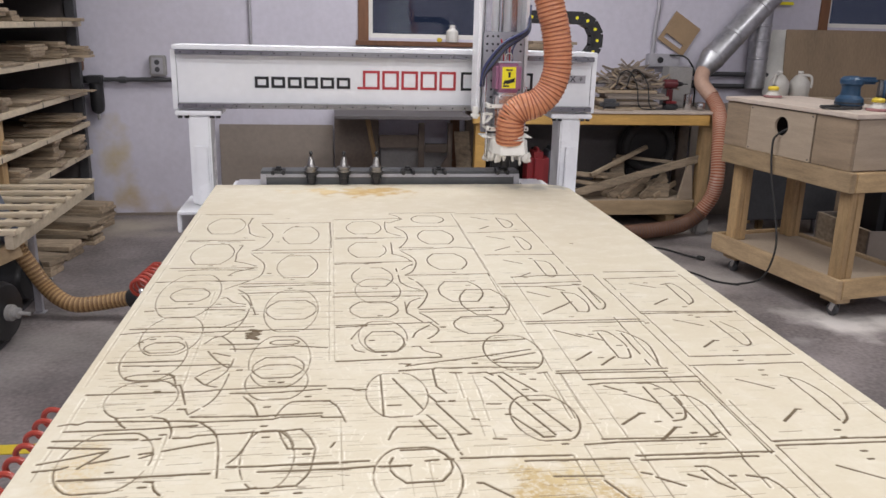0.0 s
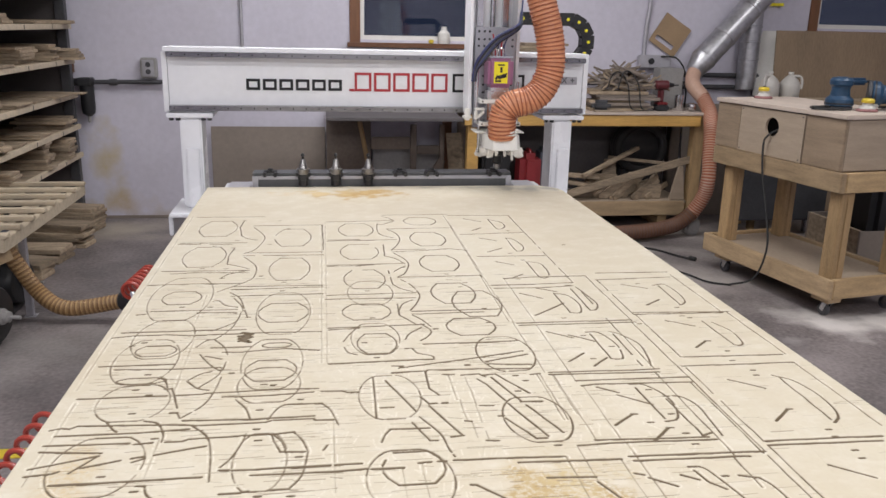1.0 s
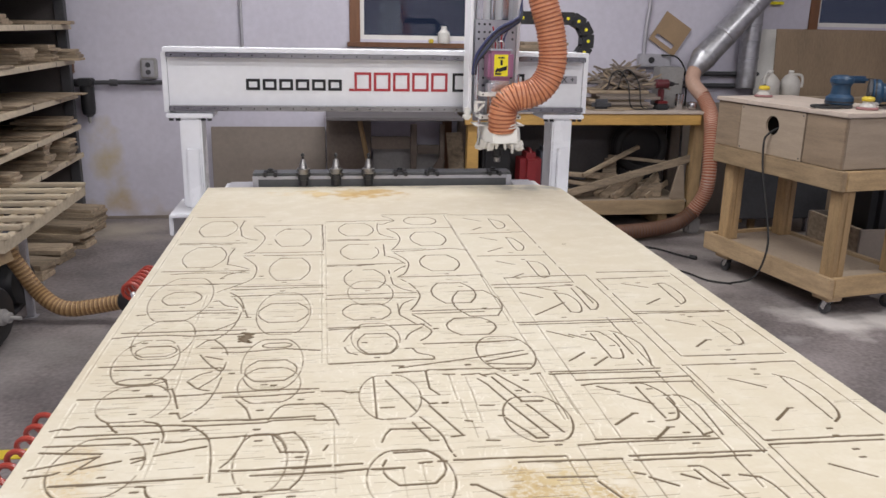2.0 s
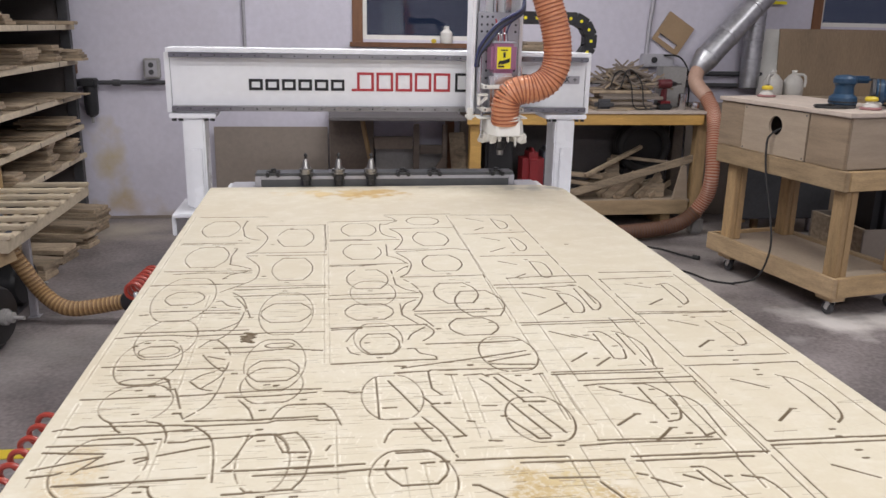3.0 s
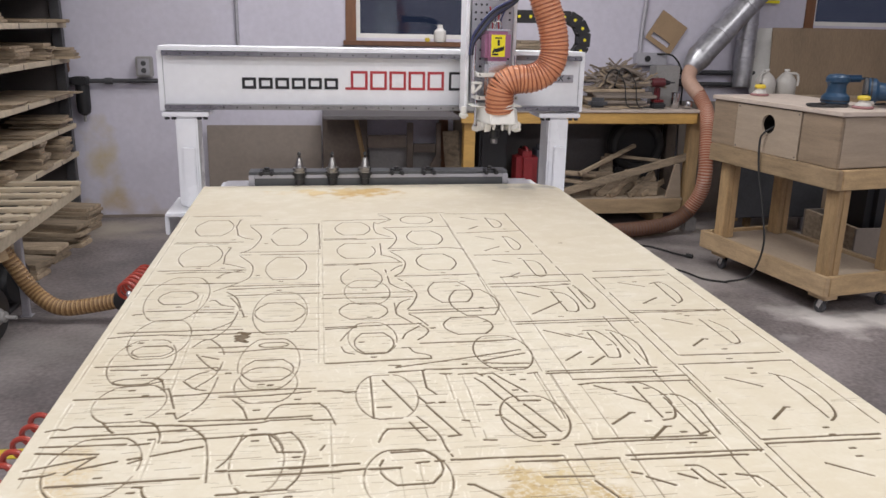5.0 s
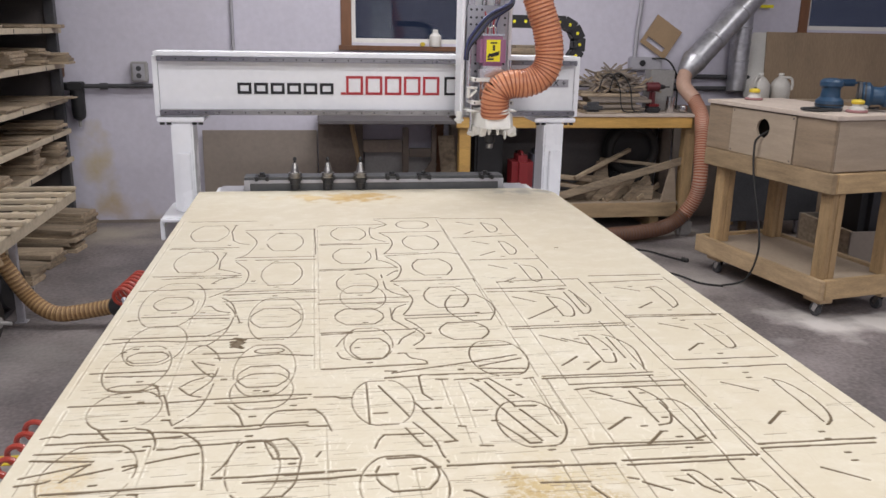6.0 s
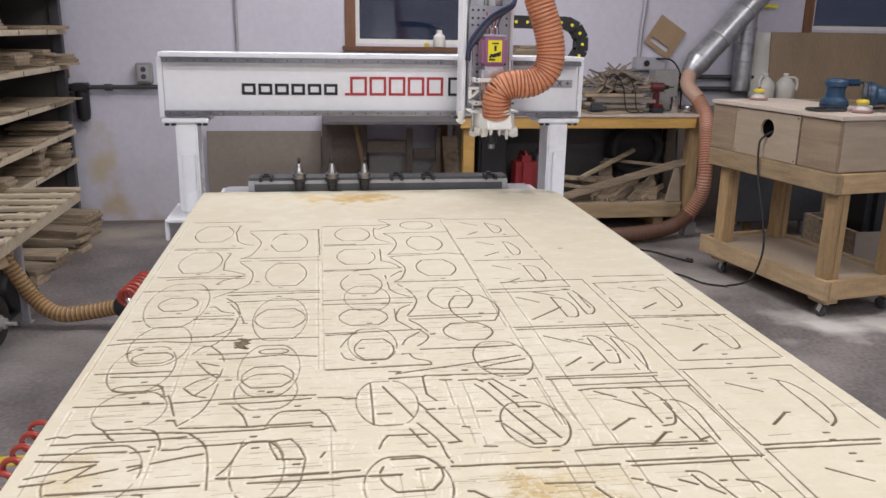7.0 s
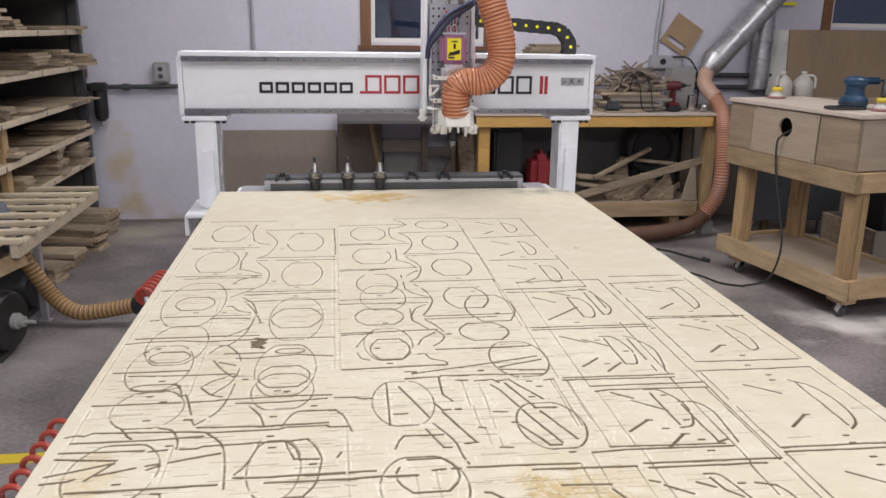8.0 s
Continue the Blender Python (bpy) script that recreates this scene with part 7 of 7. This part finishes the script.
def cart():
    t = thing("downdraft_cart", "birch plywood box bench on a pine frame with casters", "workbench cart", CART, CART_RZ)
    L, W = 1.15, 0.58

    def p(name, mat_, *boxes, label="", parent=None):
        bm = B()
        for a0, a1, r0, r1, z0, z1 in boxes:
            box(bm, a0, a1, -r1, -r0, z0, z1, 0.004)
        return part(name, bm, mat_, parent or t, label, world=False)
    p("lower_rail", M_PINE, (-0.02, L - 0.02, -0.02, 0.018, 0.125, 0.24))
    p("lower_rail", M_PINE, (-0.02, L - 0.02, W - 0.02, W + 0.018, 0.125, 0.24))
    p("lower_rail", M_PINE_Y, (-0.02, 0.018, 0.02, W - 0.022, 0.125, 0.24))
    p("lower_rail", M_PINE_Y, (L - 0.06, L - 0.02, 0.02, W - 0.022, 0.125, 0.24))
    p("shelf", M_PLY, (0.02, L - 0.062, 0.02, W - 0.022, 0.205, 0.222))
    for a in (0.022, L - 0.2):
        for r in (0.022, W - 0.112):
            bm = B()
            box(bm, a, a + 0.09, -r - 0.04, -r, 0.224, 0.735, 0.004)
            box(bm, a, a + 0.04, -r - 0.09, -r - 0.042, 0.224, 0.735, 0.004)
            part("leg", bm, M_PINE_Z, t, world=False)
    p("upper_rail", M_PINE, (0.0, L - 0.03, -0.025, 0.014, 0.737, 0.848))
    p("upper_rail", M_PINE, (0.0, L - 0.03, W - 0.02, W + 0.018, 0.737, 0.848))
    p("upper_rail", M_PINE_Y, (0.0, 0.036, 0.016, W - 0.022, 0.737, 0.848))
    p("upper_rail", M_PINE_Y, (L - 0.07, L - 0.03, 0.016, W - 0.022, 0.737, 0.848))
    # front of the box, pierced by a round port
    hole_a, hole_z, hr = 0.618, 1.03, 0.058
    p("front_panel", M_PLY2, (0.05, 0.345, 0.0, 0.016, 0.85, 1.135), label="birch plywood front panel")
    p("front_panel", M_PLY2, (0.915, L, 0.0, 0.016, 0.85, 1.135), label="birch plywood front panel")
    b = bmesh.new()
    n = 32
    inner = [(hole_a + hr * math.cos(k * math.tau / n), hole_z + hr * math.sin(k * math.tau / n)) for k in range(n)]
    outer = []
    for k in range(n):
        c, s = math.cos(k * math.tau / n), math.sin(k * math.tau / n)
        f = min((0.265 if c < 0 else 0.295) / max(abs(c), 1e-6), (0.178 if s < 0 else 0.1) / max(abs(s), 1e-6))
        outer.append((hole_a + f * c, hole_z + f * s))
    corners = [(0.353, 0.852), (0.913, 0.852), (0.913, 1.13), (0.353, 1.13)]
    for q in corners:
        k = min(range(n), key=lambda i: math.dist(outer[i], q))
        outer[k] = q
    vi = [b.verts.new((x, 0.002, z)) for x, z in inner]
    vo = [b.verts.new((x, 0.002, z)) for x, z in outer]
    for k in range(n):
        b.faces.new((vi[k], vi[(k + 1) % n], vo[(k + 1) % n], vo[k]))
    r = bmesh.ops.extrude_face_region(b, geom=b.faces[:])
    bmesh.ops.translate(b, vec=(0, -0.016, 0), verts=[v for v in r["geom"] if isinstance(v, bmesh.types.BMVert)])
    bmesh.ops.recalc_face_normals(b, faces=b.faces[:])
    hatch = part("hatch", merge(B(), b), M_PLY, t, "plywood hatch with a round cord port", world=False)
    for a, z in ((0.37, 1.115), (0.895, 1.115), (0.37, 0.865), (0.895, 0.865)):
        bm = B()
        lathe(bm, [(0.005, 0), (0.005, 0.002)], 10, Matrix.Translation((a, 0.002, z)) @ pose(0, 0, 0, -90))
        part("screw", bm, M_DARKGREY, hatch, world=False)
    # dark sheet behind the port imitates the shaded hollow
    p("inner_back", M_DARKGREY, (0.07, L - 0.02, 0.2, 0.21, 0.86, 1.13), label="dark sheet standing in for the box's unlit inside")
    p("end_panel", M_PLY, (0.05, 0.066, 0.018, W - 0.018, 0.85, 1.135))
    p("end_panel", M_PLY, (L - 0.016, L, 0.018, W - 0.018, 0.85, 1.135))
    p("back_panel", M_PLY, (0.05, L, W - 0.016, W, 0.85, 1.135))
    p("top", M_TOPPLY, (0.036, L + 0.012, -0.014, W + 0.014, 1.137, 1.163), label="plywood top dusted with sawdust")
    for a in (0.05, L - 0.2):
        for r in (0.06, W - 0.06):
            bm = B()
            box(bm, a - 0.05, a + 0.08, -r - 0.05, -r + 0.05, 0.095, 0.123, 0.004)
            blk = part("caster_block", bm, M_PINE, t, world=False)
            c = Matrix.Translation((a, -r, 0))
            bm = B()
            box(bm, a - 0.03, a + 0.03, -r - 0.024, -r + 0.024, 0.086, 0.094, 0.002)
            for s in (-1, 1):
                beam(bm, (a, -r + s * 0.02, 0.086), (a + 0.02, -r + s * 0.02, 0.035), 0.004, 0.03, 0.001)
            part("fork", bm, M_STEEL, blk, "steel caster fork", world=False)
            bm = B()
            lathe(bm, [(0.02, -0.014), (0.036, -0.012), (0.038, 0), (0.036, 0.012), (0.02, 0.014)], 24, Matrix.Translation((a + 0.02, -r, 0.0385)) @ pose(0, 0, 0, 90))
            part("wheel", bm, M_DARKGREY, blk, world=False)


def palm_sander(a, r, turn):
    p = cart_point(a, r, 1.164)
    t = thing("disc_sander", "yellow and grey round air sander lying on the cart", "sander", p, turn, group="round sanders")
    t.scale = (0.78, 0.78, 0.78)
    bm = B()
    lathe(bm, [(0.07, 0), (0.075, 0.004), (0.075, 0.014), (0.06, 0.02)], 28)
    part("pad", bm, M_PAD, t, "faded red sanding pad", world=False)
    bm = B()
    lathe(bm, [(0.058, 0.0205), (0.052, 0.035), (0.036, 0.045), (0.034, 0.06)], 28)
    box(bm, 0.02, 0.11, -0.018, 0.018, 0.024, 0.05, 0.008)
    part("body", bm, M_JUG, t, world=False)
    bm = B()
    lathe(bm, [(0.036, 0.0605), (0.044, 0.064), (0.046, 0.08), (0.036, 0.092), (0.015, 0.096)], 28)
    part("grip", bm, M_YTOOL, t, "yellow grip", world=False)
    bm = B()
    box(bm, -0.02, 0.03, -0.007, 0.007, 0.0965, 0.104, 0.003)
    part("lever", bm, M_BLACK, t, world=False)


def orbital_sander(a, r, turn, lying=False):
    p = cart_point(a, r, 1.164)
    t = thing("orbital_sander", "blue electric orbital sander " + ("lying on its side with a coiled cord" if lying else "standing upright on its pad"), "sander", p, turn, group="blue sanders")
    t.scale = (1.18, 1.18, 1.18)
    m = pose(0, 0, 0.075, 90, 0, 0) if lying else Matrix.Identity(4)
    bm = B()
    lathe(bm, [(0.062, 0), (0.064, 0.004), (0.064, 0.014), (0.06, 0.016)], 28, m)
    part("pad", bm, M_DARKGREY, t, world=False)
    bm = B()
    lathe(bm, [(0.06, 0.0165), (0.066, 0.022), (0.064, 0.05), (0.046, 0.066), (0.042, 0.1), (0.047, 0.112)], 28, m)
    part("body", bm, M_BLUE, t, world=False)
    bm = B()
    lathe(bm, [(0.047, 0.1125), (0.054, 0.12), (0.054, 0.14), (0.044, 0.152), (0.02, 0.157)], 28, m)
    box(bm, 0.03, 0.14, -0.026, 0.026, 0.118, 0.152, 0.012, m)
    part("handle", bm, M_BLUE, t, world=False)
    bm = B()
    lathe(bm, [(0.0665, 0.026), (0.0665, 0.034)], 28, m)
    part("band", bm, M_BLACK, t, world=False)
    if not lying:
        bm = B()
        tube(bm, [(0.14, 0, 0.135), (0.19, 0.0, 0.13), (0.24, 0.02, 0.08), (0.27, 0.03, 0.01), (0.33, 0.02, 0.008)], 0.006, 30, 8)
        part("cord", bm, M_RUBBER, t, world=False)
        bm = B()
        tube(bm, [(-0.03, -0.06, 0.008), (-0.1, -0.08, 0.008), (-0.16, -0.03, 0.008), (-0.13, 0.03, 0.01), (-0.06, 0.0, 0.012), (-0.12, -0.05, 0.02), (-0.17, -0.02, 0.012)], 0.006, 50, 8)
        part("cord", bm, M_RUBBER, t, world=False)


def cart_cords():
    bm = B()
    q = [cart_point(0.6, 0.05, 1.02), cart_point(0.605, 0.01, 1.005), cart_point(0.62, -0.02, 0.98), cart_point(0.635, -0.035, 0.93), cart_point(0.6, -0.045, 0.75), cart_point(0.51, -0.05, 0.5), cart_point(0.46, -0.06, 0.3), cart_point(0.52, -0.08, 0.1), cart_point(0.68, -0.12, 0.012)]
    q += [Vector((2.3, 1.02, 0.008)), Vector((2.18, 1.1, 0.008)), Vector((2.1, 1.3, 0.008)), Vector((1.9, 1.5, 0.008)), Vector((1.5, 1.6, 0.008))]
    tube(bm, q, 0.0065, 120, 8)
    solo("extension_cord", bm, M_RUBBER, "black extension cord from the cart port to the floor", "cord")
    bm = B()
    tube(bm, [(1.6, 1.8, 0.008), (1.95, 1.95, 0.008), (2.13, 1.9, 0.008), (2.25, 1.7, 0.008), (2.3, 1.62, 0.01)], 0.0075, 50, 8)
    rod(bm, (2.3, 1.62, 0.016), (2.33, 1.58, 0.016), 0.016, 12)
    solo("floor_cord", bm, M_RUBBER, "black cord with a plug lying on the floor", "cord")
    t = thing("wooden_crate", "low open wooden crate on the floor behind the cart", "crate", (3.75, 1.5, 0))
    for d in ((3.3, 4.2, 1.2, 1.22), (3.3, 4.2, 1.8, 1.82)):
        bm = B()
        box(bm, d[0], d[1], d[2], d[3], 0.06, 0.3, 0.003)
        part("side", bm, M_HARDBOARD, t)
    for x in (3.3, 4.17):
        bm = B()
        box(bm, x, x + 0.03, 1.222, 1.798, 0.06, 0.3, 0.003)
        part("end", bm, M_SCRAP, t)
    bm = B()
    box(bm, 3.3, 4.2, 1.2, 1.82, 0.0, 0.058, 0.003)
    part("base", bm, M_SCRAP, t)
    bm = B()
    box(bm, 3.45, 4.1, 1.3, 1.7, 0.059, 0.6, 0.05)
    solo("black_bag", bm, M_BLACK, "black plastic bag of waste in the crate", "bag")
    # made-up dark box, so the wall seen beneath the cart looks shaded
    t = thing("dim_wall_box", "dark grey box standing in for the dim wall behind the cart", "cabinet", (3.3, 2.3, 0))
    bm = B()
    box(bm, 2.9, 3.7, 2.2, 2.41, 0.14, 0.85, 0.01)
    part("body", bm, M_DARKGREY, t)
    for x in (2.93, 3.63):
        for y in (2.22, 2.35):
            bm = B()
            box(bm, x, x + 0.04, y, y + 0.04, 0, 0.139, 0.003)
            part("foot", bm, M_GREYMETAL, t)


lumber_rack()
all_lumber()
slat_bench()
motor(-1.96, 0.94, 0.13)
motor(-1.87, 0.32, 0.15)
floor_hose()
coil(-1.26, -0.96, 7, 0.805, 0.775)
coil(-2.5, -1.99, 10, 0.785, 0.775)
floor_strip()
wall_fittings()
ducts()
fir_bench()
side_table()
under_bench()
bench_top_items()
rear_shelf()
cart()
palm_sander(1.04, 0.26, 40)
palm_sander(0.2, 0.28, 20)
orbital_sander(0.33, 0.2, 8)
orbital_sander(0.3, 0.37, 60, True)
cart_cords()


def motions():
    def at(base, dx, dy, dz):
        return pose(base[0] + dx, base[1] + dy, base[2] + dz)
    slide = [(t, dx, dy) for t, dx, dy, dz in HEAD_ROWS if t in (0, 4.6, 6.0, 6.85, 7.0, 7.1, 7.5, 8.0)]
    walk(GANTRY, [(t, at((0, 0.3, 0.62), 0, dy, 0)) for t, dx, dy in slide])
    walk(CARRIAGE, [(t, at((0.51, 0.28, 1.17), dx, dy, 0)) for t, dx, dy in slide])
    walk(HEAD, [(t, at((0.513, 0.06, 1.02), dx, dy, dz)) for t, dx, dy, dz in HEAD_ROWS])
    # hose segments, in the space of the hose
    back = Matrix.Translation((-0.52, 0.05, -1.2))
    shapes = [(t, hose_at(dx, dy, dz)) for t, dx, dy, dz in HEAD_ROWS]
    for i, ob in enumerate(HOSE_SEGMENTS):
        walk(ob, [(t, back @ s[i]) for t, s in shapes])
    # chain links, in the space of the chain; the chain rides with the gantry
    walk(CHAIN, [(t, at((0.6, 0.47, 1.43), 0, dy, 0)) for t, dx, dy in slide])
    rolls = [(t, chain_at(dx)) for t, dx, dy in slide]
    for i, ob in enumerate(CHAIN_LINKS):
        walk(ob, [(t, pose(c[i][0] - 0.6, 0, c[i][1] - 1.43, 0, -c[i][2], 0)) for t, c in rolls])


motions()
